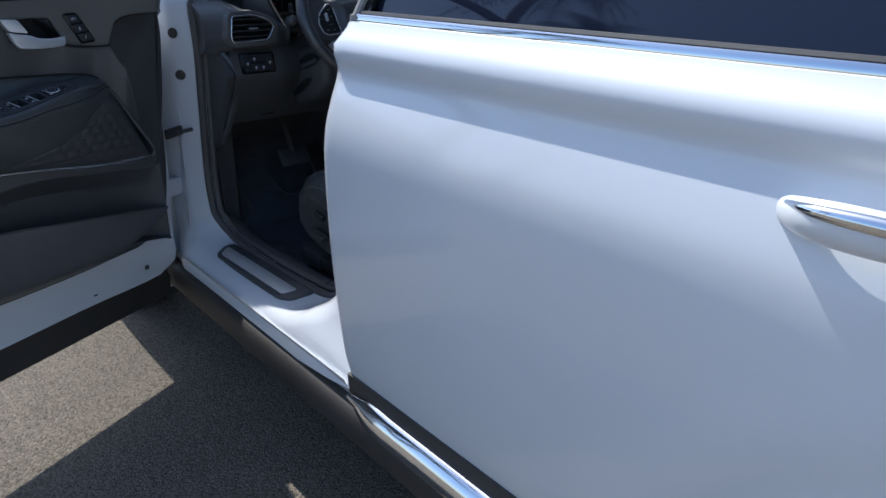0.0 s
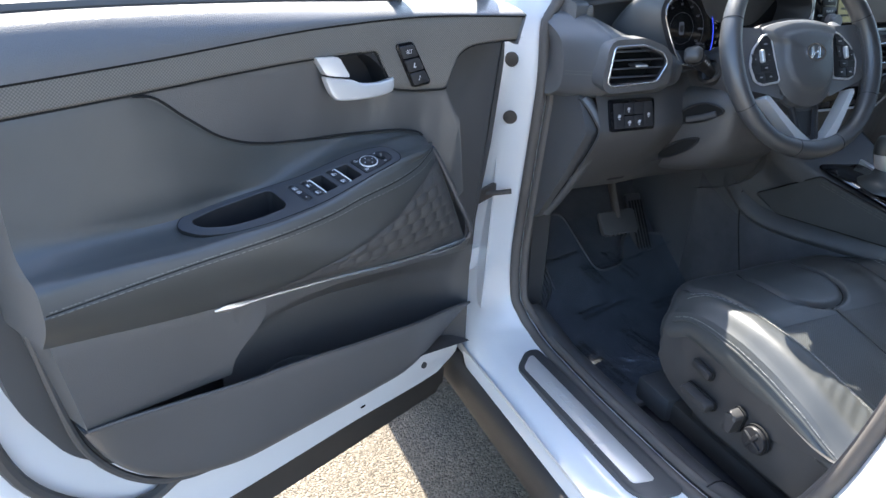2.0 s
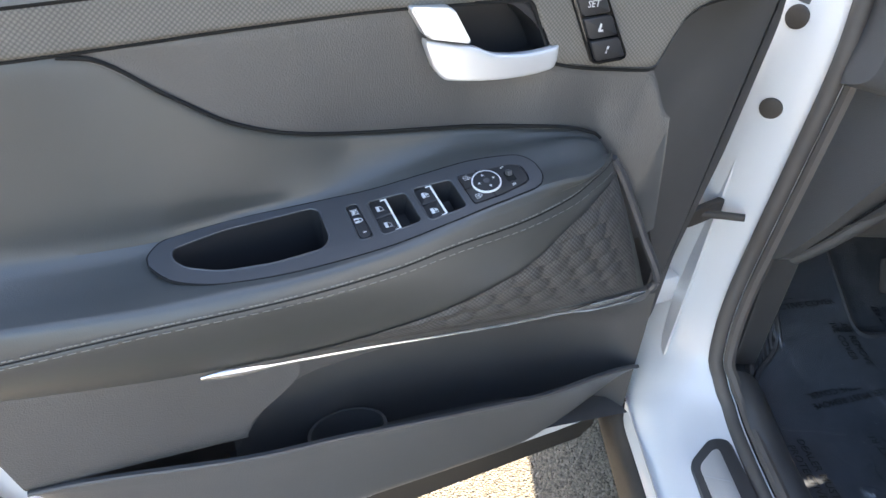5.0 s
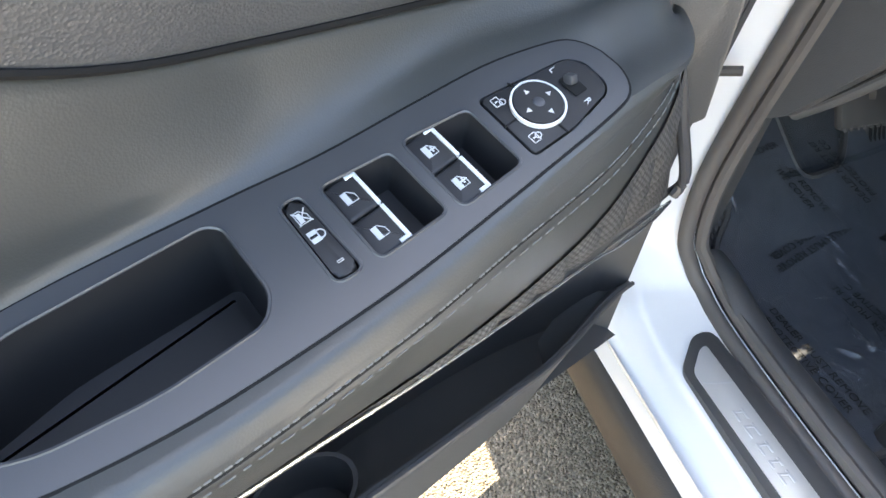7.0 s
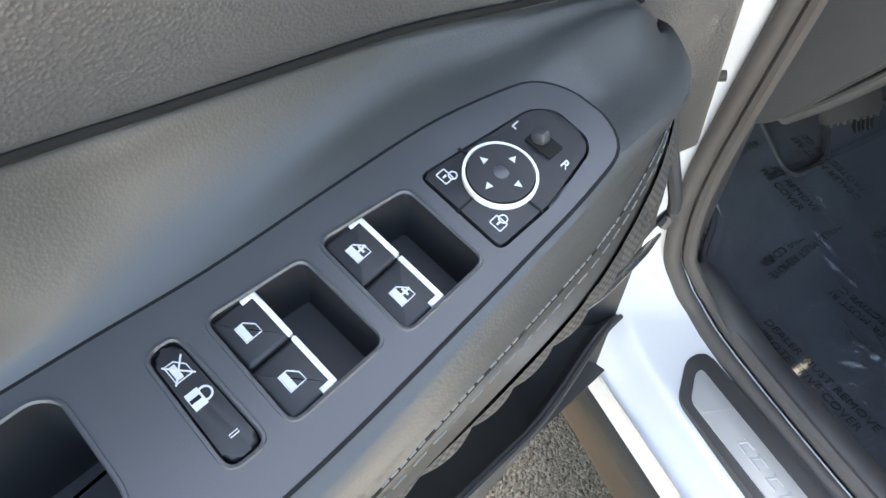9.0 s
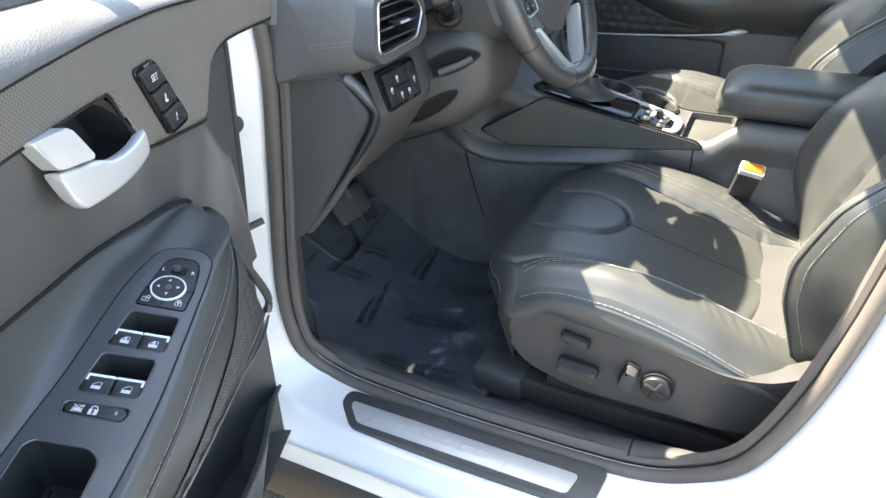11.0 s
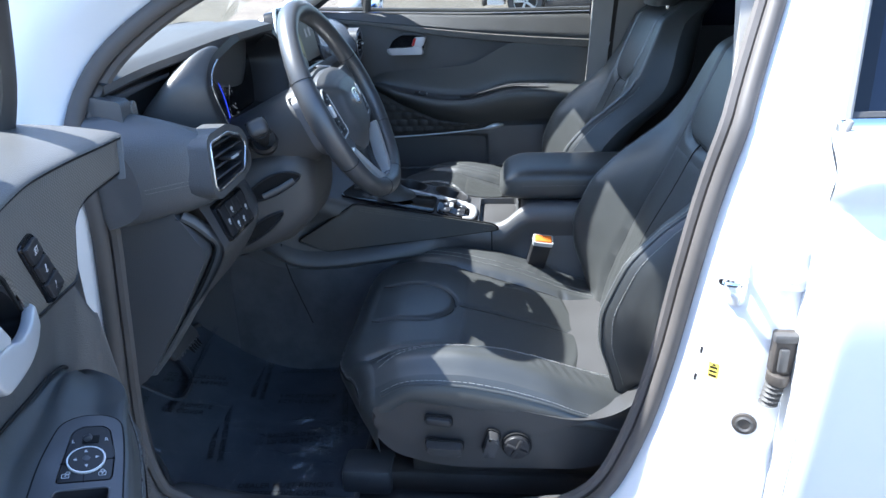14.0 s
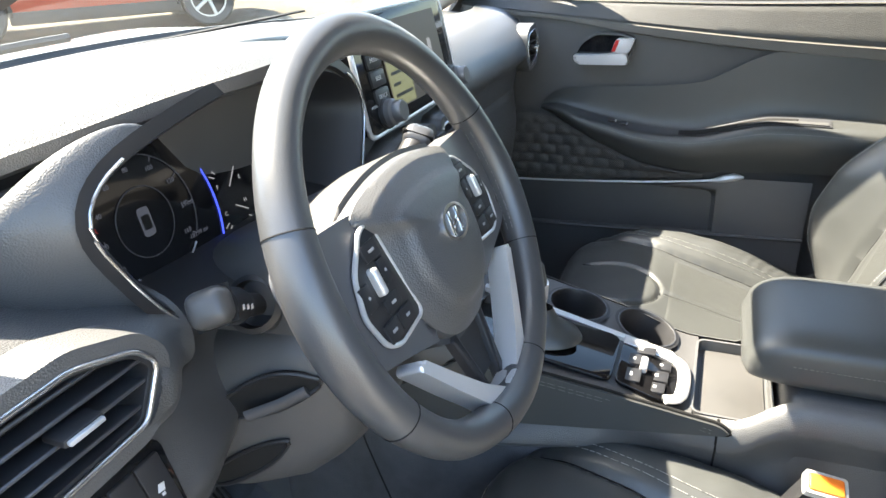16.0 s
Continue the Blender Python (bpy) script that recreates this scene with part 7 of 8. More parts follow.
for x in (-0.105, 0.105):
    part("climate_knob", lathe([(0.021, 0.0), (0.021, 0.014), (0.018, 0.018), (0.0005, 0.018)], Matrix.Translation(clim_place(x, 1.038, 0.004)) @ Matrix.Rotation(radians(90), 4, "X"), 28), BUTTON, climate, "black climate knob with silver ring")
    part("knob_ring", lathe([(0.023, 0.0), (0.023, 0.006), (0.0208, 0.006)], Matrix.Translation(clim_place(x, 1.038, 0.004)) @ Matrix.Rotation(radians(90), 4, "X"), 28), SATIN, climate)
for k in range(7):
    part("climate_key", block((0.026, 0.006, 0.012), 0.002, 2, Matrix.Translation(clim_place(-0.087 + 0.029 * k, 0.996, 0.004))), BUTTON, climate)

# ---- steering wheel ----
wheel_m = pose(-0.36, 0.628, 1.142, 65, 0, 0) @ pose(0, 0, 0, 0, 0, 0)
wheel = thing("steering_wheel", wheel_m, "black leather steering wheel with silver lower spoke", "steering wheel")
RW = 0.178


def rim_point(u, v):
    a, b = u * math.tau, v * math.tau
    r = 0.0165 + 0.0012 * math.cos(4 * a)
    flat = 1.0 - 0.03 * smoothstep(0.75, 1.0, -math.sin(a))
    return Vector(((RW * flat + r * math.cos(b)) * math.cos(a), (RW * flat + r * math.cos(b)) * math.sin(a), r * 1.12 * math.sin(b)))


rim = surf(rim_point, 96, 20, closed_u=True)
bmesh.ops.remove_doubles(rim, verts=rim.verts, dist=1e-5)
part("wheel_rim", rim, RIM_LEATHER, wheel, "black leather rim")
for deg in (158, 22, -28, 208, 252, 288):
    a = radians(deg)
    part("rim_seam", tube([rim_point(a / math.tau, v) * 1.0005 + Vector((0, 0, 0)) for v in np.linspace(0, 1, 24)], 0.0006, 5, closed=False), SEAM_AND_SHADE, wheel)
for lo, hi in ((-24, 18), (162, 204)):
    stitches("stitching", [Vector(((RW - 0.0172) * math.cos(radians(d)), (RW - 0.0172) * math.sin(radians(d)), 0.002)) for d in np.linspace(lo, hi, 60)], wheel)
    stitches("stitching", [Vector(((RW - 0.0168) * math.cos(radians(d)), (RW - 0.0168) * math.sin(radians(d)), -0.004)) for d in np.linspace(lo, hi, 60)], wheel)
flat_place = lambda a, b, h: Vector((a, b, h))
hub_line = [(p.x, p.y) for p in smooth_path([(-0.098, 0.052, 0), (-0.050, 0.066, 0), (0, 0.070, 0), (0.050, 0.066, 0), (0.098, 0.052, 0), (0.083, 0.026, 0), (0.083, -0.006, 0), (0.076, -0.044, 0), (0.054, -0.078, 0), (0.026, -0.093, 0), (0.0, -0.096, 0),
                                                 (-0.026, -0.093, 0), (-0.054, -0.078, 0), (-0.076, -0.044, 0), (-0.083, -0.006, 0), (-0.083, 0.026, 0)], 5, closed=True)]


def hub_top(u, v):
    i = int(round(u * len(hub_line))) % len(hub_line)
    a, b = hub_line[i]
    crest = 0.004 * smoothstep(0.74, 0.66, v + 0.10 * max(0.0, b) / 0.07)
    return Vector((a * v, b * v, 0.019 + crest - 0.026 * v ** 3 - (0.016 if v > 0.97 else 0)))


part("airbag_cover", surf(hub_top, len(hub_line), 24, closed_u=True), SOFT, wheel, "grained black airbag cover")
part("hub_shell", prism(grown(hub_line, 0.003), -0.060, -0.014, flat_place, 0.006), PLASTIC, wheel, "black hub shell")
oval = [(0.0235 * math.cos(k / 40 * math.tau), 0.016 * math.sin(k / 40 * math.tau)) for k in range(40)]
badge = part("badge_ring", ring_plate(oval, [(a * 0.87, b * 0.84) for a, b in oval], 0.0215, 0.0250, flat_place), CHROME, wheel, "chrome oval badge")
for pts in ([(-0.0125, -0.010), (-0.008, -0.0105), (-0.003, 0.011), (-0.0085, 0.010)], [(0.0035, -0.011), (0.0085, -0.010), (0.0125, 0.010), (0.008, 0.0105)], [(-0.0065, -0.001), (0.0055, 0.004), (0.0065, 0.0005), (-0.0055, -0.005)]):
    part("badge_bar", prism(pts, 0.0215, 0.0245, flat_place, 0.0006), CHROME, wheel)
for s in (-1, 1):
    sp = rounded([(s * 0.060, 0.050), (s * 0.100, 0.054), (s * 0.150, 0.056), (s * 0.168, 0.044), (s * 0.170, -0.035), (s * 0.150, -0.052), (s * 0.110, -0.062), (s * 0.050, -0.080)], 0.012, 4)
    sp = sp if s > 0 else sp[::-1]
    spoke = part("side_spoke", prism(sp, -0.034, -0.005, flat_place, 0.016, 5), SPOKE_METAL, wheel, "dark satin side spoke")
    pad_line = rounded([(s * 0.080, 0.041), (s * 0.096, 0.038), (s * 0.124, 0.014), (s * 0.135, -0.014), (s * 0.127, -0.040), (s * 0.112, -0.047), (s * 0.070, -0.043), (s * 0.076, 0.0)], 0.006, 4)
    pad_line = pad_line if s > 0 else pad_line[::-1]
    pad = part("control_pad", prism(pad_line, -0.010, -0.0005, flat_place, 0.002), BUTTON, wheel, "black control pad with silver edge")
    part("pad_edge", tube([Vector((a, b, -0.0016)) for a, b in grown(pad_line, 0.0012)], 0.0022, 8, closed=True), SATIN, pad)
    for x, y, w, h, mark in ((0.0955, 0.0235, 0.022, 0.014, 0.008), (0.0905, 0.0045, 0.011, 0.020, 0.002), (0.1240, -0.0030, 0.013, 0.020, 0.002), (0.1000, -0.0185, 0.022, 0.012, 0.006), (0.0915, -0.0345, 0.022, 0.015, 0.005), (0.1150, -0.0350, 0.019, 0.016, 0.007)):
        key = part("wheel_key", block((w, h, 0.0040), 0.0012, 2, pose(s * x, y, -0.0005)), BUTTON, pad)
        part("symbol", block((mark, 0.0022, 0.0006), 0, 1, pose(s * x, y, 0.0017)), KEY_PRINT, key)
    part("scroll_bar", block((0.0075, 0.023, 0.010), 0.003, 3, pose(s * 0.1075, 0.002, 0.0015)), SATIN, pad, "silver scroll bar")
    blade_l = rounded([(s * 0.108, -0.066), (s * 0.117, -0.071), (s * 0.086, -0.110), (s * 0.056, -0.145), (s * 0.036, -0.172), (s * 0.004, -0.172), (s * 0.014, -0.158), (s * 0.046, -0.132), (s * 0.076, -0.101)], 0.004, 4)
    blade_l = blade_l if s < 0 else blade_l[::-1]
    part("lower_spoke", prism(blade_l, -0.018, 0.006, flat_place, 0.004, 3), SATIN, wheel, "satin silver lower spoke")
    strut = rounded([(s * 0.026, -0.088), (s * 0.036, -0.092), (s * 0.022, -0.158), (s * 0.010, -0.160)], 0.003, 3)
    part("spoke_strut", prism(strut if s < 0 else strut[::-1], -0.020, -0.010, flat_place, 0.003, 2), BUTTON, wheel)
part("spoke_foot", prism(rounded([(-0.016, -0.155), (0.016, -0.155), (0.028, -0.174), (-0.028, -0.174)], 0.005), -0.014, 0.0075, flat_place, 0.004, 3), SATIN, wheel, "satin silver spoke foot")
part("spoke_back", prism(rounded([(-0.030, -0.07), (0.030, -0.07), (0.018, -0.145), (-0.018, -0.145)], 0.006), -0.024, -0.016, flat_place), BUTTON, wheel)

# ---- steering column with its stalks ----
column = thing("steering_column", Matrix(), "black steering column shroud with two stalks", "steering column")
col = []
for t, y, z, a, b in ((0, 0.672, 1.118, 0.075, 0.062), (1, 0.72, 1.095, 0.082, 0.068), (2, 0.78, 1.068, 0.080, 0.066), (3, 0.86, 1.035, 0.076, 0.062)):
    col.append([Vector((-0.36 + a * math.copysign(abs(math.cos(k)) ** 0.7, math.cos(k)), y + 0.35 * b * math.sin(k), z + b * math.copysign(abs(math.sin(k)) ** 0.7, math.sin(k)))) for k in np.linspace(0, math.tau, 32, endpoint=False)])
part("shroud", loft(col), PLASTIC, column, "black plastic shroud")
for s in (-1, 1):
    base = Vector((-0.446, 0.762, 1.092)) if s < 0 else Vector((-0.280, 0.715, 1.120))
    tip = Vector((-0.514, 0.744, 1.129)) if s < 0 else Vector((-0.192, 0.712, 1.170))
    along = (tip - base).normalized()
    turned = along.to_track_quat("Z", "Y").to_matrix().to_4x4()
    at_base, at_tip = Matrix.Translation(base) @ turned, Matrix.Translation(tip) @ turned
    part("stalk_boot", lathe([(0.026, -0.012), (0.026, 0.002), (0.021, 0.006), (0.019, -0.006), (0.010, -0.010)], at_base, 24), BUTTON, column)
    stalk = part("stalk", lathe([(0.0095, -0.012), (0.0105, 0.020), (0.013, 0.030), (0.0155, 0.040), (0.0155, (tip - base).length - 0.014), (0.001, (tip - base).length - 0.012)], at_base, 20), BUTTON, column, "dark control stalk with a grey end")
    part("stalk_end", block((0.034, 0.030, 0.026), 0.010, 4, at_tip @ pose(0, 0, 0, 0, 0, 20)), STALK if s < 0 else BEZEL, stalk, "satin grey stalk end")
    part("end_groove", block((0.0352, 0.0312, 0.0016), 0.0008, 1, at_tip @ pose(0, 0, -0.004, 0, 0, 20)), SEAM_AND_SHADE, stalk)
    for k in range(3):
        part("stalk_mark", block((0.003, 0.001, 0.004), 0, 1, Matrix.Translation(base + along * (0.036 + 0.008 * k) + Vector((0, -0.0158, 0.002)))), MARK, stalk)

# ---- centre console ----
cons = thing("centre_console", Matrix(), "black centre console with gear lever, cup holders and armrest", "centre console")
con_z = curve((-0.10, 0.848), (0.26, 0.848), (0.295, 0.838), (0.32, 0.815), (0.345, 0.800), (0.40, 0.800), (0.50, 0.826), (0.66, 0.858), (0.80, 0.905), (0.86, 0.95), (1.3, 0.98))
con_x = curve((-0.10, 0.105), (0.36, 0.108), (0.66, 0.140), (0.86, 0.160))


def con_side(s):
    def fn(u, v):
        y = lerp(-0.10, 1.26, u)
        z1, x1 = con_z(y), con_x(y)
        prof = smooth_path([(x1 - 0.012, 0, z1), (x1, 0, z1 - 0.008), (x1 + 0.006, 0, z1 - 0.035), (x1 - 0.004, 0, z1 - 0.060), (x1 - 0.014, 0, z1 - 0.10), (x1 - 0.006, 0, z1 - 0.17), (x1 + 0.004, 0, 0.56), (x1 + 0.010, 0, 0.41)], 3)
        k = v * (len(prof) - 1)
        i = min(int(k), len(prof) - 2)
        p = prof[i].lerp(prof[i + 1], k - i)
        return Vector((s * p.x, y, p.z))
    return fn


for s in (-1, 1):
    part("console_side", surf(con_side(s), 80, 21), SOFT, cons, "padded black console side")
z_knee = curve((0.44, 0.735), (0.48, 0.730), (0.624, 0.716), (0.759, 0.706), (0.80, 0.708), (0.831, 0.716), (0.87, 0.735), (0.912, 0.760), (0.93, 0.772))


def con_at(y, z):
    """How far the driver's side of the console reaches at a height."""
    pts = [con_side(-1)((y + 0.10) / 1.36, v) for v in np.linspace(0.2, 1.0, 30)]
    return float(np.interp(-z, [-p.z for p in pts], [p.x for p in pts]))


def knee_ledge(u, v):
    y = lerp(0.44, 0.93, u)
    z = z_knee(y) + 0.040 * (1 - v) - 0.006 * max(0.0, v - 0.8) / 0.2
    out = 0.017 * math.sin(math.pi * 0.5 * min(1.0, v / 0.8)) * min(1.0, (1 - v) / 0.2 + 0.15) * min(1.0, u * 6, (1 - u) * 6)
    return Vector((con_at(y, z) - 0.0008 - out, y, z))


plate_line = rounded([(0.818, 0.778), (0.677, 0.866), (0.513, 0.832), (0.36, 0.802), (0.345, 0.790), (0.505, 0.772), (0.754, 0.752)], 0.008, 4)
part("console_pad", prism(plate_line[::-1], -0.010, 0.0, lambda a, b, h: Vector((-con_x(a) - 0.0095 - h, a, b)), 0.005, 3), LEATHER, cons, "stitched black console side pad")
part("pad_joint", tube([(-con_x(a) - 0.0035, a, b) for a, b in grown(plate_line, 0.0015)], 0.0022, 6, closed=True), SEAM_AND_SHADE, cons)
for d in (0.008, 0.013):
    stitches("stitching", [(-con_x(y) - 0.0105, y, float(np.interp(y, [0.36, 0.513, 0.677], [0.802, 0.832, 0.866])) - d) for y in np.linspace(0.37, 0.668, 90)], cons)
part("knee_ledge", surf(knee_ledge, 60, 20), SOFT, cons)
part("footwell_carpet", surf(lambda u, v: Vector((con_at(lerp(0.44, 1.0, u), lerp(z_knee(lerp(0.44, 0.93, u)), 0.42, v)) - 0.003, lerp(0.44, 1.0, u), lerp(z_knee(lerp(0.44, 0.93, u)), 0.42, v))), 50, 24), CARPET, cons, "dark carpet on the console side")
part("console_joint", tube([(con_at(y, z) - 0.0035, y, z) for y, z in ((0.862, 0.77), (0.858, 0.73), (0.846, 0.68), (0.828, 0.624), (0.806, 0.56))], 0.0016, 5), SEAM_AND_SHADE, cons)
part("console_joint", tube([con_side(-1)(0.34, v) + Vector((-0.0005, 0, 0)) for v in np.linspace(0.02, 0.95, 30)], 0.0016, 5), SEAM_AND_SHADE, cons)


def con_top(u, v):
    y = lerp(0.395, 0.885, v)
    x = lerp(-1, 1, u) * (con_x(y) - 0.012)
    return Vector((x, y, con_z(y) - 0.002))


top_skin = surf(con_top, 60, 110)
bmesh.ops.delete(top_skin, geom=[f for f in top_skin.faces if min(math.hypot(f.calc_center_median().x - 0.066, f.calc_center_median().y - c) for c in (0.470, 0.575)) < 0.042], context="FACES")
part("console_top", top_skin, PLASTIC, cons, "black console top")
top_at = lambda a, b, h: Vector((a, b, con_z(b) + h))
flat_at = lambda a, b, h: Vector((a, b, h))
gate = part("gear_panel", prism(rounded([(-0.100, 0.500), (0.012, 0.500), (0.014, 0.700), (-0.112, 0.720)], 0.015), 0.0, 0.004, top_at, 0.002), GLOSS, cons, "black gear lever panel")
part("silver_blade", prism(rounded([(0.010, 0.425), (0.021, 0.425), (0.027, 0.71), (0.014, 0.71)], 0.003), 0.0, 0.009, top_at, 0.003), SATIN, cons, "satin silver console blade")
part("lever_boot", lathe([(0.050, 0.0), (0.047, 0.008), (0.034, 0.018), (0.022, 0.028), (0.016, 0.044)], Matrix.Translation((-0.045, 0.610, con_z(0.61) + 0.003)) @ Matrix.Diagonal((0.85, 1.25, 1, 1)), 24), LEATHER, cons, "leather gear lever boot")
lever_g = part("gear_lever", lathe([(0.011, 0.0), (0.011, 0.022), (0.019, 0.034), (0.023, 0.056), (0.022, 0.078), (0.015, 0.090), (0.0005, 0.093)], pose(-0.040, 0.616, con_z(0.61) + 0.026, -8, 0, 0), 28), LEATHER, cons, "black leather gear lever knob")
part("lever_collar", lathe([(0.0135, 0.016), (0.0195, 0.030), (0.0235, 0.052), (0.0215, 0.052), (0.017, 0.032)], pose(-0.040, 0.614, con_z(0.61) + 0.026, -8, 0, 0), 28), SATIN, lever_g, "silver collar")
for k, ch in enumerate("PRND"):
    writing("gear_print", ch, 0.012, Matrix.Translation((-0.093, 0.640 - 0.020 * k, con_z(0.64 - 0.02 * k) + 0.0045)), LCD_BLUE, gate)
for y in (0.470, 0.575):
    cup_m = Matrix.Translation((0.066, y, con_z(y) + 0.001)) @ Matrix.Rotation(math.atan2(con_z(y + 0.03) - con_z(y - 0.03), 0.06), 4, "X")
    part("cup_holder", lathe([(0.050, 0.0015), (0.043, 0.002), (0.041, -0.002), (0.038, -0.05), (0.037, -0.058), (0.0005, -0.058)], cup_m, 36), BUTTON, cons, "deep black cup holder")
    part("cup_ring", lathe([(0.0455, 0.001), (0.045, 0.003), (0.0435, 0.003), (0.0425, 0.001)], cup_m, 36), BEZEL, cons)
    part("cup_tab", block((0.012, 0.012, 0.020), 0.003, 2, Matrix.Translation((0.034, y, con_z(y) - 0.012))), PLASTIC, cons)
keys_line = rounded([(-0.096, 0.495), (0.008, 0.495), (0.010, 0.432), (-0.010, 0.410), (-0.075, 0.410), (-0.096, 0.432)], 0.012, 4)
keys = part("drive_switch_panel", prism(keys_line, 0.0, 0.005, top_at, 0.002), GLOSS, cons, "black switch panel in a silver frame")
half_frame = [(0.006, 0.495), (0.009, 0.435), (-0.010, 0.411), (-0.075, 0.411), (-0.092, 0.430)]
part("silver_frame", tube(smooth_path([top_at(a, b, 0.006) for a, b in half_frame], 4), 0.0075, 10, flat=(1.2, 0.6)), SATIN, keys, "bright silver frame")
for x, y, w, h in ((-0.070, 0.476, 0.030, 0.026), (-0.032, 0.476, 0.024, 0.026), (-0.004, 0.470, 0.018, 0.040), (-0.075, 0.444, 0.022, 0.026), (-0.048, 0.444, 0.024, 0.030), (-0.020, 0.440, 0.020, 0.026)):
    key = part("console_key", block((w, h, 0.004), 0.001, 2, Matrix.Translation(top_at(x, y, 0.0050))), BUTTON, keys)
    part("symbol", block((w * 0.28, h * 0.16, 0.0006), 0, 1, Matrix.Translation(top_at(x, y, 0.0073))), KEY_PRINT, key)
part("brake_pull", block((0.030, 0.010, 0.010), 0.003, 2, Matrix.Translation(top_at(-0.040, 0.462, 0.009))), SATIN, keys, "silver parking brake switch edge")
tray_line = rounded([(-0.088, 0.300), (0.088, 0.300), (0.088, 0.394), (-0.088, 0.394)], 0.012, 4)
tray = part("console_tray", prism(tray_line, 0.776, 0.782, flat_at), SOFT, cons, "open tray with a rubber mat")
part("tray_mat", prism(grown(tray_line, -0.006), 0.782, 0.785, flat_at, 0.001), RUBBER, tray)
part("tray_wall", ring_plate(grown(tray_line, 0.004), tray_line, 0.776, 0.799, flat_at), SOFT, tray)


def arm_box(t, k):
    y = lerp(0.338, -0.060, t)
    r = math.sqrt(max(0.0, 1 - (1 - t / 0.16) ** 2)) if t < 0.16 else 1.0
    hx, z0, z1 = 0.100 * (0.86 + 0.14 * r), lerp(0.856, 0.846, r), lerp(0.886, 0.924, r)
    c, s = math.cos(k), math.sin(k)
    return Vector((0.012 + hx * math.copysign(abs(c) ** 0.42, c), y, (z0 + z1) / 2 + (z1 - z0) / 2 * math.copysign(abs(s) ** 0.5, s)))


lid_rings = [[Vector((0.012 + (p.x - 0.012) * 0.82, p.y + 0.006, 0.870 + (p.z - 0.870) * 0.55)) for p in [arm_box(0, k) for k in np.linspace(0, math.tau, 44, endpoint=False)]]]
lid_rings += [[arm_box(t, k) for k in np.linspace(0, math.tau, 44, endpoint=False)] for t in (0.0, 0.008, 0.02, 0.04, 0.07, 0.11, 0.16, 0.4, 0.7, 1.0)]
part("console_armrest", loft(lid_rings), LEATHER, cons, "black leather console armrest lid")
stitches("stitching", [Vector((-0.0885, y, 0.888)) for y in np.linspace(0.29, -0.05, 60)], cons)
stitches("stitching", [Vector((x, 0.3385, 0.880)) for x in np.linspace(-0.07, 0.095, 30)], cons)
part("console_bin", block((0.190, 0.37, 0.44), 0.02, 3, pose(0.0, 0.105, 0.626)), SOFT, cons, "black console bin")

# ---- passenger's door ----
pdoor = new("passenger_door")
pdoor.parent = body
pdoor["label"] = "shut passenger door with black leather trim"
PX = 0.715
pp = lambda a, b, h: Vector((PX - h, a, b))
pz_belt = curve((0.02, 1.214), (0.35, 1.216), (0.62, 1.224), (0.98, 1.238))
pz_hi = curve((0.02, 1.130), (0.35, 1.155), (0.62, 1.184), (0.98, 1.225))
pz_lo = curve((0.02, 1.102), (0.35, 1.130), (0.62, 1.165), (0.75, 1.190), (0.98, 1.210))
part("door_skin", surf(lambda u, v: Vector((-side_x(lerp(0.46, 1.19, v)), lerp(0.0, 1.05, u), lerp(0.46, 1.19, v))), 12, 30, 0.01), PAINT, pdoor, "white painted door skin")
part("trim_base", prism(rounded([(0.04, 1.16), (0.16, 0.56), (0.30, 0.47), (0.93, 0.47), (0.99, 0.60), (1.0, 1.23)], 0.03), -0.05, 0.0, pp, 0.006), PLASTIC, pdoor, "black inner door panel")


def pband(lo, hi, y0, y1, w0, w1, nu=60, nv=8, bulge=0.0):
    def fn(u, v):
        y = lerp(y0, y1, u)
        e = min(1.0, min(v, 1 - v) * 8)
        return Vector((PX - lerp(w0, w1, v) + 0.005 * (1 - e) ** 2 - bulge * math.sin(math.pi * v), y, lerp(lo(y), hi(y), v)))
    return surf(fn, nu, nv)


part("belt_pad", pband(pz_hi, pz_belt, 0.03, 0.99, 0.016, -0.015), DASH_TOP, pdoor)
part("belt_top", surf(lambda u, v: Vector((PX + 0.015 + 0.09 * v, lerp(0.03, 0.99, u), pz_belt(lerp(0.03, 0.99, u)) + 0.002)), 30, 2), DASH_TOP, pdoor)
part("woven_band", pband(pz_lo, pz_hi, 0.05, 0.98, 0.014, 0.016), WEAVE, pdoor, "grey woven cloth trim band")
pz_arm = curve((0.05, 1.098), (0.13, 1.112), (0.30, 1.126), (0.345, 1.112), (0.394, 1.086), (0.447, 1.062), (0.517, 1.053), (0.74, 1.040), (0.78, 1.020), (0.80, 0.995))
pz_low = curve((0.05, 0.880), (0.222, 0.878), (0.45, 0.868), (0.538, 0.878), (0.657, 0.924), (0.78, 0.985), (0.80, 0.990))


def parm(u, v):
    y = lerp(0.06, 0.798, u)
    prof = smooth_path([(0.012, 0, pz_arm(y)), (0.013, 0, lerp(pz_arm(y), pz_low(y), 0.30)), (0.017, 0, lerp(pz_arm(y), pz_low(y), 0.46)), (0.026, 0, lerp(pz_arm(y), pz_low(y), 0.515)), (0.060, 0, lerp(pz_arm(y), pz_low(y), 0.56)), (0.071, 0, lerp(pz_arm(y), pz_low(y), 0.62)), (0.067, 0, lerp(pz_arm(y), pz_low(y), 0.76)), (0.030, 0, pz_low(y))], 4)
    k = v * (len(prof) - 1)
    i = min(int(k), len(prof) - 2)
    p = prof[i].lerp(prof[i + 1], k - i)
    s = min(1.0, (0.80 - y) / 0.10) ** 0.6 if y > 0.70 else 1.0
    return Vector((PX - p.x * s, y, p.z))


part("armrest_pad", surf(parm, 60, 24), LEATHER, pdoor, "black leather door armrest")
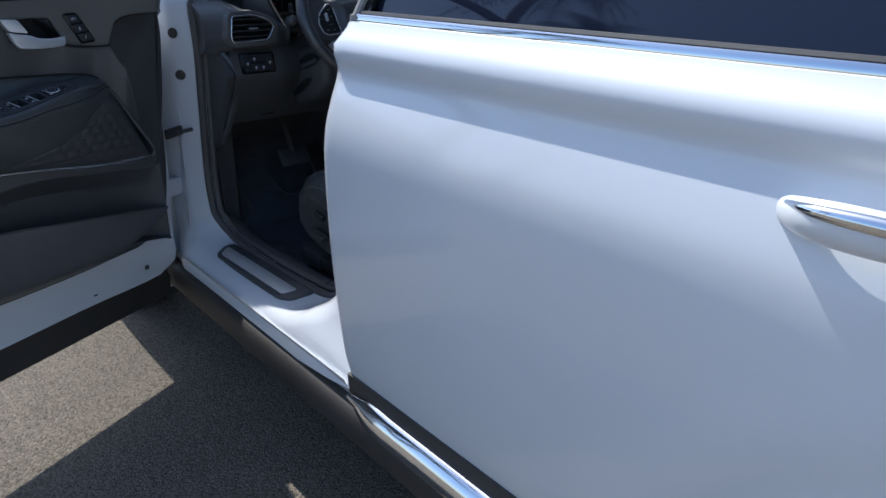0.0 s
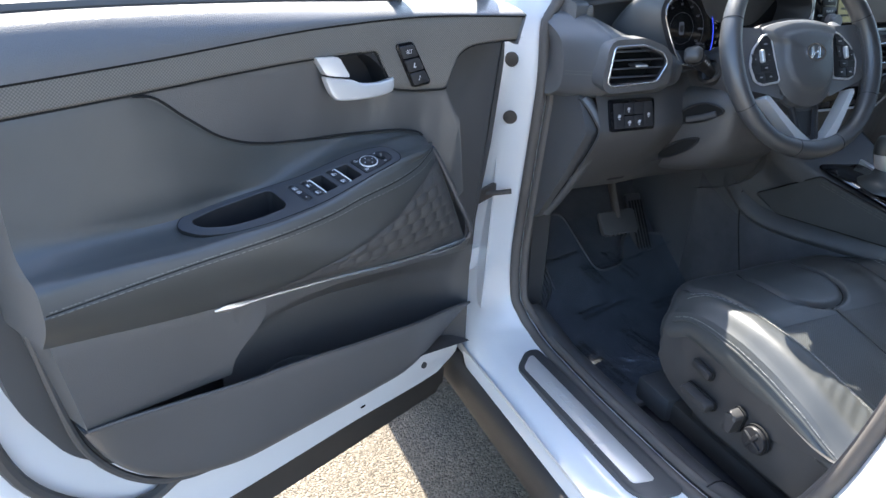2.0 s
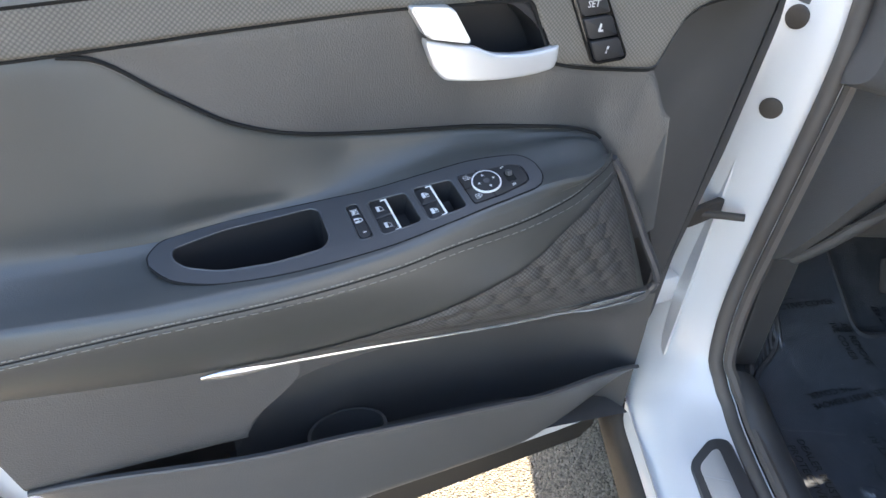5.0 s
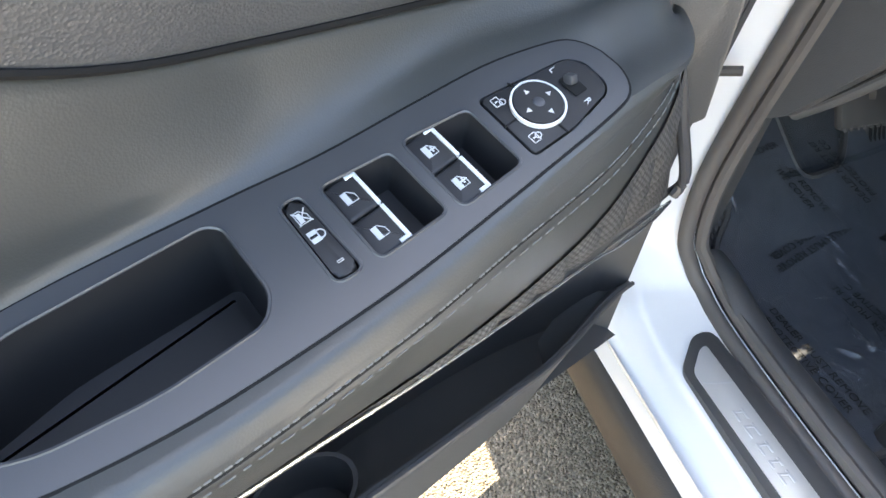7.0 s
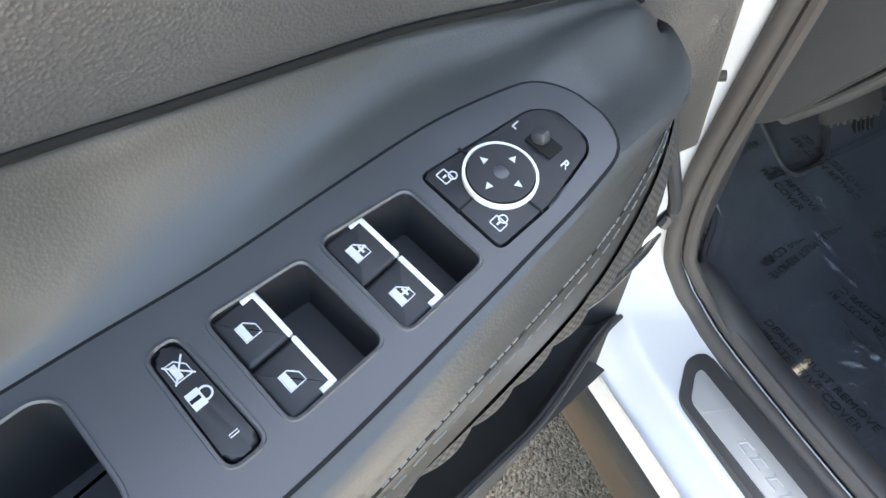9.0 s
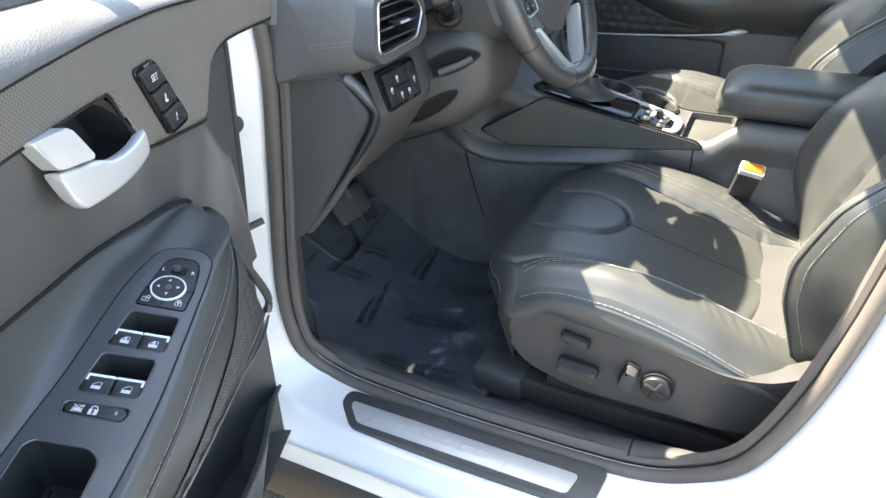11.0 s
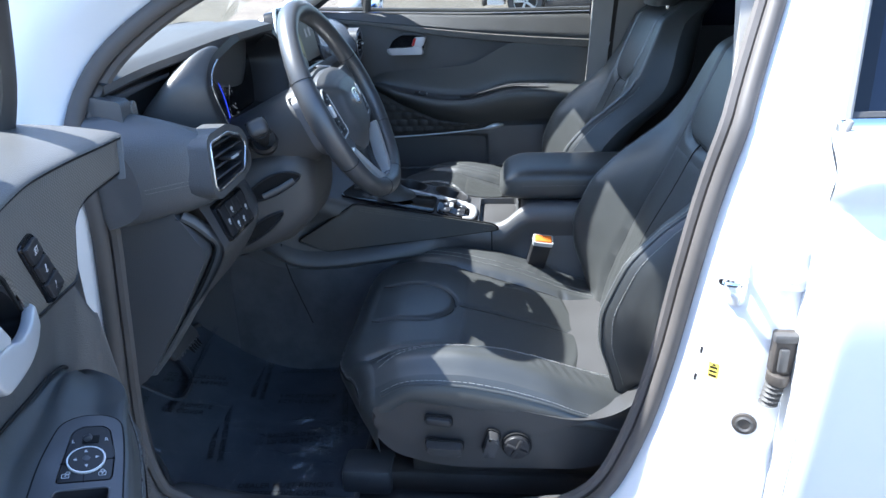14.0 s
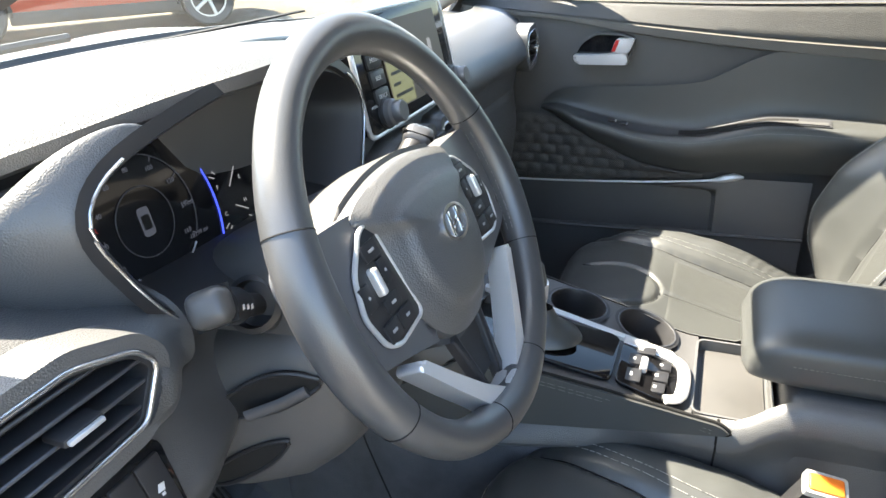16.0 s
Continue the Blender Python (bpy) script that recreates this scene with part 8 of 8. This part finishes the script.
stitches("stitching", [parm(u, 0.70) + Vector((-0.0012, 0, 0)) for u in np.linspace(0.02, 0.95, 120)], pdoor)
pbz = lambda a, b, h: parm((a - 0.06) / 0.738, b) + Vector((-0.0015 - 0.3 * h, 0, 0.001 + h))
part("switch_panel", surf(lambda u, v: pbz(lerp(0.19, 0.70, u), lerp(0.44 - 0.0 * u, 0.555, v), 0.001), 30, 6), BEZEL, pdoor, "black window switch panel")
# no cup is cut here: a near-black sheet paints its shade
part("pull_cup", surf(lambda u, v: pbz(lerp(0.25, 0.48, u), lerp(0.47, 0.545, v), 0.0022), 20, 4), SEAM_AND_SHADE, pdoor)
# no separate part: a paler strip for the sunlight on the armrest pad
part("sunlit_strip", surf(lambda u, v: pbz(lerp(0.195, 0.365, u), lerp(0.50 + 0.02 * u, 0.545 - 0.02 * u, v), 0.003), 20, 5), SOFT, pdoor, "paler strip standing in for sunlight on the armrest")
for y in (0.625, 0.60):
    part("window_switch", block((0.014, 0.016, 0.006), 0.002, 2, Matrix.Translation(pbz(y, 0.50, 0.004))), BUTTON, pdoor, "black window switch")
    part("silver_edge", block((0.012, 0.003, 0.004), 0.001, 1, Matrix.Translation(pbz(y - 0.009, 0.50, 0.006))), SATIN, pdoor)
pz_chr = curve((0.06, 0.862), (0.345, 0.858), (0.40, 0.846), (0.756, 0.818), (0.93, 0.812))


def pgrille(u, v):
    y = lerp(0.42, 0.90, u)
    lo, hi = pz_chr(y) + 0.004, max(pz_chr(y) + 0.006, pz_low(min(y, 0.80)) - 0.002)
    z = lerp(lo, hi, v)
    a, b = y / 0.036, z / 0.026
    row = math.floor(b)
    fa, fb = (a + 0.5 * (row % 2)) % 1 - 0.5, b % 1
    scale = max(0.0, 1 - (fa * fa * 3 + (fb - 0.35) ** 2 * 2.2))
    return Vector((PX - lerp(0.012, 0.032, v) - 0.006 * scale * min(1, v * 8, (1 - v) * 8), y, z))


part("speaker_grille", surf(pgrille, 110, 40), MESH, pdoor, "perforated black speaker grille")
part("chrome_strip", tube([(PX - 0.020, y, pz_chr(y)) for y in np.linspace(0.335, 0.92, 60)], lambda t: 0.0065 * smoothstep(0, 0.03, t) * (1 - smoothstep(0.06, 0.13, t)) + 0.0026, 8), SATIN, pdoor, "satin silver trim strip")


def plow(u, v):
    y = lerp(0.20, 0.95, u)
    z = lerp(0.49, pz_chr(y) - 0.004, v)
    lip = 0.70 - 0.10 * (0.95 - y) * -0.3
    dent = smoothstep(lip - 0.004, lip + 0.004, z) * smoothstep(0.38, 0.42, y) * (1 - smoothstep(0.80, 0.83, z)) * 0.055
    return Vector((PX - 0.022 + dent, y, z))


part("map_pocket", surf(plow, 40, 60), SOFT, pdoor, "black map pocket")
part("pocket_edge", tube([(PX - 0.026, y, 0.70 - 0.03 * (0.95 - y) * -1) for y in np.linspace(0.20, 0.95, 30)], 0.004, 6), PLASTIC, pdoor)
phr = rounded([(0.720, 1.108), (0.705, 1.140), (0.672, 1.160), (0.620, 1.158), (0.590, 1.150), (0.602, 1.105), (0.66, 1.100)], 0.012, 4)
part("recess_dish", prism(phr, 0.008, 0.012, pp), GLOSS, pdoor)
part("handle_recess", ring_plate(grown(phr, 0.004), phr, 0.0, 0.018, pp), PLASTIC, pdoor)
part("release_lever", prism(rounded([(0.628, 1.152), (0.588, 1.153), (0.600, 1.122), (0.638, 1.124)], 0.005), 0.012, 0.030, pp, 0.004), SATIN, pdoor, "satin silver release lever")
part("lever_mark", prism([(0.628, 1.150), (0.620, 1.150), (0.629, 1.126), (0.637, 1.126)], 0.0295, 0.0310, pp), RED, pdoor)
part("grip_bar", prism(rounded([(0.722, 1.118), (0.66, 1.118), (0.605, 1.124), (0.598, 1.098), (0.712, 1.098)], 0.007), 0.010, 0.036, pp, 0.006, 3), SATIN, pdoor, "satin silver pull bar")
part("door_glass_edge", tube([(PX + 0.07, y, pz_belt(y) + 0.006) for y in np.linspace(0.0, 0.99, 30)], 0.008, 8), RUBBER, pdoor)
part("window_frame", tube(smooth_path([(0.790, 0.01, 1.18), (0.74, 0.0, 1.36), (0.665, 0.02, 1.545), (0.64, 0.25, 1.59), (0.655, 0.50, 1.525), (0.70, 0.78, 1.37), (0.735, 0.95, 1.27), (0.765, 1.03, 1.20)], 6), 0.020, 8), RUBBER, pdoor, "black window frame")
part("sash_post", tube([(0.775, 0.80, 1.205), (0.70, 0.755, 1.40)], 0.014, 8), RUBBER, pdoor)
pm = part("mirror_housing", block((0.20, 0.11, 0.15), 0.045, 4, pose(0.965, 0.86, 1.215, 0, 0, -8)), PAINT, pdoor, "white outside mirror housing")
part("mirror_glass", block((0.165, 0.006, 0.115), 0.002, 2, pose(0.958, 0.803, 1.217, 0, 0, -12)), CHROME, pm, "mirror glass")
part("mirror_rim", block((0.180, 0.010, 0.130), 0.004, 2, pose(0.960, 0.809, 1.217, 0, 0, -12)), CLAD, pm)
part("mirror_foot", block((0.10, 0.05, 0.05), 0.015, 2, pose(0.845, 0.86, 1.20)), CLAD, pm)
pane = part("door_glass", surf(lambda u, v: Vector((lerp(0.785, 0.665, v), lerp(0.02, 0.93 - 0.50 * v, u), lerp(1.17, 1.545, v))), 10, 8), TINTED, pdoor, "tinted passenger window glass")
pane.visible_shadow = False
part("belt_chrome", tube([(PX - 0.004, y, pz_hi(y) + 0.001) for y in np.linspace(0.06, 0.97, 40)], 0.0016, 8), SATIN, pdoor, "thin silver belt strip")


# ---- the lot round the car: other parked cars and a palm ----
def car_paint(name, color):
    return material(name, color, 0.3, vary=0.03, coat=1.0)


def parked_car(label, paint, x, y, turn):
    """A parked suv: x along it, forward, y to its left, z up, on the ground at a place."""
    car = thing("parked_car", pose(x, y, ground_z(x, y), 0, 0, turn), label, "car", "parked cars")
    side = [(p.x, p.y) for p in smooth_path([(-2.25, 0.42, 0), (-2.32, 0.75, 0), (-2.22, 1.05, 0), (-1.6, 1.10, 0), (0.75, 1.06, 0), (1.25, 1.04, 0), (1.95, 0.95, 0), (2.28, 0.78, 0), (2.34, 0.50, 0), (2.2, 0.30, 0)], 5)]

    def skin(u, v):
        k = u * (len(side) - 1)
        i = min(int(k), len(side) - 2)
        a, b = lerp(side[i][0], side[i + 1][0], k - i), lerp(side[i][1], side[i + 1][1], k - i)
        s = 2 * v - 1
        pinch = 1 - 0.10 * smoothstep(1.5, 2.35, abs(a))
        return Vector((a - 0.10 * math.copysign(s * s, a) * smoothstep(1.9, 2.3, abs(a)), 0.90 * pinch * math.copysign(abs(s) ** 0.8, s), b + 0.02 * (1 - s * s)))

    part("body_shell", surf(skin, 45, 16), paint, car)
    for s in (-1, 1):
        def flank(u, v):
            a = lerp(-2.2, 2.2, u)
            z = lerp(0.30, 1.03, v)
            for c in (-1.38, 1.42):
                if abs(a - c) < 0.40:
                    z = max(z, 0.36 + math.sqrt(0.40 ** 2 - (a - c) ** 2) * (1 - 0.0 * v)) if z < 0.36 + math.sqrt(0.40 ** 2 - (a - c) ** 2) else z
            pinch = 1 - 0.10 * smoothstep(1.5, 2.35, abs(a))
            top = min(1.0, (1.05 - z) / 0.05 + 0.25)
            return Vector((a, s * pinch * (0.86 + 0.06 * math.sin(math.pi * min(1, max(0, (z - 0.25) / 0.85))) ** 0.7 + 0.0 * top), z))
        part("flank", surf(flank, 90, 18), paint, car)
        part("sill_cladding", block((2.05, 0.05, 0.16), 0.02, 2, pose(0.02, s * 0.88, 0.30)), CLAD, car)
        for c in (-1.38, 1.42):
            part("arch_trim", tube([(c + 0.41 * math.cos(t), s * 0.91, 0.36 + 0.41 * math.sin(t)) for t in np.linspace(-0.1, math.pi + 0.1, 24)], 0.028, 6), CLAD, car)
            turn_m = pose(c, s * 0.80, 0.36, 90, 0, 0)
            wheel_part = part("wheel", lathe([(0.235, -0.10), (0.33, -0.11), (0.36, -0.08), (0.36, 0.08), (0.33, 0.11), (0.235, 0.10)], turn_m, 32), RUBBER, car, "black tyre")
            part("hub_disc", disc(0.235, 0.04, turn_m, 32), CLAD, wheel_part)
            for k in range(5):
                t = k / 5 * math.tau
                part("spoke", block((0.22, 0.05, 0.03), 0.01, 1, pose(c, s * 0.885, 0.36, 90, 0, 0) @ pose(0, 0, 0, 0, 0, math.degrees(t)) @ pose(0.125, 0, 0)), SATIN, wheel_part)
            part("rim_ring", lathe([(0.225, -0.005), (0.245, -0.005), (0.245, 0.02), (0.225, 0.02)], pose(c, s * 0.885, 0.36, 90, 0, 0), 32), SATIN, wheel_part)
        lamp = rounded([(1.98, 0.84), (2.26, 0.70), (2.24, 0.62), (2.02, 0.72)], 0.03)
        part("headlight", prism(lamp, 0.0, 0.03, lambda a, b, h: Vector((a + 0.02, s * (0.80 + h - 0.45 * (a - 2.0)), b)), 0.01), CHROME, car, "clear headlight")
        part("fog_light", block((0.05, 0.16, 0.08), 0.02, 2, pose(2.30, s * 0.58, 0.48)), CHROME, car)
        part("side_window", surf(lambda u, v: Vector((lerp(-1.95, 0.90, u) - 0.55 * v * u + 0.30 * v * (1 - u), s * lerp(0.83, 0.64, v), lerp(1.07, 1.50, v))), 10, 6, 0.004), PRIVACY, car, "dark side window")
        part("door_mirror", block((0.10, 0.20, 0.14), 0.04, 3, pose(0.72, s * 0.99, 1.12)), paint, car)
    roof_line = [(-2.15, 1.08), (-1.95, 1.45), (-1.5, 1.62), (-0.6, 1.68), (0.1, 1.64), (0.45, 1.53), (1.15, 1.06)]
    part("roof", surf(lambda u, v: Vector((lerp(-1.75, 0.30, u), lerp(-0.64, 0.64, v), 1.51 + 0.15 * math.sin(math.pi * min(1, u * 0.8 + 0.15)) * (1 - (2 * v - 1) ** 4))), 12, 8, 0.02), paint, car)
    part("windscreen", surf(lambda u, v: Vector((lerp(1.15, 0.30, v), lerp(-0.80, 0.80, u) * (1 - 0.2 * v), lerp(1.05, 1.55, v))), 8, 6, 0.004), PRIVACY, car, "dark windscreen")
    part("rear_window", surf(lambda u, v: Vector((lerp(-2.15, -1.75, v), lerp(-0.78, 0.78, u) * (1 - 0.2 * v), lerp(1.06, 1.54, v))), 8, 6, 0.004), PRIVACY, car)
    grille = part("grille", block((0.05, 1.05, 0.30), 0.03, 2, pose(2.30, 0, 0.60)), BUTTON, car, "black front grille")
    for k in range(5):
        part("grille_bar", block((0.02, 1.00, 0.014), 0.004, 1, pose(2.33, 0, 0.50 + 0.05 * k)), CHROME, grille)
    part("bumper", block((0.10, 1.55, 0.16), 0.05, 3, pose(2.27, 0, 0.36)), CLAD, car)
    return car


parked_car("metallic red suv parked nose-out on the lot", car_paint("red_paint", (0.42, 0.045, 0.02)), 6.6, 8.7, -38)
parked_car("white suv parked across the lot", PAINT, 13.5, -1.6, 84)
parked_car("bright blue suv parked behind on the lot", car_paint("blue_paint", (0.02, 0.10, 0.55)), 9.2, -4.8, 80)
parked_car("dark grey suv parked beyond the red one", car_paint("grey_paint", (0.07, 0.075, 0.08)), 7.6, 14.5, -38)

# bay lines
for k in range(3):
    x = 2.2 + 2.8 * k
    line = part("bay_line", surf(lambda u, v: Vector((x + lerp(-0.05, 0.05, u), lerp(-3.2, 2.2, v), ground_z(x, lerp(-3.2, 2.2, v)) + 0.004)), 2, 40), PAINT_LINE)
    tagged(line, "worn white parking bay line on the asphalt", "road marking", "bay lines", "structure")


# palm across the lot
def palm(x, y, height, seed):
    tree = thing("palm_tree", pose(x, y, ground_z(x, y)), "tall palm tree with a crown of feathered fronds", "tree", "palms")
    rnd = random.Random(seed)
    part("trunk", tube([(0.15 * math.sin(k * 0.35), 0.1 * math.cos(k * 0.3), height * k / 24) for k in range(25)], lambda t: 0.20 - 0.06 * t + 0.012 * (int(t * 24) % 2), 12), BARK, tree, "ringed grey-brown trunk")
    top = Vector((0.15 * math.sin(24 * 0.35), 0.1 * math.cos(24 * 0.3), height))
    for k in range(26):
        a, rise = k * 2.4 + rnd.uniform(-0.2, 0.2), rnd.uniform(-0.5, 1.1)
        ln = rnd.uniform(1.9, 2.6)
        bm = bmesh.new()
        spine = []
        for i in range(13):
            t = i / 12
            r = ln * t * math.cos(rise * (1 - t * 0.5))
            spine.append(top + Vector((r * math.cos(a), r * math.sin(a), ln * (math.sin(rise) * t - 0.75 * t * t))))
        for i in range(1, 13):
            d = (spine[i] - spine[i - 1]).normalized()
            across = d.cross(Vector((0, 0, 1))).normalized()
            for s in (-1, 1):
                for j in range(2):
                    p = spine[i - 1].lerp(spine[i], j / 2)
                    w = 0.55 * math.sin(math.pi * min(1, (i + j / 2) / 13 + 0.08)) + 0.08
                    q = p + across * s * w + d * 0.22 + Vector((0, 0, -0.22 * w + rnd.uniform(-0.06, 0.06)))
                    bm.faces.new([bm.verts.new(v) for v in (p, p + d * 0.05, q)])
            bm.faces.new([bm.verts.new(v) for v in (spine[i - 1] - across * 0.015, spine[i - 1] + across * 0.015, spine[i] + across * 0.012, spine[i] - across * 0.012)])
        part("frond", bm, FROND, tree, smooth=False)


BARK = material("palm_bark", (0.16, 0.13, 0.10), 0.9, grain=0.8, grain_size=0.02, vary=0.3)
FROND = material("palm_frond", (0.06, 0.09, 0.03), 0.6, vary=0.3)
palm(-9.2, 9.1, 9.6, 3)
palm(-13.5, 10.5, 9.4, 8)
